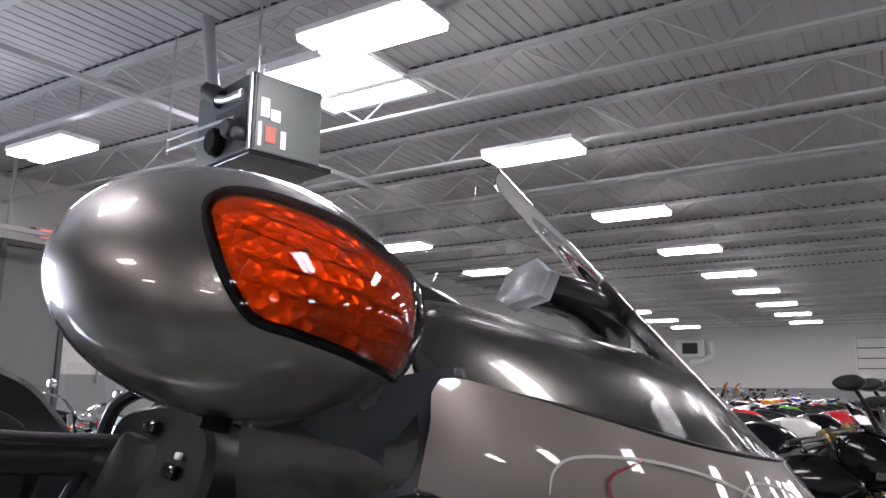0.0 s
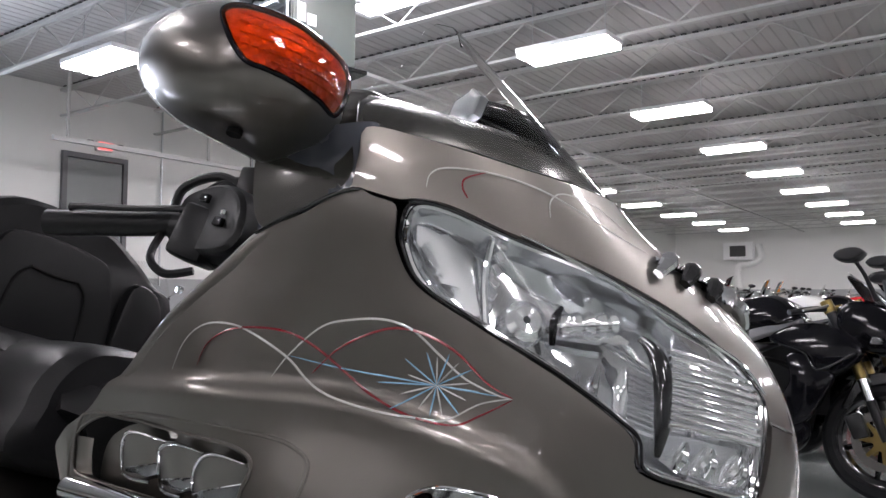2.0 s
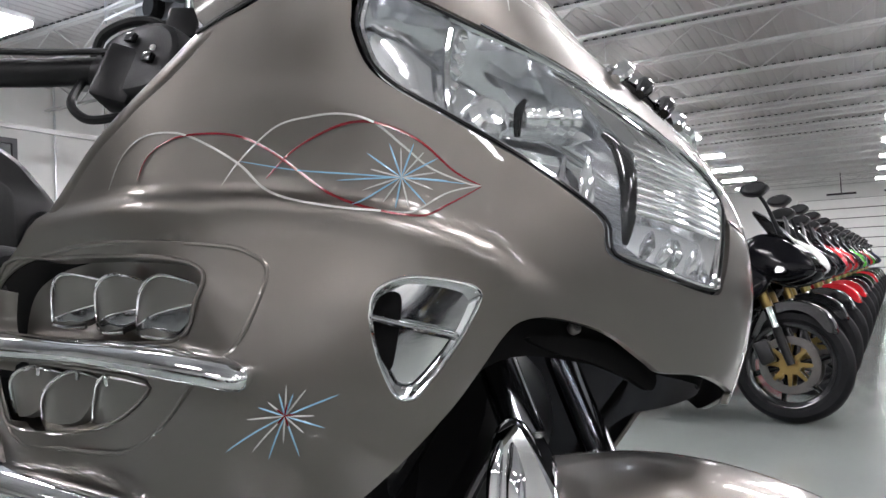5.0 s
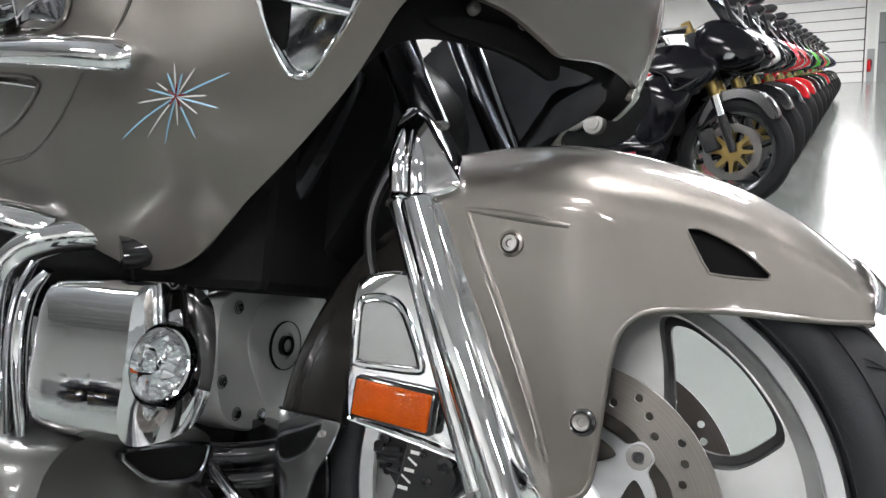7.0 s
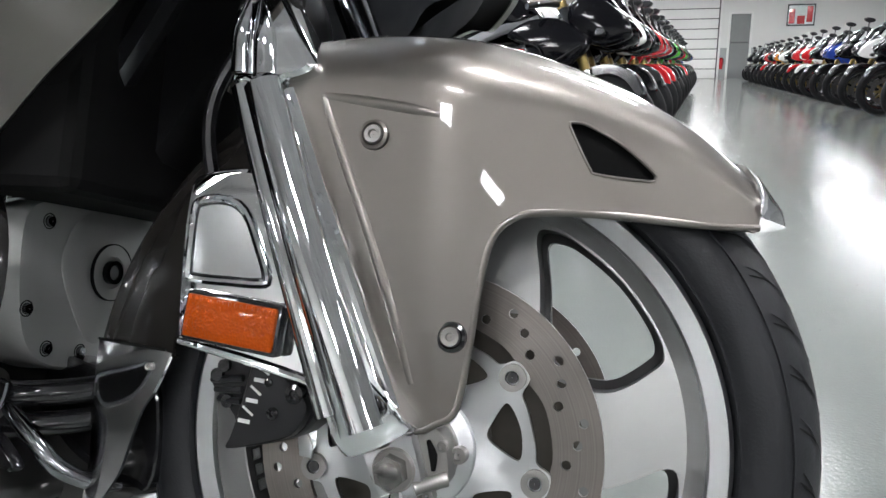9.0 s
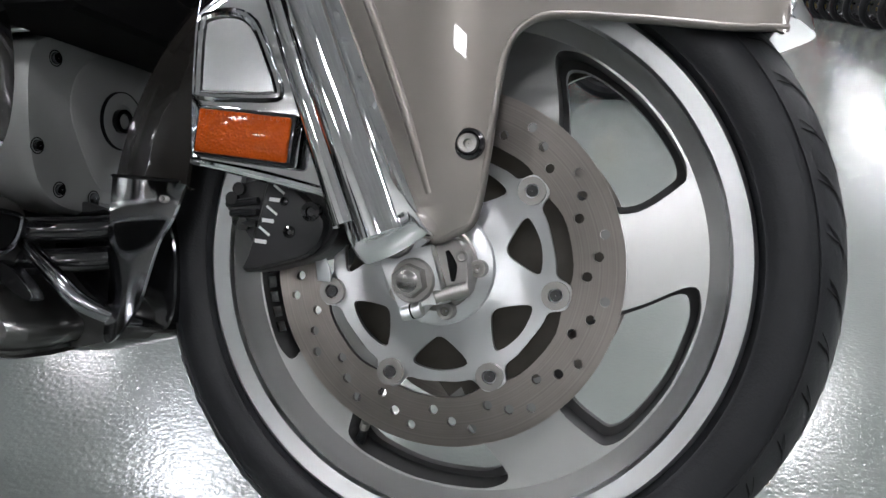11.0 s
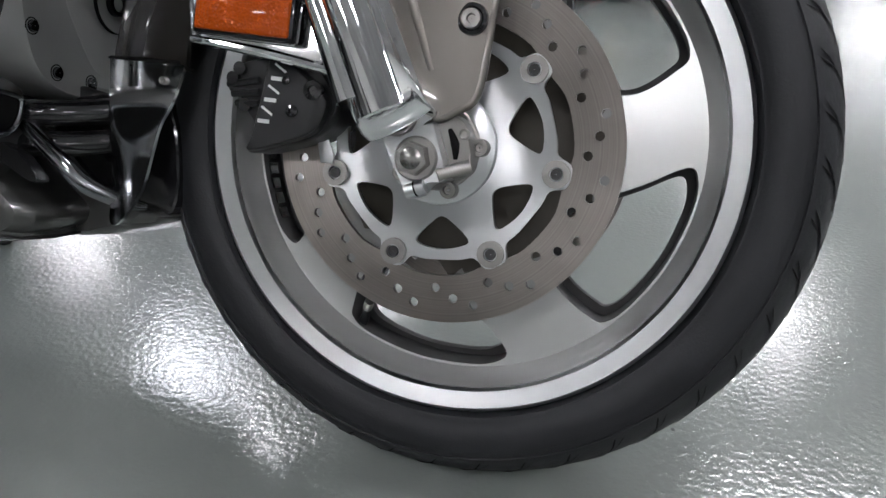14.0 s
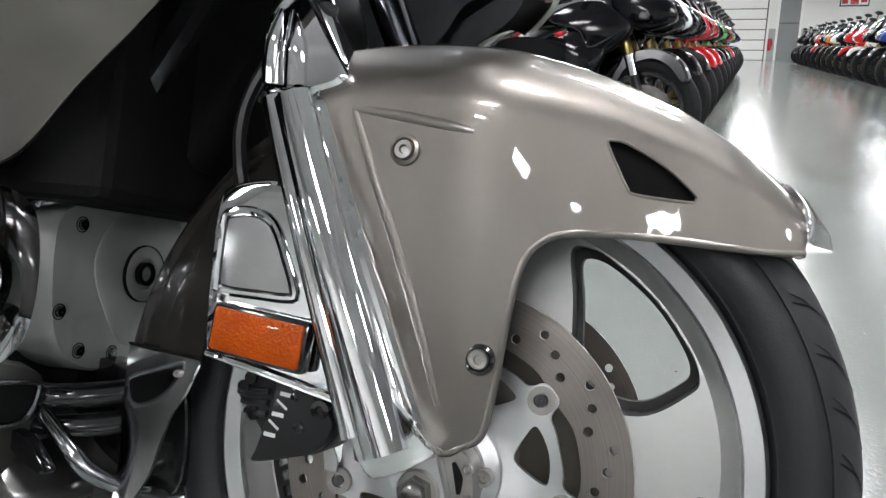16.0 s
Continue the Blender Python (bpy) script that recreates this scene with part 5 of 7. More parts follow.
    recess = [(-0.1850, 0.492), (-0.1800, 0.5000), (-0.160, 0.5020), (-0.1430, 0.4940), (-0.1300, 0.470), (-0.1200, 0.4460), (-0.1260, 0.4420), (-0.150, 0.442), (-0.1820, 0.443), (-0.1855, 0.450)]
    part("side_plate", hand(pillow(recess, -0.1520, -0.140, 0.985, 2)), INSETGREY, br, "chrome inset, its reflection put in as grey")
    part("inset_edge", hand(tube([(x, -0.1515, z) for x, z in recess], 0.0016, 8, 3, True)), GLOSSBLACK, br)
    part("inset_frame", hand(tube([(x, -0.1500, z) for x, z in shrunk(recess, 1.10)], 0.0042, 10, 3, True)), CHROME, br)
    part("bracket_lip", hand(tube([(-0.192, -0.1490, 0.3885), (-0.137, -0.1500, 0.3800), (-0.092, -0.1495, 0.3715), (-0.072, -0.149, 0.366), (-0.056, -0.149, 0.350)], [0.003, 0.0045, 0.0045, 0.004, 0.003], 10, 5)), CHROME, br)
    part("reflector_frame", hand(moved(box(-0.044, 0.044, -0.007, 0.007, -0.0205, 0.0205, 0.004), pose(-0.138, -0.158, 0.4075, 0, 5, -2))), GLOSSBLACK, br)
    part("reflector", hand(moved(box(-0.0405, 0.0405, -0.005, 0.004, -0.0170, 0.0170, 0.002), pose(-0.138, -0.1625, 0.4075, 0, 5, -2))), REFLECTOR, br, "orange side reflector")
    for k in range(15):
        part("reflector_ridge", hand(moved(tube([(-0.037 + 0.0052 * k, -0.0052, 0.013), (-0.037 + 0.0052 * k, -0.0052, 0.0155)], 0.0012, 5, 1), pose(-0.138, -0.1625, 0.4075, 0, 5, -2))), REFLECTOR, br)

# ==== mirror housing, an egg round MIRROR_C
MIRROR_C = Vector((-0.375, -0.490, 1.137))
EGG = Euler([radians(v) for v in (7.8, 23.2, -32.3)], "XYZ").to_matrix()
EGG_A = (0.165, 0.100, 0.068)


def egg(lon, lat, off=0.0):
    a, b = radians(lon), radians(lat)
    d = Vector((math.cos(b) * math.cos(a), math.cos(b) * math.sin(a), math.sin(b)))
    return MIRROR_C + EGG @ Vector([d[i] * (EGG_A[i] + off) for i in range(3)])


ball = bmesh.new()
bmesh.ops.create_uvsphere(ball, u_segments=72, v_segments=44, radius=1)
points = [MIRROR_C + EGG @ Vector([v.co[i] * EGG_A[i] for i in range(3)]) for v in ball.verts]
# the housing draws down to a wedge where it meets the stem
for at, r in (((-0.374, -0.436, 1.074), 0.008), ((-0.300, -0.452, 1.092), 0.012), ((-0.335, -0.40, 1.10), 0.012)):
    points += [Vector(at) + v.co * r for v in ball.verts]
ball.free()
bm = bmesh.new()
for q in points:
    bm.verts.new(q)
bmesh.ops.convex_hull(bm, input=bm.verts[:])
bmesh.ops.delete(bm, geom=[v for v in bm.verts if not v.link_faces], context="VERTS")
bmesh.ops.recalc_face_normals(bm, faces=bm.faces[:])
mirror = part("mirror_housing", bm, PAINT, bike, "taupe rear-view mirror housing with an amber indicator", sharp=60)
signal_line = [(-22, 34), (-21.2, 41.8), (-14.5, 46), (0.2, 46.4), (21.9, 41.5), (38.9, 31), (58, 21), (59.7, 8), (56.7, -6.7), (52.2, -18), (34, -11), (16.9, -3.8), (4.4, 0), (-4.9, 2.3), (-11.1, 10.5), (-16.1, 20.3)]
part("indicator", panel(egg, signal_line, [], 0.006, 0.004, (0.002, 0.0016), off=0.0062), AMBER, mirror, "amber turn indicator lens")
part("indicator_gasket", tube([egg(a, b, 0.0040) for a, b in signal_line], 0.0023, 8, 4, True), MATTEBLACK, mirror)
part("indicator_reflector", panel(egg, shrunk(signal_line, 0.97), [], 0.006, 0.0, (0.002, 0.0016), off=0.0012), AMBERBOWL, mirror)
for k in range(5):
    b = 6 + 8.5 * k
    lo, hi = (-8 - 1.2 * k, 52 - 4.0 * k) if k else (6, 54)
    part("lens_band", tube([egg(lo + (hi - lo) * t, b - 14 * t + 5 * t * (1 - t), 0.0020) for t in (0.0, 0.25, 0.5, 0.75, 1.0)], 0.0013, 6, 4), AMBERBOWL, mirror)
part("drain_hole", moved(tube([(0, 0, 0.002), (0, 0, -0.004)], 0.007, 14, 1), Matrix.Translation(egg(-5, -50, 0.0015))), MATTEBLACK, mirror)
neck_rings = [
    [(-0.374, -0.425, 0.9960), (-0.322, -0.4235, 1.0170), (-0.268, -0.4135, 1.0400), (-0.236, -0.372, 1.0480), (-0.245, -0.31, 1.06), (-0.32, -0.28, 1.06), (-0.40, -0.33, 1.00)],
    [(-0.3755, -0.432, 1.0320), (-0.330, -0.4330, 1.0500), (-0.284, -0.4260, 1.0640), (-0.258, -0.392, 1.0780), (-0.268, -0.34, 1.09), (-0.33, -0.31, 1.09), (-0.395, -0.36, 1.04)],
    [(-0.3765, -0.4385, 1.0680), (-0.338, -0.4460, 1.0790), (-0.296, -0.4500, 1.0900), (-0.262, -0.4150, 1.1120), (-0.282, -0.37, 1.125), (-0.34, -0.35, 1.13), (-0.385, -0.39, 1.09)],
]
bm = bmesh.new()
loops = []
for k in range(9):
    f = k / 8 * 2
    i = min(int(f), 1)
    ring = [Vector(a).lerp(Vector(b), f - i) for a, b in zip(neck_rings[i], neck_rings[i + 1])]
    # a crisp edge down the rear corner, soft ones elsewhere
    loops.append([bm.verts.new(q) for q in [ring[0]] + curve(ring, 5)[1:]])
for a, b in zip(loops, loops[1:]):
    for i in range(len(a)):
        bm.faces.new((a[i], a[(i + 1) % len(a)], b[(i + 1) % len(a)], b[i]))
bm.faces.new(loops[0])
bm.faces.new(loops[-1][::-1])
bmesh.ops.recalc_face_normals(bm, faces=bm.faces[:])
part("mirror_neck", bm, NECK, bike, "slate grey mirror stem cover", sharp=40)
part("neck_gasket", tube([Vector(q) + Vector((0, -0.0015, -0.001)) for q in neck_rings[0][:4]], 0.0022, 8, 6), GLOSSBLACK, bike)
part("neck_panel", panel(shell, [(-79.0, 1.001), (-72.5, 1.020), (-67.5, 1.043), (-67.0, 1.075), (-70, 1.110), (-80, 1.105), (-81, 1.05)], [], 0.012, 0.01, UNIT, off=0.0), GARNISH, bike)
other = mirror.copy()
scene.collection.objects.link(other)
other.matrix_basis = Matrix.Diagonal((1, -1, 1, 1))

# ==== windshield
def cowl_height(a):
    return float(np.interp(a, [p[0] for p in COWL_TOP], [p[1] for p in COWL_TOP]))


def screen(a, h, off=0.0):
    """h metres up the raked screen above the cowl's edge."""
    b = -abs(a)
    p = shell(b, cowl_height(b), -0.004)
    k = abs(b) / 66
    q = p + h * Vector((-0.675, 0.25 * k * k, 0.738)) + off * Vector((0.7, -0.4 * k, 0.6))
    return Vector((q.x, -q.y if a > 0 else q.y, q.z))


def dash(a, h, off=0.0):
    """The rolled dashboard edge behind the screen."""
    return screen(a, h, off + 0.021 * math.sin(math.pi * min(max(h, 0.0) / 0.15, 1.0)))


part("screen_garnish", panel(dash, [(-65, 0.0), (-50, -0.002), (-25, -0.002), (0, -0.002), (25, -0.002), (50, -0.002), (65, 0.0), (62, 0.11), (44, 0.13), (22, 0.15), (0, 0.16), (-22, 0.15), (-44, 0.13), (-62, 0.11)], [], 0.016, 0.004, UNIT, steps=3, off=-0.026), GARNISH, bike, "black dashboard behind the windshield")
part("garnish_end", pillow([(-0.455, 1.190), (-0.440, 1.212), (-0.400, 1.222), (-0.350, 1.212), (-0.300, 1.180), (-0.33, 1.165), (-0.42, 1.165)], -0.340, -0.270, 0.7), GARNISH, bike)
part("windshield", panel(screen, [(-65, 0.002), (-44, 0.002), (-22, 0.002), (0, 0.002), (22, 0.002), (44, 0.002), (65, 0.002), (63, 0.10), (52, 0.22), (35, 0.40), (0, 0.47), (-35, 0.40), (-52, 0.22), (-63, 0.10)], [], 0.02, 0.0010, UNIT, steps=3), SHIELD, bike, "clear acrylic windshield")
part("screen_bead", tube([screen(a, 0.001, 0.001) for a in range(-65, 66, 10)], 0.0022, 6, 3), GLOSSBLACK, bike)
ridge = part("screen_vent", tube([(-0.352, -0.125, 1.300), (-0.335, -0.06, 1.315), (-0.330, 0.0, 1.318), (-0.335, 0.06, 1.315), (-0.352, 0.125, 1.300)], [0.022, 0.026, 0.028, 0.026, 0.022], 14, 5, flat=0.6), GLOSSBLACK, bike, "dark windshield vent with clear end caps")
for s in (-1, 1):
    part("vent_cap", moved(pillow([(-0.045, -0.012), (-0.030, 0.018), (0.012, 0.024), (0.034, 0.004), (0.024, -0.022), (-0.022, -0.026)], -0.008, 0.012, 0.72, 1), Matrix.Translation((-0.356, s * 0.140, 1.302)) @ pose(0, 0, 0, 0, 0, 20 * s)), GEM, ridge, "frosted clear end cap", smooth=False)
part("screen_rib", tube([screen(-6, 0.02, 0.002), screen(-5, 0.12, 0.004), screen(-4, 0.20, 0.004)], [0.003, 0.008, 0.003], 8, 5), GLOSSBLACK, bike)

# ==== handlebar
grip = part("handlebar", tube([(-0.80, -0.425, 1.033), (-0.72, -0.375, 1.047), (-0.64, -0.33, 1.060), (-0.58, -0.28, 1.065), (-0.55, -0.12, 1.06)], 0.0175, 14, 6), BLACK, bike, "black rubber handlebar grip")
pod_bar = part("control_pod", tube([(-0.650, -0.337, 1.058), (-0.615, -0.312, 1.050), (-0.585, -0.285, 1.040), (-0.565, -0.265, 1.030)], [0.022, 0.033, 0.036, 0.030], 14, 5), BLACK, grip, "black handlebar switch housing")
part("switch_box", moved(box(-0.026, 0.026, -0.030, 0.030, -0.036, 0.036, 0.008), pose(-0.605, -0.325, 1.042, 5, 12, 28)), BLACK, pod_bar)
part("switch_body", pillow([(-0.648, 1.085), (-0.622, 1.104), (-0.560, 1.108), (-0.515, 1.085), (-0.502, 1.040), (-0.525, 1.012), (-0.600, 1.012), (-0.640, 1.030)], -0.345, -0.270, 0.86), BLACK, pod_bar)
for x, z in ((-0.620, 1.070), (-0.585, 1.085), (-0.545, 1.050)):
    part("switch_button", moved(box(-0.008, 0.008, -0.004, 0.004, -0.006, 0.006, 0.002), pose(x, -0.349, z, 0, 10, 0)), GLOSSBLACK, pod_bar)
part("switch_mark", moved(box(-0.003, 0.003, -0.002, 0.002, -0.003, 0.003, 0.001), pose(-0.540, -0.350, 1.062)), WHITEMARK, pod_bar, smooth=False)
part("cable", tube([(-0.66, -0.345, 1.045), (-0.655, -0.355, 1.005), (-0.63, -0.345, 0.985), (-0.60, -0.325, 0.995)], 0.0055, 8, 6), BLACK, pod_bar)
part("cable", tube([(-0.655, -0.34, 1.06), (-0.645, -0.345, 1.105), (-0.60, -0.325, 1.128), (-0.555, -0.30, 1.105), (-0.535, -0.28, 1.06)], 0.0065, 8, 6), BLACK, pod_bar)
part("lever_pivot", tube([(-0.585, -0.318, 1.072), (-0.585, -0.318, 1.098)], 0.012, 12, 1), BLACK, pod_bar)
part("brake_lever", tube([(-0.752, -0.425, 1.052), (-0.738, -0.418, 1.055), (-0.68, -0.385, 1.062), (-0.62, -0.35, 1.072), (-0.58, -0.31, 1.082)], [0.009, 0.006, 0.006, 0.006, 0.010], 10, 6, flat=0.7), BLACK, grip)
part("cable", tube([(-0.62, -0.32, 1.04), (-0.615, -0.33, 1.10), (-0.57, -0.31, 1.125), (-0.53, -0.29, 1.09), (-0.52, -0.28, 1.04)], 0.006, 8, 6), BLACK, grip)
part("cable", tube([(-0.63, -0.33, 1.02), (-0.62, -0.33, 1.09), (-0.58, -0.32, 1.115), (-0.54, -0.30, 1.07)], 0.005, 8, 6), BLACK, grip)
part("reservoir", moved(box(-0.022, 0.022, -0.03, 0.03, -0.022, 0.022, 0.006), pose(-0.555, -0.29, 1.12, 0, 0, 20)), BLACK, grip)

# ==== seats and body
def turned_pillow(line, x0, x1, inset=0.85):
    """As pillow, but the outline lies in (y, z) and it swells along X."""
    return moved(pillow(line, -x1, -x0, inset), pose(0, 0, 0, 0, 0, 90) @ Matrix.Diagonal((1, 1, 1, 1)))


seat = part("rider_seat", turned_pillow([(-0.21, 0.70), (-0.235, 0.80), (-0.215, 0.875), (-0.15, 0.930), (0, 0.945), (0.15, 0.930), (0.215, 0.875), (0.235, 0.80), (0.21, 0.70)], -1.40, -1.07, 0.82), LEATHER, bike, "black leather rider seat")
part("seat_panel", turned_pillow([(-0.13, 0.78), (-0.12, 0.855), (-0.06, 0.885), (0.06, 0.885), (0.12, 0.855), (0.13, 0.78)], -1.10, -1.062, 0.9), LEATHER, seat)
back = part("passenger_backrest", turned_pillow([(-0.36, 0.88), (-0.37, 1.10), (-0.30, 1.185), (-0.21, 1.235), (-0.10, 1.285), (0.10, 1.285), (0.21, 1.24), (0.30, 1.185), (0.37, 1.14), (0.36, 0.88)], -1.80, -1.60, 0.86), LEATHER, bike, "black stitched leather passenger backrest")
part("back_panel", turned_pillow([(-0.17, 0.95), (-0.15, 1.15), (-0.09, 1.20), (0.09, 1.20), (0.15, 1.15), (0.17, 0.95)], -1.63, -1.585, 0.9), LEATHER, back)
for s in (-1, 1):
    part("seam", tube([(-1.587, s * 0.10, 0.96), (-1.583, s * 0.09, 1.08), (-1.583, s * 0.06, 1.12)], 0.004, 6, 4), MATTEBLACK, back)
    part("side_bolster", turned_pillow([(s * 0.20, 0.93), (s * 0.19, 1.10), (s * 0.22, 1.17), (s * 0.30, 1.13), (s * 0.33, 0.93)], -1.63, -1.57, 0.85), LEATHER, back)
part("seam", tube([(-1.583, -0.06, 1.12), (-1.582, 0, 1.115), (-1.583, 0.06, 1.12)], 0.004, 6, 4), MATTEBLACK, back)
part("pillion_seat", pillow([(-1.70, 0.78), (-1.65, 0.96), (-1.30, 0.93), (-1.10, 0.88), (-1.05, 0.78)], -0.20, 0.20, 0.60), LEATHER, bike, "black leather pillion seat")
part("tank_cover", pillow([(-0.95, 0.75), (-0.85, 0.92), (-0.62, 0.99), (-0.50, 0.96), (-0.48, 0.75)], -0.20, 0.20, 0.8), NECK, bike, "dark slate tank cover")
part("rear_body", pillow([(-1.95, 0.45), (-1.95, 0.95), (-1.72, 1.0), (-1.62, 0.80), (-1.25, 0.74), (-1.10, 0.50), (-1.3, 0.40)], -0.30, 0.30, 0.85), PAINT, bike, "taupe saddlebags and trunk")
rear_wheel = part("rear_wheel", moved(lathe([(0.19, -0.07), (0.21, -0.075), (0.27, -0.095), (0.30, -0.08), (0.315, -0.04), (0.318, 0), (0.315, 0.04), (0.30, 0.08), (0.27, 0.095), (0.21, 0.075), (0.19, 0.07)], 48), Matrix.Translation((-1.69, 0.0, 0.318))), RUBBER, bike, "black rear tyre")
part("rear_rim", moved(lathe([(0.03, -0.06), (0.18, -0.05), (0.205, -0.074), (0.205, 0.074), (0.18, 0.05), (0.03, 0.06)], 40), Matrix.Translation((-1.69, 0.0, 0.318))), CAST, rear_wheel)

# ==== engine, radiator cowl and chrome
part("engine_block", pillow([(-0.95, 0.24), (-0.95, 0.62), (-0.50, 0.62), (-0.43, 0.54), (-0.42, 0.34), (-0.46, 0.26)], -0.12, 0.20, 0.95), MATTEBLACK, bike, "black engine crankcase")
part("radiator", box(-0.45, -0.27, -0.20, 0.20, 0.50, 0.80, 0.012), MATTEBLACK, bike, "black radiator", smooth=False)
part("inner_fender", pillow([(-0.42, 0.56), (-0.36, 0.74), (-0.24, 0.80), (-0.19, 0.74), (-0.20, 0.66), (-0.27, 0.54), (-0.31, 0.50)], -0.10, 0.10, 0.9), BLACK, bike, "black plastic inner fender")
part("frame_brace", tube([(-0.42, -0.14, 0.50), (-0.32, -0.15, 0.56), (-0.26, -0.14, 0.66), (-0.24, -0.12, 0.74)], 0.018, 10, 5), GLOSSBLACK, bike)
part("brake_hose", tube([(-0.17, -0.10, 0.68), (-0.20, -0.12, 0.60), (-0.195, -0.12, 0.53), (-0.16, -0.115, 0.45)], 0.006, 8, 6), BLACK, bike)
cover_line = [(-0.135, 0.486), (-0.103, 0.508), (-0.058, 0.524), (0.003, 0.526), (0.060, 0.516), (0.090, 0.470), (0.070, 0.411), (0.020, 0.350), (-0.040, 0.338), (-0.090, 0.343), (-0.120, 0.366), (-0.134, 0.417)]
cover = part("engine_cover", turned_pillow(cover_line, -0.46, -0.376, 0.955), GREYCOVER, bike, "grey painted engine front cover")
part("cover_facet", turned_pillow([(-0.085, 0.45), (-0.060, 0.495), (0.0, 0.505), (0.05, 0.49), (0.06, 0.44), (0.02, 0.385), (-0.03, 0.362), (-0.065, 0.40)], -0.40, -0.3735, 0.90), GREYCOVER, cover)


def to_front(bm, y, z, x):
    """Turns a lathed piece whose face looks along -Y so that it looks forward, at (x, y, z)."""
    return moved(bm, pose(x, y, z, 0, 0, 90))


for r0, r1, y, mat in ((0.017, 0.030, -0.003, GREYCOVER), (0.0290, 0.0302, -0.0036, MATTEBLACK), (0.008, 0.0125, -0.006, GLOSSBLACK)):
    part("cover_ring", to_front(lathe([(r0, y), (r1, y), (r1, y + 0.02), (r0, y + 0.02)], 36), -0.015, 0.439, -0.3735), mat, cover)
part("cover_plug", to_front(lathe([(0.0005, -0.0045), (0.0070, -0.0045), (0.0082, -0.002), (0.0082, 0.010)], 24, closed_profile=False), -0.015, 0.439, -0.3735), GREYCOVER, cover)
for y, z in ((-0.103, 0.483), (-0.044, 0.509), (0.019, 0.514), (-0.119, 0.400), (-0.090, 0.362), (-0.045, 0.357)):
    part("bolt_recess", to_front(lathe([(0.0005, -0.0005), (0.0065, -0.0005), (0.0068, -0.0012), (0.0078, -0.0012), (0.008, 0.01)], 20, closed_profile=False), y, z, -0.3768), MATTEBLACK, cover)
    part("cover_bolt", to_front(lathe([(0.0005, -0.0045), (0.0045, -0.0045), (0.0055, -0.002), (0.0055, 0.004)], 16, closed_profile=False), y, z, -0.3768), STANCHION, cover)

# fog lamp pod: a chrome box with a recessed round lamp
pod_line = [(-0.324, 0.488), (-0.300, 0.503), (-0.262, 0.504), (-0.232, 0.494), (-0.222, 0.470), (-0.221, 0.405), (-0.232, 0.378), (-0.262, 0.366), (-0.308, 0.364), (-0.328, 0.384), (-0.331, 0.430)]
pod = part("fog_lamp_pod", turned_pillow([(y * 1.0, z) for y, z in pod_line], -0.412, -0.318, 0.95), CHROME, bike, "chrome fog lamp pod")
LAMP_Y, LAMP_Z0, LAMP_R = -0.288, 0.4325, 0.036


def pod_face(u, v, off):
    """The pod's front, a little domed."""
    return Vector((-0.2915 + off - 2.2 * ((u + 0.280) ** 2 + (v - 0.434) ** 2), u, v))


lamp_ring = [(LAMP_Y + LAMP_R * 1.06 * math.cos(radians(a)), LAMP_Z0 + LAMP_R * 1.06 * math.sin(radians(a))) for a in range(0, 360, 20)]
part("pod_bezel", panel(pod_face, shrunk(pod_line, 0.985), [lamp_ring], 0.007, 0.050, steps=4), CHROME, pod, "chrome bezel round the lamp", sharp=50)
face = pose(-0.302, LAMP_Y - 0.001, LAMP_Z0, 0, 0, 86)
part("lamp_well", to_front(lathe([(0.002, 0.040), (0.036, 0.040), (0.0385, 0.0), (0.0395, 0.0), (0.0395, 0.043), (0.002, 0.043)], 36), LAMP_Y, LAMP_Z0, -0.300), GLOSSBLACK, pod, "black well round the lamp")
part("lamp_ring", moved(lathe([(0.0305, -0.002), (0.0325, -0.004), (0.0345, -0.001), (0.035, 0.016), (0.0305, 0.016)], 40), face), CHROME, pod)
part("lamp_bowl", moved(lathe([(0.003, 0.0230), (0.012, 0.0195), (0.022, 0.010), (0.031, -0.001)], 36, closed_profile=False), face), BOWL, pod, "mirrored fog lamp bowl")
part("lamp_bulb", moved(lathe([(0.0005, 0.002), (0.006, 0.003), (0.008, 0.008), (0.009, 0.020)], 16, closed_profile=False), face), CHROME, pod)
for a in (20, 140, 260):
    part("lamp_prism", moved(box(-0.006, 0.006, 0.004, 0.012, -0.005, 0.005, 0.002), face @ Matrix.Translation((0.016 * math.cos(radians(a)), 0, 0.016 * math.sin(radians(a)))) @ pose(0, 0, 0, 0, a, 20)), MIRROR, pod)
part("lamp_lens", moved(lathe([(0.0005, -0.0085), (0.015, -0.0075), (0.026, -0.005), (0.0315, -0.002)], 36, closed_profile=False), face), LENS, pod, "clear domed lens")
part("pod_strap", tube([(-0.425, -0.312, 0.505), (-0.432, -0.322, 0.480), (-0.430, -0.326, 0.430), (-0.422, -0.320, 0.360)], [0.004, 0.0075, 0.0075, 0.005], 12, 6, flat=1.6), CHROME, pod)
part("pod_strap", tube([(-0.452, -0.305, 0.515), (-0.460, -0.312, 0.480), (-0.458, -0.316, 0.430), (-0.450, -0.312, 0.350)], [0.004, 0.0055, 0.0055, 0.005], 12, 6, flat=1.4), STANCHION, pod)
part("frame_plug", tube([(-0.400, -0.255, 0.530), (-0.375, -0.215, 0.540), (-0.365, -0.185, 0.532)], [0.018, 0.022, 0.012], 12, 5), GLOSSBLACK, bike)
part("frame_pipe", tube([(-0.385, -0.150, 0.500), (-0.372, -0.110, 0.515), (-0.360, -0.075, 0.535)], 0.0065, 10, 4), CHROME, bike)
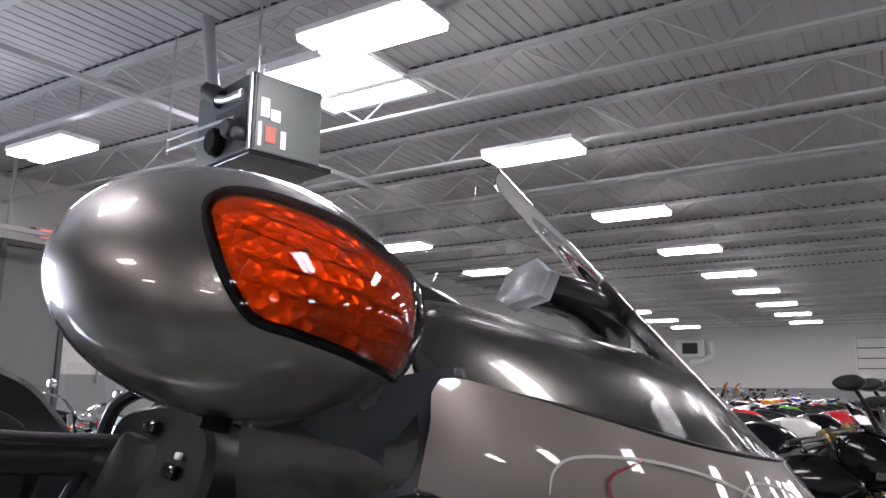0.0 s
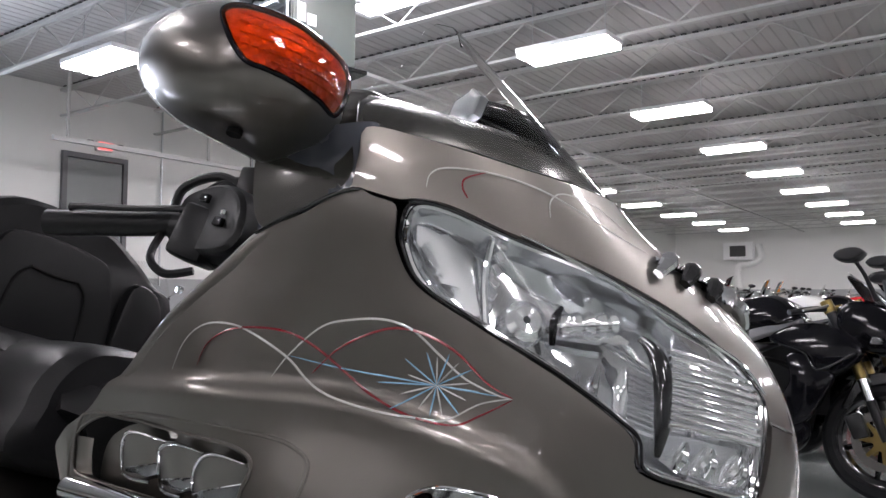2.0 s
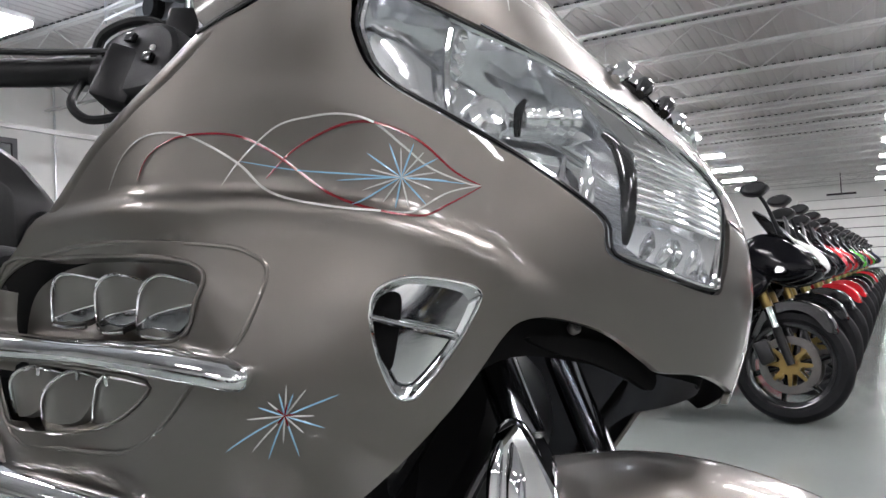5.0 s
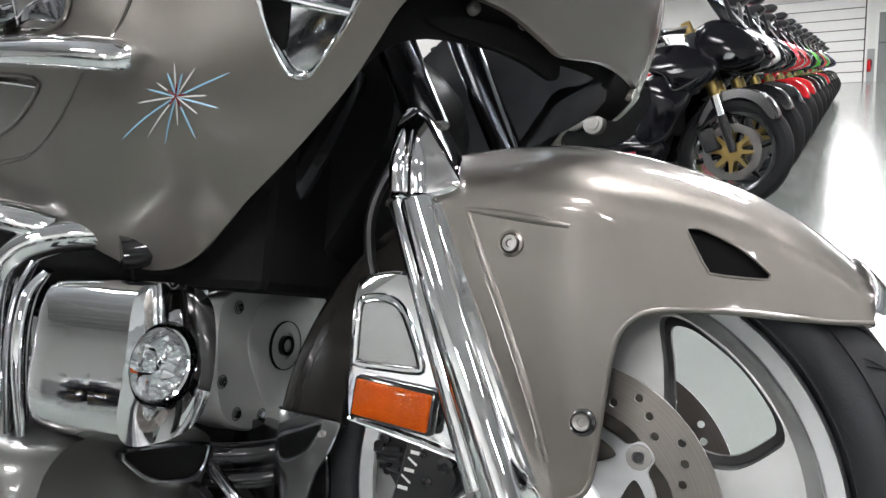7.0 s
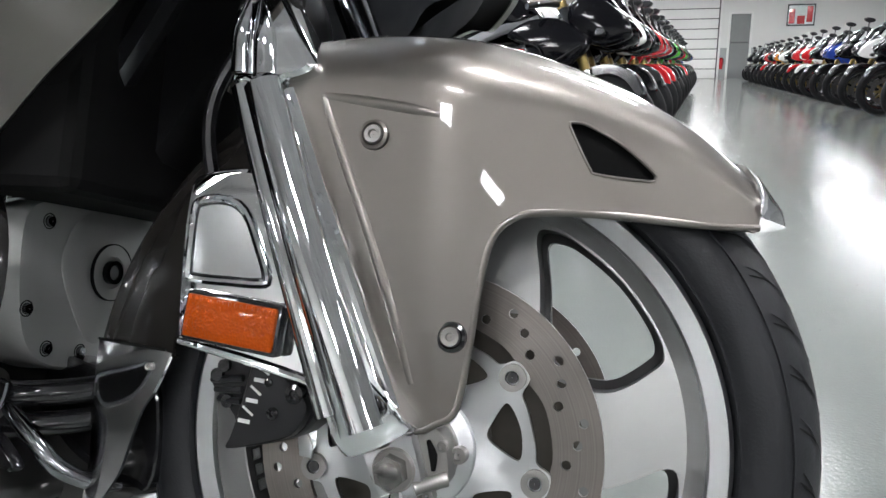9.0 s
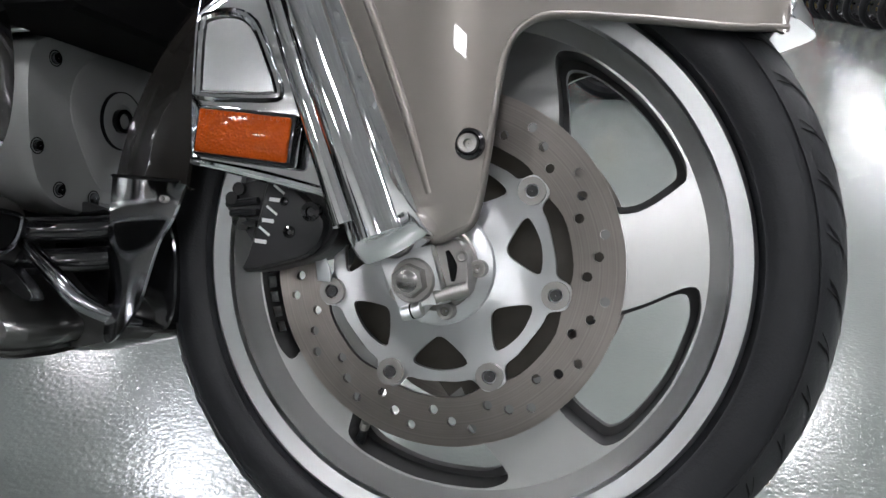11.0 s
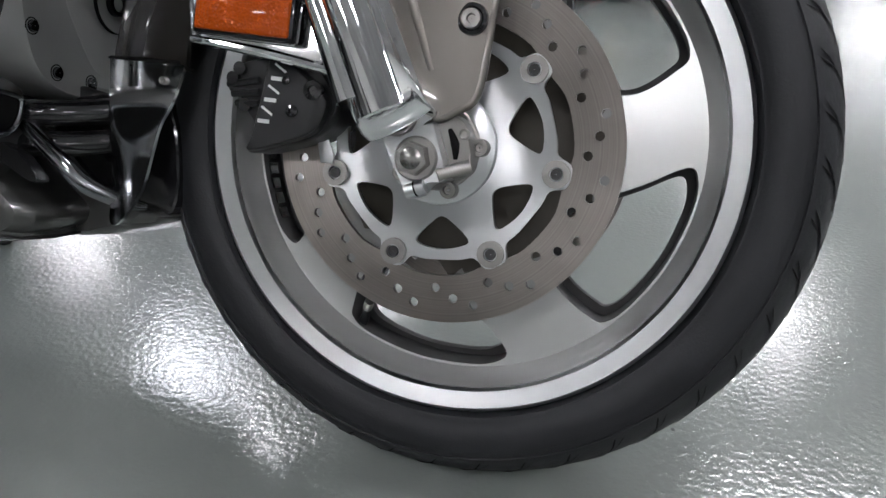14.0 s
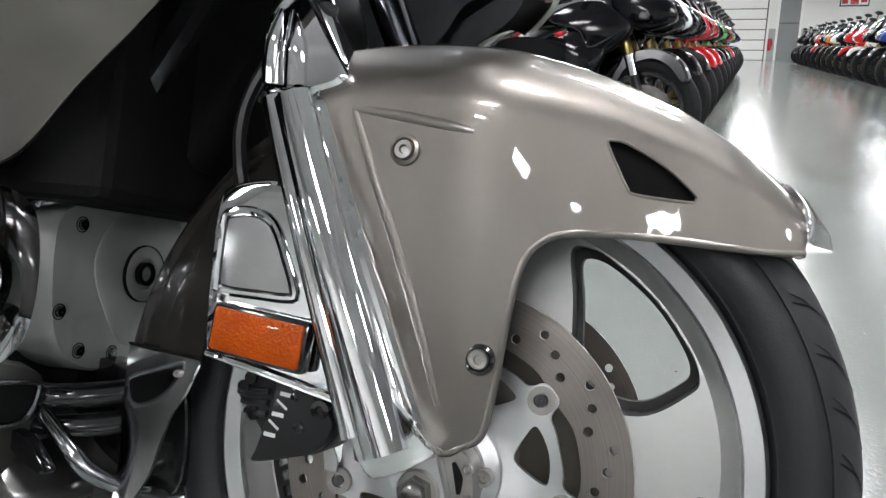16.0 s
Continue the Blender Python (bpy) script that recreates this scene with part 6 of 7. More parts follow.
low = part("lower_cowl", pillow([(-0.98, 0.205), (-0.98, 0.30), (-0.60, 0.335), (-0.45, 0.325), (-0.400, 0.300), (-0.360, 0.265), (-0.320, 0.246), (-0.280, 0.238), (-0.272, 0.230), (-0.310, 0.216), (-0.42, 0.204)], -0.080, 0.080, 0.90), LOWCOWL, bike, "dark grey lower engine cowl")
part("cowl_belly", pillow([(-0.98, 0.202), (-0.98, 0.29), (-0.60, 0.325), (-0.45, 0.312), (-0.395, 0.285), (-0.365, 0.255), (-0.345, 0.235), (-0.360, 0.216), (-0.42, 0.206)], -0.165, -0.06, 0.80), COWLGREY, low)
part("cowl_cheek", turned_pillow([(-0.335, 0.240), (-0.345, 0.320), (-0.310, 0.362), (-0.220, 0.366), (-0.135, 0.354), (-0.114, 0.330), (-0.128, 0.275), (-0.200, 0.232)], -0.640, -0.378, 0.90), COWLGREY, low, "dark grey cowl side with an air scoop")
scoop = [(-0.246, 0.3430), (-0.150, 0.3380), (-0.136, 0.3280), (-0.152, 0.3040), (-0.205, 0.3080), (-0.238, 0.3260)]
# The scoop is not hollow: a black plug stands in for its shade.
part("cowl_mouth_hole", turned_pillow(scoop, -0.430, -0.3735, 0.97), MATTEBLACK, low, "black plug for the shade in the air scoop opening")
part("scoop_rim", tube([(-0.3725, y, z) for y, z in scoop], 0.0028, 8, 4, True), STANCHION, low)
part("cowl_wall", pillow([(-0.400, 0.215), (-0.400, 0.345), (-0.330, 0.345), (-0.275, 0.340), (-0.265, 0.250), (-0.300, 0.225)], -0.060, -0.030, 0.96), GLOSSBLACK, low, "black inner wall of the cowl")
for z0, z1, r in ((0.3230, 0.3330, 0.0120), (0.2950, 0.3040, 0.0115)):
    part("exhaust_pipe", tube([(-0.392, -0.118, z0 - 0.004), (-0.370, -0.122, z0), (-0.340, -0.100, z0 + 0.003), (-0.305, -0.062, z1)], [r * 1.3, r, r, r], 14, 5), GLOSSBLACK, low)
part("cowl_strake", tube([(-0.386, -0.125, 0.322), (-0.3705, -0.130, 0.3107), (-0.3356, -0.130, 0.2826), (-0.3180, -0.122, 0.2630), (-0.2950, -0.100, 0.2480), (-0.285, -0.080, 0.2430)], [0.004, 0.007, 0.0075, 0.008, 0.007, 0.004], 12, 6, flat=0.7), STANCHION, low, "dark chrome strake")
part("cowl_slot", pillow([(-0.395, 0.290), (-0.385, 0.297), (-0.362, 0.290), (-0.338, 0.268), (-0.345, 0.263), (-0.372, 0.276)], -0.1535, -0.140, 0.93), GLOSSBLACK, low)

# chrome guard bar and cylinder head
for x, z, r in ((-0.5765, 0.486, 0.013), (-0.560, 0.4205, 0.008)):
    part("head_bolt_hole", moved(lathe([(0.0005, 0.003), (r * 0.8, 0.003), (r, -0.002), (r * 1.15, -0.002), (r * 1.2, 0.010)], 20, closed_profile=False), Matrix.Translation((x - 0.01, -0.302, z))), GLOSSBLACK, bike)
part("guard_bar", tube([(-0.500, -0.285, 0.20), (-0.503, -0.290, 0.34), (-0.522, -0.288, 0.470), (-0.506, -0.285, 0.520), (-0.455, -0.270, 0.543), (-0.40, -0.23, 0.55)], 0.0165, 16, 8), CHROME, bike, "chrome engine guard bar")
head = part("cylinder_head", pillow([(-0.86, 0.36), (-0.86, 0.50), (-0.80, 0.53), (-0.60, 0.52), (-0.555, 0.49), (-0.55, 0.38), (-0.60, 0.35)], -0.30, -0.05, 0.85), CHROME, bike, "chrome cylinder head cover")
for k in range(3):
    part("head_fin", box(-0.84, -0.57, -0.304, -0.296, 0.40 + 0.035 * k, 0.408 + 0.035 * k, 0.002), DARKPANEL, head, smooth=False)
part("chrome_rail", tube([(-0.98, -0.30, 0.595), (-0.70, -0.305, 0.578), (-0.52, -0.29, 0.560), (-0.47, -0.27, 0.552)], 0.020, 14, 6, flat=0.7), CHROME, bike, "chrome trim rail under the fairing")
part("side_stand", tube([(-0.80, 0.16, 0.24), (-0.86, 0.30, 0.13), (-0.90, 0.385, 0.125)], 0.013, 8, 3), BLACK, bike, "black side stand")

# ==== other motorcycles in the showroom
GOLD = material("gold_fork", (0.22, 0.16, 0.06), rough=0.32, metal=1.0, vary=0.08)
ENGINE = material("bare_engine_case", (0.34, 0.325, 0.30), rough=0.4, metal=0.8, vary=0.15, scale=30)
SPORTTYRE = material("sport_tyre_rubber", (0.014, 0.014, 0.015), rough=0.6, vary=0.3, scale=22, spec=0.10)
SMOKE = clear("smoked_screen", (0.25, 0.25, 0.26), 0.02, 1.5)
COLORS = {
    "black": material("black_bike_paint", (0.004, 0.004, 0.0055), rough=0.09, vary=0.2, spec=0.32),
    "red": material("red_bike_paint", (0.50, 0.015, 0.02), rough=0.2, coat=1.0, vary=0.1),
    "white": material("white_bike_paint", (0.75, 0.74, 0.72), rough=0.2, coat=1.0, vary=0.05),
    "green": material("green_bike_paint", (0.09, 0.42, 0.04), rough=0.2, coat=1.0, vary=0.1),
    "blue": material("blue_bike_paint", (0.02, 0.05, 0.28), rough=0.2, coat=1.0, vary=0.1),
    "orange": material("orange_bike_paint", (0.75, 0.25, 0.02), rough=0.2, coat=1.0, vary=0.1),
    "silver": material("silver_bike_paint", (0.45, 0.46, 0.47), rough=0.25, metal=0.7, coat=1.0, vary=0.06),
}
SPORTDISC = material("worn_disc_steel", (0.13, 0.125, 0.12), rough=0.35, metal=1.0, vary=0.2, scale=40)
STRIPERED = material("red_side_stripe", (0.35, 0.015, 0.03), rough=0.4, vary=0.1)


def small_wheel(top, x, width, name):
    hub = Matrix.Translation((x, 0, 0.30))
    tyre = part(name, moved(lathe([(0.215, -width * 0.72), (0.24, -width), (0.27, -width * 0.95), (0.292, -width * 0.6), (0.30, 0), (0.292, width * 0.6), (0.27, width * 0.95), (0.24, width), (0.215, width * 0.72)], 44), hub), SPORTTYRE, top, "black sport tyre")
    part("rim", moved(lathe([(0.195, -width * 0.7), (0.205, -width * 0.82), (0.222, -width * 0.85), (0.222, width * 0.85), (0.205, width * 0.82), (0.195, width * 0.7)], 40), hub), GLOSSBLACK, tyre)
    part("wheel_hub", moved(lathe([(0.012, -0.06), (0.038, -0.055), (0.042, 0.0), (0.038, 0.055), (0.012, 0.06)], 20), hub), ENGINE, tyre)
    for k in range(6):
        a = 60 * k + 10
        p, q = polar(0.035, a - 8), polar(0.202, a + 6)
        part("spoke", moved(tube([(p[0], 0, p[1]), (q[0], 0, q[1])], [0.016, 0.010], 8, 2, flat=1.6), hub), GLOSSBLACK, tyre)
    for s in (-1, 1):
        d = part("brake_disc", moved(lathe([(0.108, s * 0.060), (0.150, s * 0.060), (0.150, s * 0.064), (0.108, s * 0.064)], 36), hub), SPORTDISC, tyre, "worn steel brake disc")
        star_line = []
        for k in range(8):
            star_line += [polar(0.112, 45 * k - 4), polar(0.112, 45 * k + 4), polar(0.055, 45 * k + 14), polar(0.055, 45 * k + 31)]
        part("disc_carrier", moved(extruded(star_line, s * 0.060, s * 0.066), hub), GOLD, d, "gold disc carrier", smooth=False)
    return tyre


def sport_bike(body, accent, label):
    top = new("sport_motorcycle")
    c, a = COLORS[body], COLORS[accent]
    small_wheel(top, 0.0, 0.060, "front_wheel")
    small_wheel(top, -1.40, 0.092, "rear_wheel")
    for s in (-1, 1):
        part("fork_leg", tube([(0.012, s * 0.085, 0.30), (-0.03, s * 0.095, 0.42), (-0.085, s * 0.10, 0.58)], [0.020, 0.024, 0.022], 12, 3), BLACK, top)
        part("fork_slider", tube([(-0.055, s * 0.102, 0.49), (-0.092, s * 0.104, 0.600)], 0.0245, 12, 1), CHROME, top, "bright fork slider")
        part("fork_tube", tube([(-0.090, s * 0.104, 0.595), (-0.125, s * 0.105, 0.69)], 0.029, 12, 1), GOLD, top, "gold fork tube")
        part("fork_top", tube([(-0.125, s * 0.105, 0.69), (-0.26, s * 0.105, 0.98)], 0.026, 12, 1), BLACK, top)
        part("fork_cap", tube([(-0.235, s * 0.106, 0.925), (-0.262, s * 0.106, 0.985)], 0.030, 12, 1), GOLD, top, "gold fork cap")
        part("caliper", moved(box(-0.040, 0.040, -0.028, 0.028, -0.062, 0.062, 0.014), pose(-0.118, s * 0.078, 0.36, 0, -22, 0)), BLACK, top)
        # layered fairing: nose cheek, side panel with a swept cut-out, and belly pan
        part("nose_cheek", pillow([(0.150, 0.775), (0.120, 0.860), (0.030, 0.935), (-0.080, 0.985), (-0.170, 0.960), (-0.200, 0.860), (-0.130, 0.760), (-0.020, 0.720), (0.080, 0.735)], s * 0.060, s * 0.165, 0.78, 3), a if body != accent else c, top, accent + " nose cheek")
        part("upper_fairing", pillow([(-0.060, 0.715), (-0.130, 0.790), (-0.240, 0.860), (-0.400, 0.850), (-0.520, 0.780), (-0.460, 0.740), (-0.330, 0.705), (-0.270, 0.610), (-0.180, 0.600)], s * 0.130, s * 0.215, 0.86, 3), c, top, body + " upper side fairing")
        part("mid_fairing", pillow([(-0.190, 0.600), (-0.270, 0.625), (-0.330, 0.700), (-0.420, 0.690), (-0.400, 0.560), (-0.480, 0.400), (-0.420, 0.330), (-0.320, 0.360), (-0.250, 0.470)], s * 0.165, s * 0.228, 0.90, 3), c, top)
        part("fairing_edge", tube([(-0.100, s * 0.214, 0.715), (-0.270, s * 0.225, 0.620), (-0.335, s * 0.228, 0.705), (-0.460, s * 0.222, 0.745)], 0.006, 8, 5), GLOSSBLACK, top)
        part("belly_pan", pillow([(-0.330, 0.360), (-0.470, 0.400), (-0.620, 0.330), (-0.900, 0.340), (-1.000, 0.260), (-0.920, 0.180), (-0.600, 0.150), (-0.400, 0.190), (-0.320, 0.270)], s * 0.110, s * 0.215, 0.88, 3), c, top, body + " belly pan")
        part("side_stripe", pillow([(-0.470, 0.262), (-0.800, 0.246), (-0.800, 0.276), (-0.470, 0.300)], s * 0.205, s * 0.2175, 0.95, 1), STRIPERED if body == "black" else a, top)
        part("frame_spar", tube([(-0.360, s * 0.13, 0.87), (-0.600, s * 0.185, 0.790), (-0.860, s * 0.180, 0.655), (-0.960, s * 0.15, 0.42)], [0.030, 0.046, 0.046, 0.040], 10, 4, flat=0.5), DARKPANEL, top, "dark grey frame spar")
        for x, z, r in ((-0.850, 0.520, 0.098), (-0.720, 0.460, 0.064)):
            part("engine_case", moved(lathe([(0.004, -0.034), (r * 0.55, -0.034), (r * 0.62, -0.026), (r * 0.90, -0.022), (r, -0.010), (r, 0.05), (0.004, 0.05)], 28), pose(x, s * 0.205, z, 0, 0, 0 if s < 0 else 180)), ENGINE, top, "bare metal engine case")
        part("footpeg", tube([(-1.02, s * 0.16, 0.40), (-1.03, s * 0.26, 0.41)], 0.013, 8, 1), STEEL, top)
        part("heel_plate", pillow([(-0.96, 0.36), (-1.00, 0.50), (-1.08, 0.48), (-1.10, 0.40), (-1.04, 0.33)], s * 0.165, s * 0.180, 0.92, 3), STEEL, top)
        part("mirror", pillow([(-0.13, 1.205), (-0.06, 1.215), (-0.02, 1.190), (-0.06, 1.150), (-0.13, 1.150), (-0.16, 1.175)], s * 0.30, s * 0.40, 0.72), BLACK, top)
        part("mirror_stalk", tube([(-0.02, s * 0.13, 0.99), (-0.05, s * 0.24, 1.10), (-0.08, s * 0.32, 1.165)], [0.014, 0.010, 0.010], 8, 4), BLACK, top)
        part("handlebar", tube([(-0.255, s * 0.11, 0.945), (-0.30, s * 0.24, 0.925), (-0.37, s * 0.34, 0.895)], 0.016, 10, 3), BLACK, top)
        part("brake_lever", tube([(-0.235, s * 0.17, 0.955), (-0.235, s * 0.26, 0.935), (-0.300, s * 0.36, 0.905)], 0.007, 6, 4), STEEL, top)
        part("turn_signal", pillow([(-0.02, 0.80), (0.02, 0.79), (0.02, 0.76), (-0.03, 0.76)], s * 0.17, s * 0.235, 0.75, 3), GLOSSBLACK, top)
    part("front_fender", pillow([(0.235, 0.475), (0.170, 0.590), (0.030, 0.640), (-0.110, 0.610), (-0.160, 0.540), (-0.200, 0.440), (-0.170, 0.440), (-0.110, 0.540), (0.020, 0.590), (0.130, 0.550), (0.205, 0.465)], -0.078, 0.078, 0.90), c if body in ("red", "white") else GLOSSBLACK, top)
    nose = part("nose_fairing", pillow([(0.165, 0.770), (0.140, 0.860), (0.050, 0.935), (-0.080, 0.995), (-0.220, 0.960), (-0.190, 0.800), (0.0, 0.720), (0.100, 0.725)], -0.085, 0.085, 0.70), c, top, body + " nose fairing")
    for s in (-1, 1):
        part("headlight", pillow([(0.168, 0.800), (0.140, 0.850), (0.060, 0.875), (0.080, 0.810)], s * 0.020, s * 0.120, 0.80, 3), SMOKE, nose)
    part("windscreen", pillow([(0.045, 0.945), (-0.050, 1.050), (-0.145, 1.120), (-0.165, 1.110), (-0.100, 1.010), (-0.060, 0.975)], -0.120, 0.120, 0.75), SMOKE, top, "smoked windscreen")
    # Chrome tube drawn for the highlight along the windscreen's edge.
    part("screen_edge", tube([(0.055, -0.135, 0.925), (-0.045, -0.125, 1.045), (-0.150, -0.075, 1.125), (-0.160, 0.0, 1.135), (-0.150, 0.075, 1.125), (-0.045, 0.125, 1.045), (0.055, 0.135, 0.925)], 0.005, 8, 5), CHROME, top)
    part("fuel_tank", pillow([(-0.380, 0.830), (-0.420, 0.970), (-0.540, 1.020), (-0.720, 0.980), (-0.850, 0.860), (-0.840, 0.790), (-0.600, 0.760)], -0.175, 0.175, 0.58), a, top, accent + " fuel tank")
    part("tank_cap", tube([(-0.52, 0, 1.005), (-0.525, 0, 1.024)], 0.04, 16, 1), STEEL, top)
    part("seat", pillow([(-0.820, 0.790), (-0.880, 0.845), (-1.100, 0.850), (-1.160, 0.950), (-1.420, 0.995), (-1.450, 0.950), (-1.180, 0.810)], -0.13, 0.13, 0.75), LEATHER, top)
    part("tail", pillow([(-1.050, 0.770), (-1.150, 0.900), (-1.620, 1.000), (-1.660, 0.950), (-1.400, 0.830), (-1.200, 0.710)], -0.12, 0.12, 0.7), c, top)
    part("engine", pillow([(-0.400, 0.640), (-0.800, 0.680), (-0.940, 0.420), (-0.880, 0.240), (-0.440, 0.240), (-0.360, 0.420)], -0.175, 0.175, 0.9), MATTEBLACK, top)
    part("radiator", box(-0.345, -0.300, -0.150, 0.150, 0.400, 0.660, 0.008, 1), MATTEBLACK, top, smooth=False)
    part("swingarm", pillow([(-0.920, 0.420), (-1.440, 0.340), (-1.460, 0.270), (-0.940, 0.320)], -0.13, 0.13, 0.9), ENGINE, top)
    part("exhaust", tube([(-0.50, -0.12, 0.22), (-0.90, -0.16, 0.22), (-1.15, -0.19, 0.42), (-1.45, -0.20, 0.58)], [0.03, 0.03, 0.055, 0.055], 12, 4), STEEL, top)
    part("side_stand", tube([(-0.80, 0.12, 0.26), (-0.86, 0.22, 0.06), (-0.88, 0.26, 0.03)], 0.012, 6, 2), BLACK, top)
    return tagged(top, label, "motorcycle", "parked motorcycles")


def cruiser(body, label):
    top = new("cruiser_motorcycle")
    c = COLORS[body]
    small_wheel(top, 0.0, 0.05, "front_wheel")
    small_wheel(top, -1.60, 0.08, "rear_wheel")
    for s in (-1, 1):
        part("fork_leg", tube([(0.0, s * 0.09, 0.30), (-0.14, s * 0.10, 0.62), (-0.26, s * 0.10, 0.90)], 0.026, 10, 2), CHROME, top, "chrome fork leg")
        part("handlebar", tube([(-0.27, s * 0.05, 0.92), (-0.28, s * 0.22, 1.04), (-0.48, s * 0.40, 1.05)], 0.013, 8, 4), CHROME, top)
        part("grip", tube([(-0.42, s * 0.37, 1.05), (-0.53, s * 0.43, 1.045)], 0.018, 8, 1), BLACK, top)
        part("mirror", pillow([(-0.24, 1.18), (-0.20, 1.16), (-0.20, 1.12), (-0.24, 1.10), (-0.28, 1.12), (-0.28, 1.16)], s * 0.33, s * 0.37, 0.8), CHROME, top)
        part("mirror_stalk", tube([(-0.34, s * 0.30, 1.05), (-0.26, s * 0.34, 1.12)], 0.006, 6, 1), CHROME, top)
        part("cylinder", tube([(-0.72, s * 0.05, 0.42), (-0.74, s * 0.22, 0.52)], 0.085, 12, 2), CHROME, top, "chrome cylinder")
        part("exhaust", tube([(-0.55, s * 0.18, 0.30), (-1.0, s * 0.22, 0.24), (-1.7, s * 0.22, 0.26)], [0.03, 0.035, 0.05], 12, 3), CHROME, top, "chrome exhaust")
        part("turn_signal", pillow([(-0.13, 0.80), (-0.10, 0.78), (-0.13, 0.75), (-0.16, 0.78)], s * 0.16, s * 0.22, 0.8), AMBERSOLID, top)
    part("headlight", moved(lathe([(0.005, -0.10), (0.06, -0.095), (0.085, -0.05), (0.09, 0.04), (0.075, 0.05)], 28, closed_profile=False), pose(-0.13, 0, 0.84, 0, 0, 90)), CHROME, top, "chrome headlight")
    part("front_fender", pillow([(0.30, 0.38), (0.22, 0.56), (0.04, 0.64), (-0.18, 0.60), (-0.30, 0.44), (-0.26, 0.42), (-0.10, 0.55), (0.08, 0.57), (0.24, 0.40)], -0.075, 0.075, 0.95), c, top)
    part("fuel_tank", pillow([(-0.36, 0.80), (-0.42, 0.92), (-0.60, 0.94), (-0.90, 0.80), (-0.90, 0.72), (-0.50, 0.72)], -0.15, 0.15, 0.6), c, top, body + " fuel tank")
    part("seat", pillow([(-0.88, 0.70), (-0.95, 0.76), (-1.15, 0.72), (-1.30, 0.82), (-1.60, 0.84), (-1.62, 0.76), (-1.20, 0.64)], -0.16, 0.16, 0.75), LEATHER, top)
    part("rear_fender", pillow([(-1.20, 0.60), (-1.45, 0.72), (-1.80, 0.68), (-1.96, 0.46), (-1.90, 0.45), (-1.70, 0.60), (-1.40, 0.60)], -0.10, 0.10, 0.9), c, top)
    part("engine", pillow([(-0.50, 0.62), (-0.95, 0.62), (-1.0, 0.30), (-0.52, 0.26)], -0.14, 0.14, 0.9), ENGINE, top)
    part("frame", tube([(-0.26, 0, 0.82), (-0.46, 0, 0.30), (-1.0, 0, 0.26), (-1.60, 0, 0.30)], 0.025, 8, 4), BLACK, top)
    part("windshield", pillow([(-0.16, 0.98), (-0.30, 1.32), (-0.33, 1.32), (-0.20, 0.96)], -0.20, 0.20, 0.85), SHIELD, top)
    return tagged(top, label, "motorcycle", "parked motorcycles")


PROTOS = [
    sport_bike("black", "black", "black sport motorcycle with gold forks in a row"),
    sport_bike("black", "white", "black and white sport motorcycle in a row"),
    sport_bike("red", "red", "red sport motorcycle in a row"),
    sport_bike("white", "red", "white and red sport motorcycle in a row"),
    sport_bike("green", "green", "green sport motorcycle in a row"),
    sport_bike("blue", "blue", "blue sport motorcycle in a row"),
    sport_bike("silver", "orange", "silver and orange sport motorcycle in a row"),
    cruiser("black", "black and chrome cruiser motorcycle"),
    cruiser("red", "red and chrome cruiser motorcycle"),
    cruiser("silver", "silver and chrome cruiser motorcycle"),
]
used = set()


def park(kind, x, y, yaw, lean=8.0):
    m = Matrix.Translation((x, y, FLOOR_Z)) @ pose(0, 0, 0, 0, 0, yaw) @ pose(0, 0, 0, -lean, 0, 0)
    if kind in used:
        copy_thing(PROTOS[kind], m)
    else:
        used.add(kind)
        PROTOS[kind].matrix_basis = m


rng = random.Random(11)
# the row beside the touring bike, noses to the aisle
for k, kind in enumerate((0, 1, 0, 2, 2, 0, 4, 0, 2, 4, 1, 0, 5)):
    y = 3.72 + 0.90 * k + 0.03 * k * k
    park(kind, -0.13 + 0.054 * (y - 3.72), y, rng.uniform(-9, -4))
# the row across from it, behind the camera, as the chrome mirrors it
for k, kind in enumerate((0, 7, 0, 9, 0, 1, 7, 0, 9, 0)):
    park(kind, -4.6 + 0.95 * k, -4.0 + rng.uniform(-0.1, 0.1), 90 + rng.uniform(-6, 6))
# across the aisle, noses to the aisle
for k in range(19):
    kind = (0, 2, 0, 1, 0, 5, 0, 3, 2, 0, 1, 6, 0, 2, 0, 7, 0, 7, 0)[k]
    park(kind, 2.75 + 0.035 * k, 7.6 + 1.28 * k, 180 + rng.uniform(-6, 6))
# second row behind
for k in range(15):
    park((0, 2, 3, 0, 8, 0, 7, 7, 6, 3, 0, 9, 5, 0, 7)[k], -3.3 + rng.uniform(-0.1, 0.1), 7.0 + 1.5 * k, 180 + rng.uniform(-8, 8))
for k in range(8):
    park((8, 7, 9, 8, 7, 9, 8, 7)[k], -6.0 - 0.1 * (k % 2), 2.6 + 1.1 * k, rng.uniform(-12, 6))
for k in range(10):
    park((7, 9, 2, 7, 6, 9, 8, 0, 7, 9)[k], -6.3, 13.0 + 1.9 * k, rng.uniform(-8, 8))

# ==== hall fittings
def hall_thing(name, label, category, kind="", group=""):
    ob = new(name)
    ob.matrix_basis = HALL
    return tagged(ob, label, category, group, kind)


shutter = hall_thing("roll_up_door", "white slatted roll-up shop door in the far wall", "door", "structure")
for k in range(8):
    part("slat", box(-2.15, 1.80, Y1 - 0.06, Y1 - 0.006, FLOOR_Z + 0.02 + 0.43 * k, FLOOR_Z + 0.43 * k + 0.415, 0.01, 1), SLAT, shutter, smooth=False)
part("shutter_backing", box(-2.2, 1.85, Y1 - 0.03, Y1 - 0.005, FLOOR_Z + 0.01, 3.44), GAP, shutter, smooth=False)
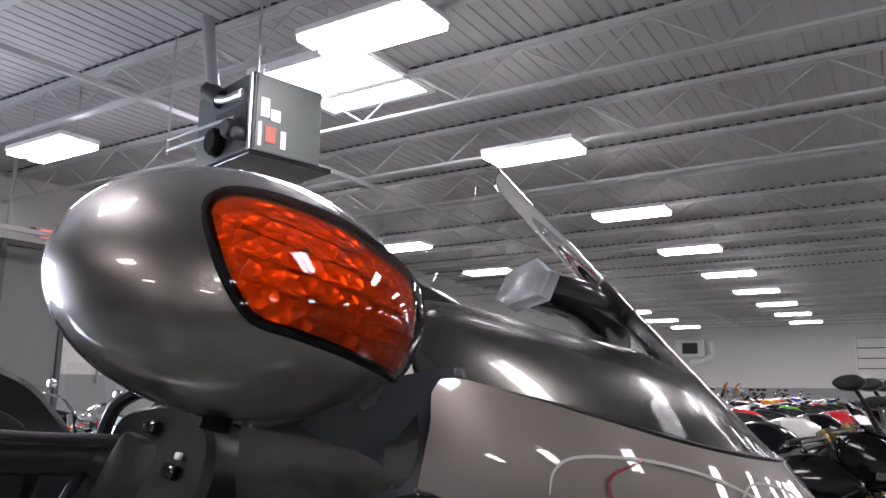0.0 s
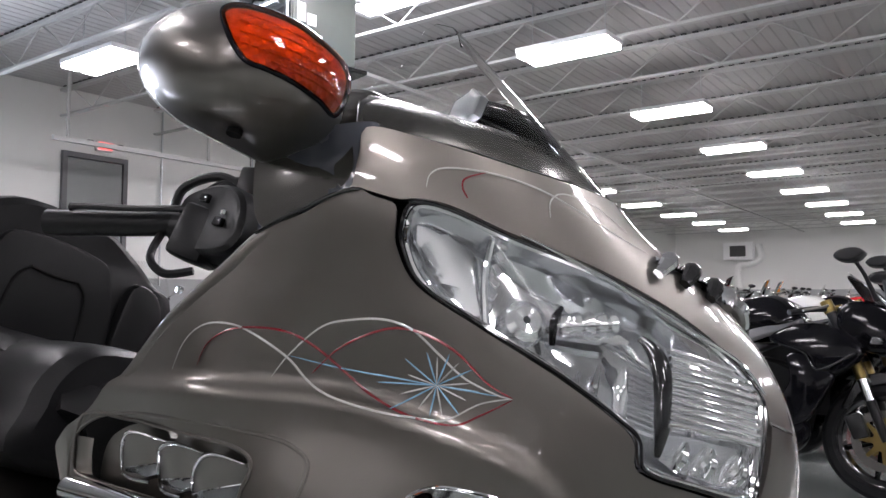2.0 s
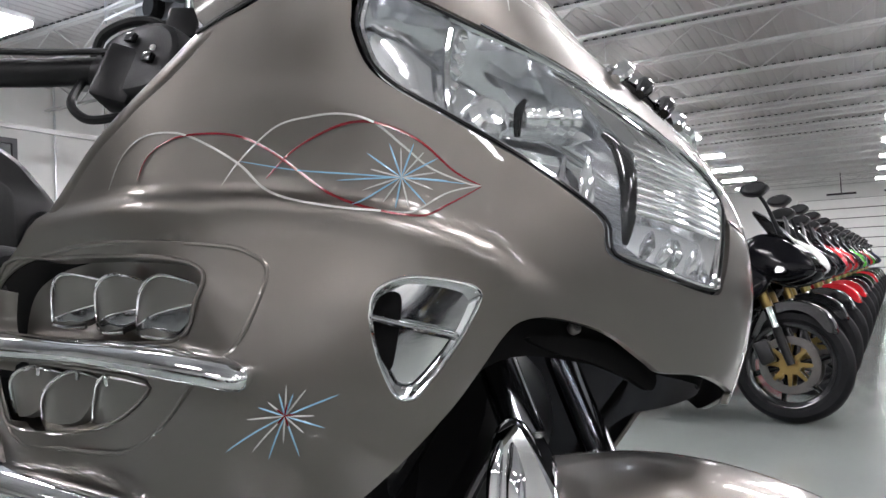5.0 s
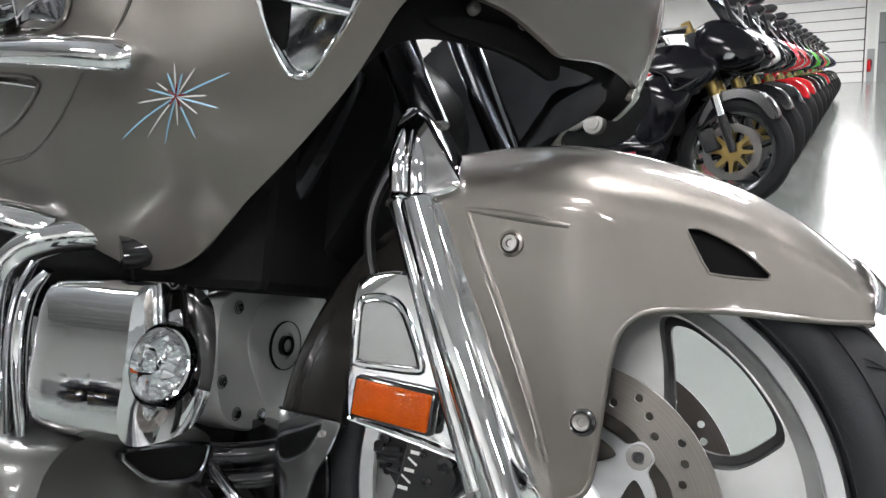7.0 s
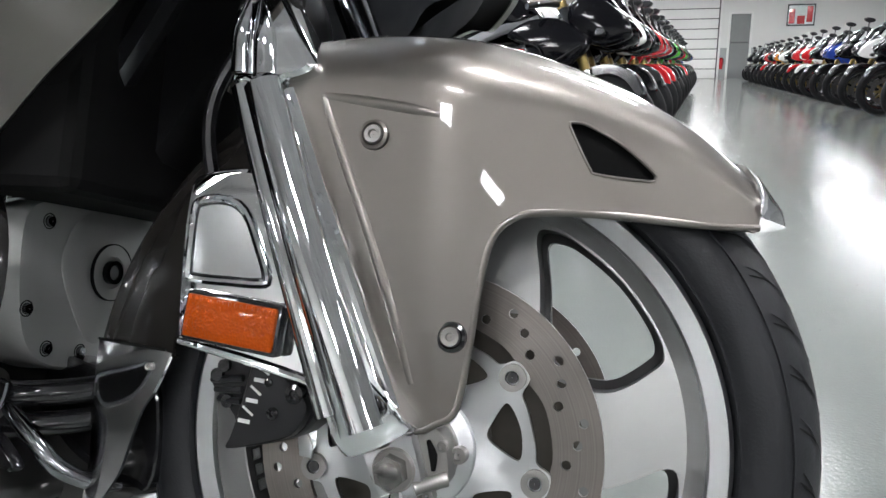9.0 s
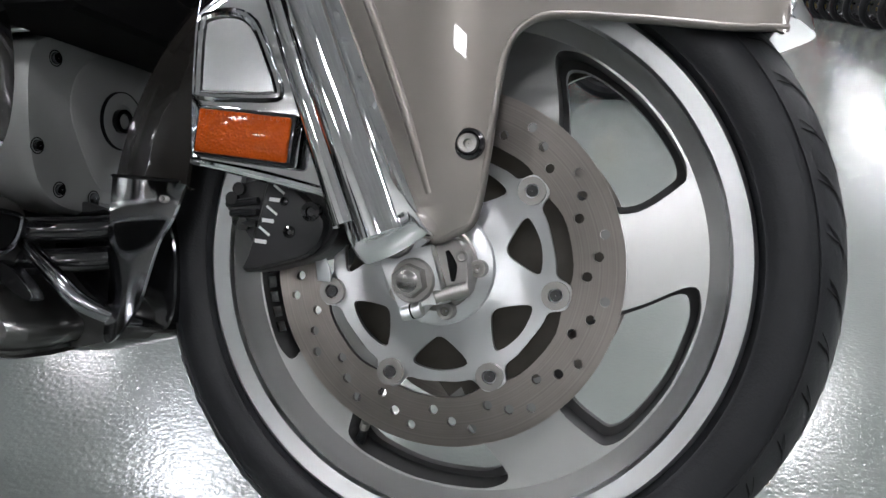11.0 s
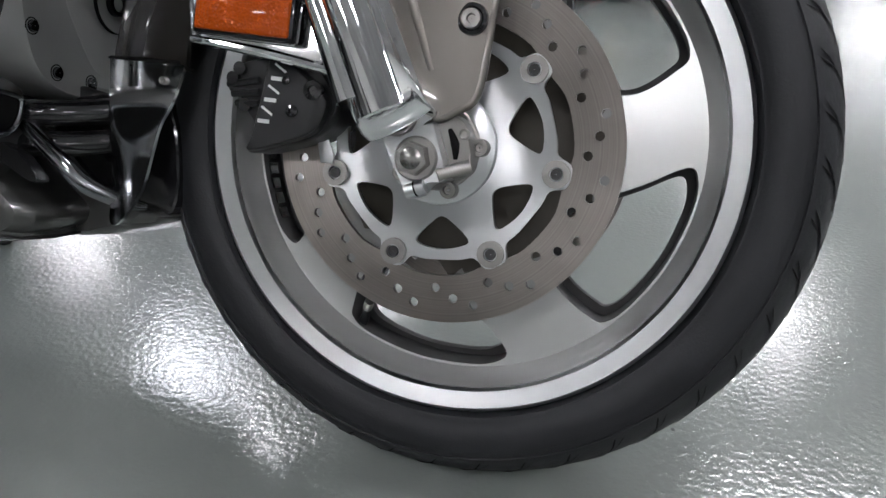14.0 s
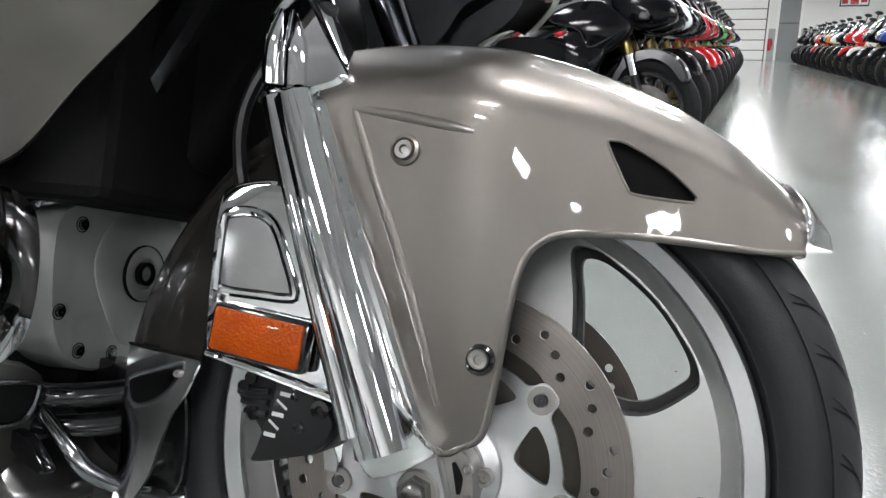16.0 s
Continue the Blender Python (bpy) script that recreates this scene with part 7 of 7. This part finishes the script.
for x in (-2.25, 1.85):
    part("door_jamb", box(x, x + 0.09, Y1 - 0.08, Y1 - 0.002, FLOOR_Z, 3.5), SLAT, shutter, smooth=False)
door = hall_thing("door_1", "grey steel service door in the far wall", "door", "structure")
part("door_leaf", box(2.32, 3.12, Y1 - 0.05, Y1 - 0.006, FLOOR_Z + 0.01, 2.75, 0.006, 1), DOORPAINT, door, smooth=False)
part("door_rail", box(2.32, 3.12, Y1 - 0.07, Y1 - 0.05, 1.52, 1.58), DARKPANEL, door, smooth=False)
part("door_frame", joined(box(2.22, 2.31, Y1 - 0.07, Y1 - 0.006, FLOOR_Z, 2.85), box(3.13, 3.22, Y1 - 0.07, Y1 - 0.006, FLOOR_Z, 2.85), box(2.31, 3.13, Y1 - 0.07, Y1 - 0.006, 2.76, 2.85)), SLAT, door, smooth=False)
ext = hall_thing("fire_extinguisher", "red fire extinguisher hung on the grey wall band", "fire extinguisher")
part("cylinder", moved(tube([(0, 0, 0), (0, 0, 0.12), (0, 0, 0.42), (0, 0, 0.50)], [0.07, 0.08, 0.08, 0.03], 14, 3), Matrix.Translation((2.02, Y1 - 0.10, 0.42))), COLORS["red"], ext)
part("nozzle", tube([(2.02, Y1 - 0.10, 0.92), (2.10, Y1 - 0.14, 0.86), (2.11, Y1 - 0.13, 0.62)], 0.015, 8, 4), BLACK, ext)
pic = hall_thing("poster", "framed red and white poster on the far wall", "poster")
part("frame", box(4.55, 5.65, Y1 - 0.05, Y1 - 0.006, 2.2, 3.1, 0.01, 1), BLACK, pic, smooth=False)
part("print", box(4.60, 5.60, Y1 - 0.058, Y1 - 0.051, 2.26, 3.04), WHITEMARK, pic, smooth=False)
for x0, x1, z0, z1 in ((4.62, 4.85, 2.30, 2.9), (4.95, 5.25, 2.28, 2.62), (5.32, 5.55, 2.35, 3.0)):
    part("print_block", box(x0, x1, Y1 - 0.063, Y1 - 0.0585, z0, z1), COLORS["red"], pic, smooth=False)

# side wall: door, lit sign, hung rail
door2 = hall_thing("door_2", "tall dark grey door in the side wall", "door", "structure")
part("door_leaf", box(X0 + 0.006, X0 + 0.05, 5.75, 6.72, FLOOR_Z + 0.01, 3.30, 0.006, 1), DOORPAINT, door2, smooth=False)
part("door_frame", joined(box(X0 + 0.006, X0 + 0.08, 5.66, 5.74, FLOOR_Z, 3.40), box(X0 + 0.006, X0 + 0.08, 6.73, 6.81, FLOOR_Z, 3.40), box(X0 + 0.006, X0 + 0.08, 5.74, 6.73, 3.31, 3.40)), DARKPANEL, door2, smooth=False)
sign = hall_thing("exit_sign", "small red glowing exit sign over the door", "exit sign")
part("box", box(X0 + 0.01, X0 + 0.10, 6.22, 6.52, 3.48, 3.66, 0.01, 1), FIXTURE, sign, smooth=False)
part("face", box(X0 + 0.101, X0 + 0.108, 6.25, 6.49, 3.51, 3.63), EXITRED, sign, smooth=False)
for y in (6.10, 6.64):
    part("spot", tube([(X0 + 0.06, y, 3.60), (X0 + 0.15, y, 3.58)], 0.05, 12, 1), BLACK, sign)
rail = hall_thing("hanging_rail", "white steel rail hung from the roof along the wall", "rail")
part("beam", box(X0 + 1.2, X0 + 1.28, 4.9, 12.5, 3.30, 3.37), JOIST, rail, smooth=False)
for y in (5.1, 7.6, 10.2):
    part("hanger", box(X0 + 1.22, X0 + 1.26, y, y + 0.04, 3.37, DECK_Z - 0.05), JOIST, rail, smooth=False)
cord = hall_thing("pendant_switch", "black pendant switch hanging on a thin cord", "switch")
part("cord", tube([(X0 + 1.6, 8.25, DECK_Z), (X0 + 1.6, 8.25, 2.75)], 0.008, 6, 1), GAP, cord)
part("switch_body", box(X0 + 1.56, X0 + 1.64, 8.21, 8.29, 2.48, 2.75, 0.012), BLACK, cord)
for y in (4.2, 7.5, 9.6):
    c = hall_thing("wall_conduit", "grey conduit running up the side wall", "conduit", "structure")
    part("pipe", tube([(X0 + 0.04, y, 1.2), (X0 + 0.04, y, DECK_Z)], 0.02, 8, 1), PIPE, c)

EXITLABEL = material("red_label", (0.40, 0.10, 0.07), rough=0.5, vary=0.2, scale=30)
# unit heater hung from the roof
heater = hall_thing("unit_heater", "grey-green gas unit heater hung from the roof", "heater")
BOX = pose(-4.38, 3.62, 3.35, 0, 0, 77)
def on_box(bm):
    return moved(bm, BOX)
part("cabinet", on_box(box(0, 0.66, 0, 0.95, -0.34, 0.34, 0.010)), HEATER, heater, smooth=False)
part("side_panel", on_box(box(0.02, 0.64, -0.010, -0.001, -0.32, 0.32, 0.003)), HEATER, heater, smooth=False)
part("drip_tray", on_box(box(-0.06, 0.74, -0.07, 1.0, -0.385, -0.345, 0.006)), GLOSSBLACK, heater, smooth=False)
part("burner_opening", on_box(box(-0.008, 0.0, 0.10, 0.60, -0.28, 0.10)), GAP, heater, smooth=False)
part("panel_rib", on_box(box(-0.02, 0.0, 0.02, 0.05, -0.33, 0.33)), PIPE, heater, smooth=False)
for y, z, r in ((0.28, -0.10, 0.085), (0.52, -0.16, 0.12), (0.12, -0.18, 0.055)):
    part("fan_motor", on_box(moved(lathe([(0.004, -0.10), (r * 0.8, -0.10), (r, -0.07), (r, 0.0)], 20, closed_profile=False), Matrix.Translation((0, y, z)) @ pose(0, 0, 0, 0, 0, -90))), MATTEBLACK if r > 0.1 else GAP, heater)
part("gas_valve", on_box(tube([(-0.04, 0.10, 0.16), (-0.06, 0.34, 0.17), (-0.05, 0.58, 0.24)], [0.045, 0.03, 0.05], 12, 3)), PIPE, heater)
part("flue_collar", on_box(tube([(-0.02, 0.50, 0.22), (-0.06, 0.66, 0.34)], 0.085, 16, 2)), GAP, heater)
part("flue", on_box(tube([(-0.05, 0.60, 0.34), (-0.05, 0.66, 0.55), (-0.05, 0.80, 1.06)], 0.055, 14, 5)), PIPE, heater, "galvanised flue pipe")
for x, z, w, h, m in ((0.10, 0.05, 0.08, 0.16, WHITEMARK), (0.20, 0.0, 0.09, 0.10, WHITEMARK), (0.16, -0.17, 0.10, 0.14, EXITLABEL), (0.28, -0.19, 0.05, 0.15, WHITEMARK), (0.06, -0.18, 0.03, 0.20, WHITEMARK)):
    part("notice", on_box(box(x - w / 2, x + w / 2, -0.016, -0.011, z - h / 2, z + h / 2)), m, heater, smooth=False)
for y, z in ((0.98, -0.08), (0.98, 0.02)):
    part("gas_pipe", on_box(tube([(0.0, 0.30, z), (-0.06, 0.8, z), (-0.08, 1.35, z + 0.02)], 0.014, 8, 3)), JOIST, heater)
for x, y in ((0.05, 0.05), (0.6, 0.9), (-0.08, 1.35)):
    part("hanger_rod", on_box(tube([(x, y, 0.3 if y < 1 else -0.10), (x, y, 1.04)], 0.010, 6, 1)), PIPE, heater)

# skylight over the first row of lights
sky = hall_thing("skylight", "bright square translucent skylight in the roof", "skylight", "structure")
SX, SY = -5.0, 5.45
part("dome", box(SX - 0.65, SX + 0.65, SY - 0.62, SY + 0.62, DECK_Z - 0.06, DECK_Z - 0.01, 0.01, 1), SKYGLOW, sky)
for x0, x1, y0, y1 in ((-0.73, -0.66, -0.70, 0.70), (0.66, 0.73, -0.70, 0.70), (-0.66, 0.66, -0.70, -0.63), (-0.66, 0.66, 0.63, 0.70)):
    part("curb", box(SX + x0, SX + x1, SY + y0, SY + y1, DECK_Z - 0.08, DECK_Z - 0.005), FIXTURE, sky, smooth=False)

# air handler on the far wall
duct_unit = hall_thing("air_handler", "white wall duct and air handler on the far wall", "air handler")
part("cabinet", box(-9.6, -8.3, Y1 - 0.5, Y1 - 0.01, 2.7, 3.5, 0.02), FIXTURE, duct_unit, smooth=False)
part("grille", box(-9.3, -8.6, Y1 - 0.52, Y1 - 0.501, 2.85, 3.35), GAP, duct_unit, smooth=False)
part("pipe", tube([(-8.1, Y1 - 0.2, 3.4), (-8.0, Y1 - 0.2, 2.8), (-8.5, Y1 - 0.2, 2.5), (-9.0, Y1 - 0.2, 2.4), (-9.0, Y1 - 0.2, 1.4)], 0.14, 14, 5), SLAT, duct_unit)
for x in (-1.0, 1.1, 3.0):
    f = hall_thing("hung_rail", "dark steel rail hung before the far wall", "rail")
    part("bar", box(x, x + 1.1, Y1 - 1.2, Y1 - 1.1, 3.52, 3.60), BLACK, f, smooth=False)
    part("rod", tube([(x + 0.55, Y1 - 1.15, 3.6), (x + 0.55, Y1 - 1.15, DECK_Z)], 0.02, 6, 1), BLACK, f)
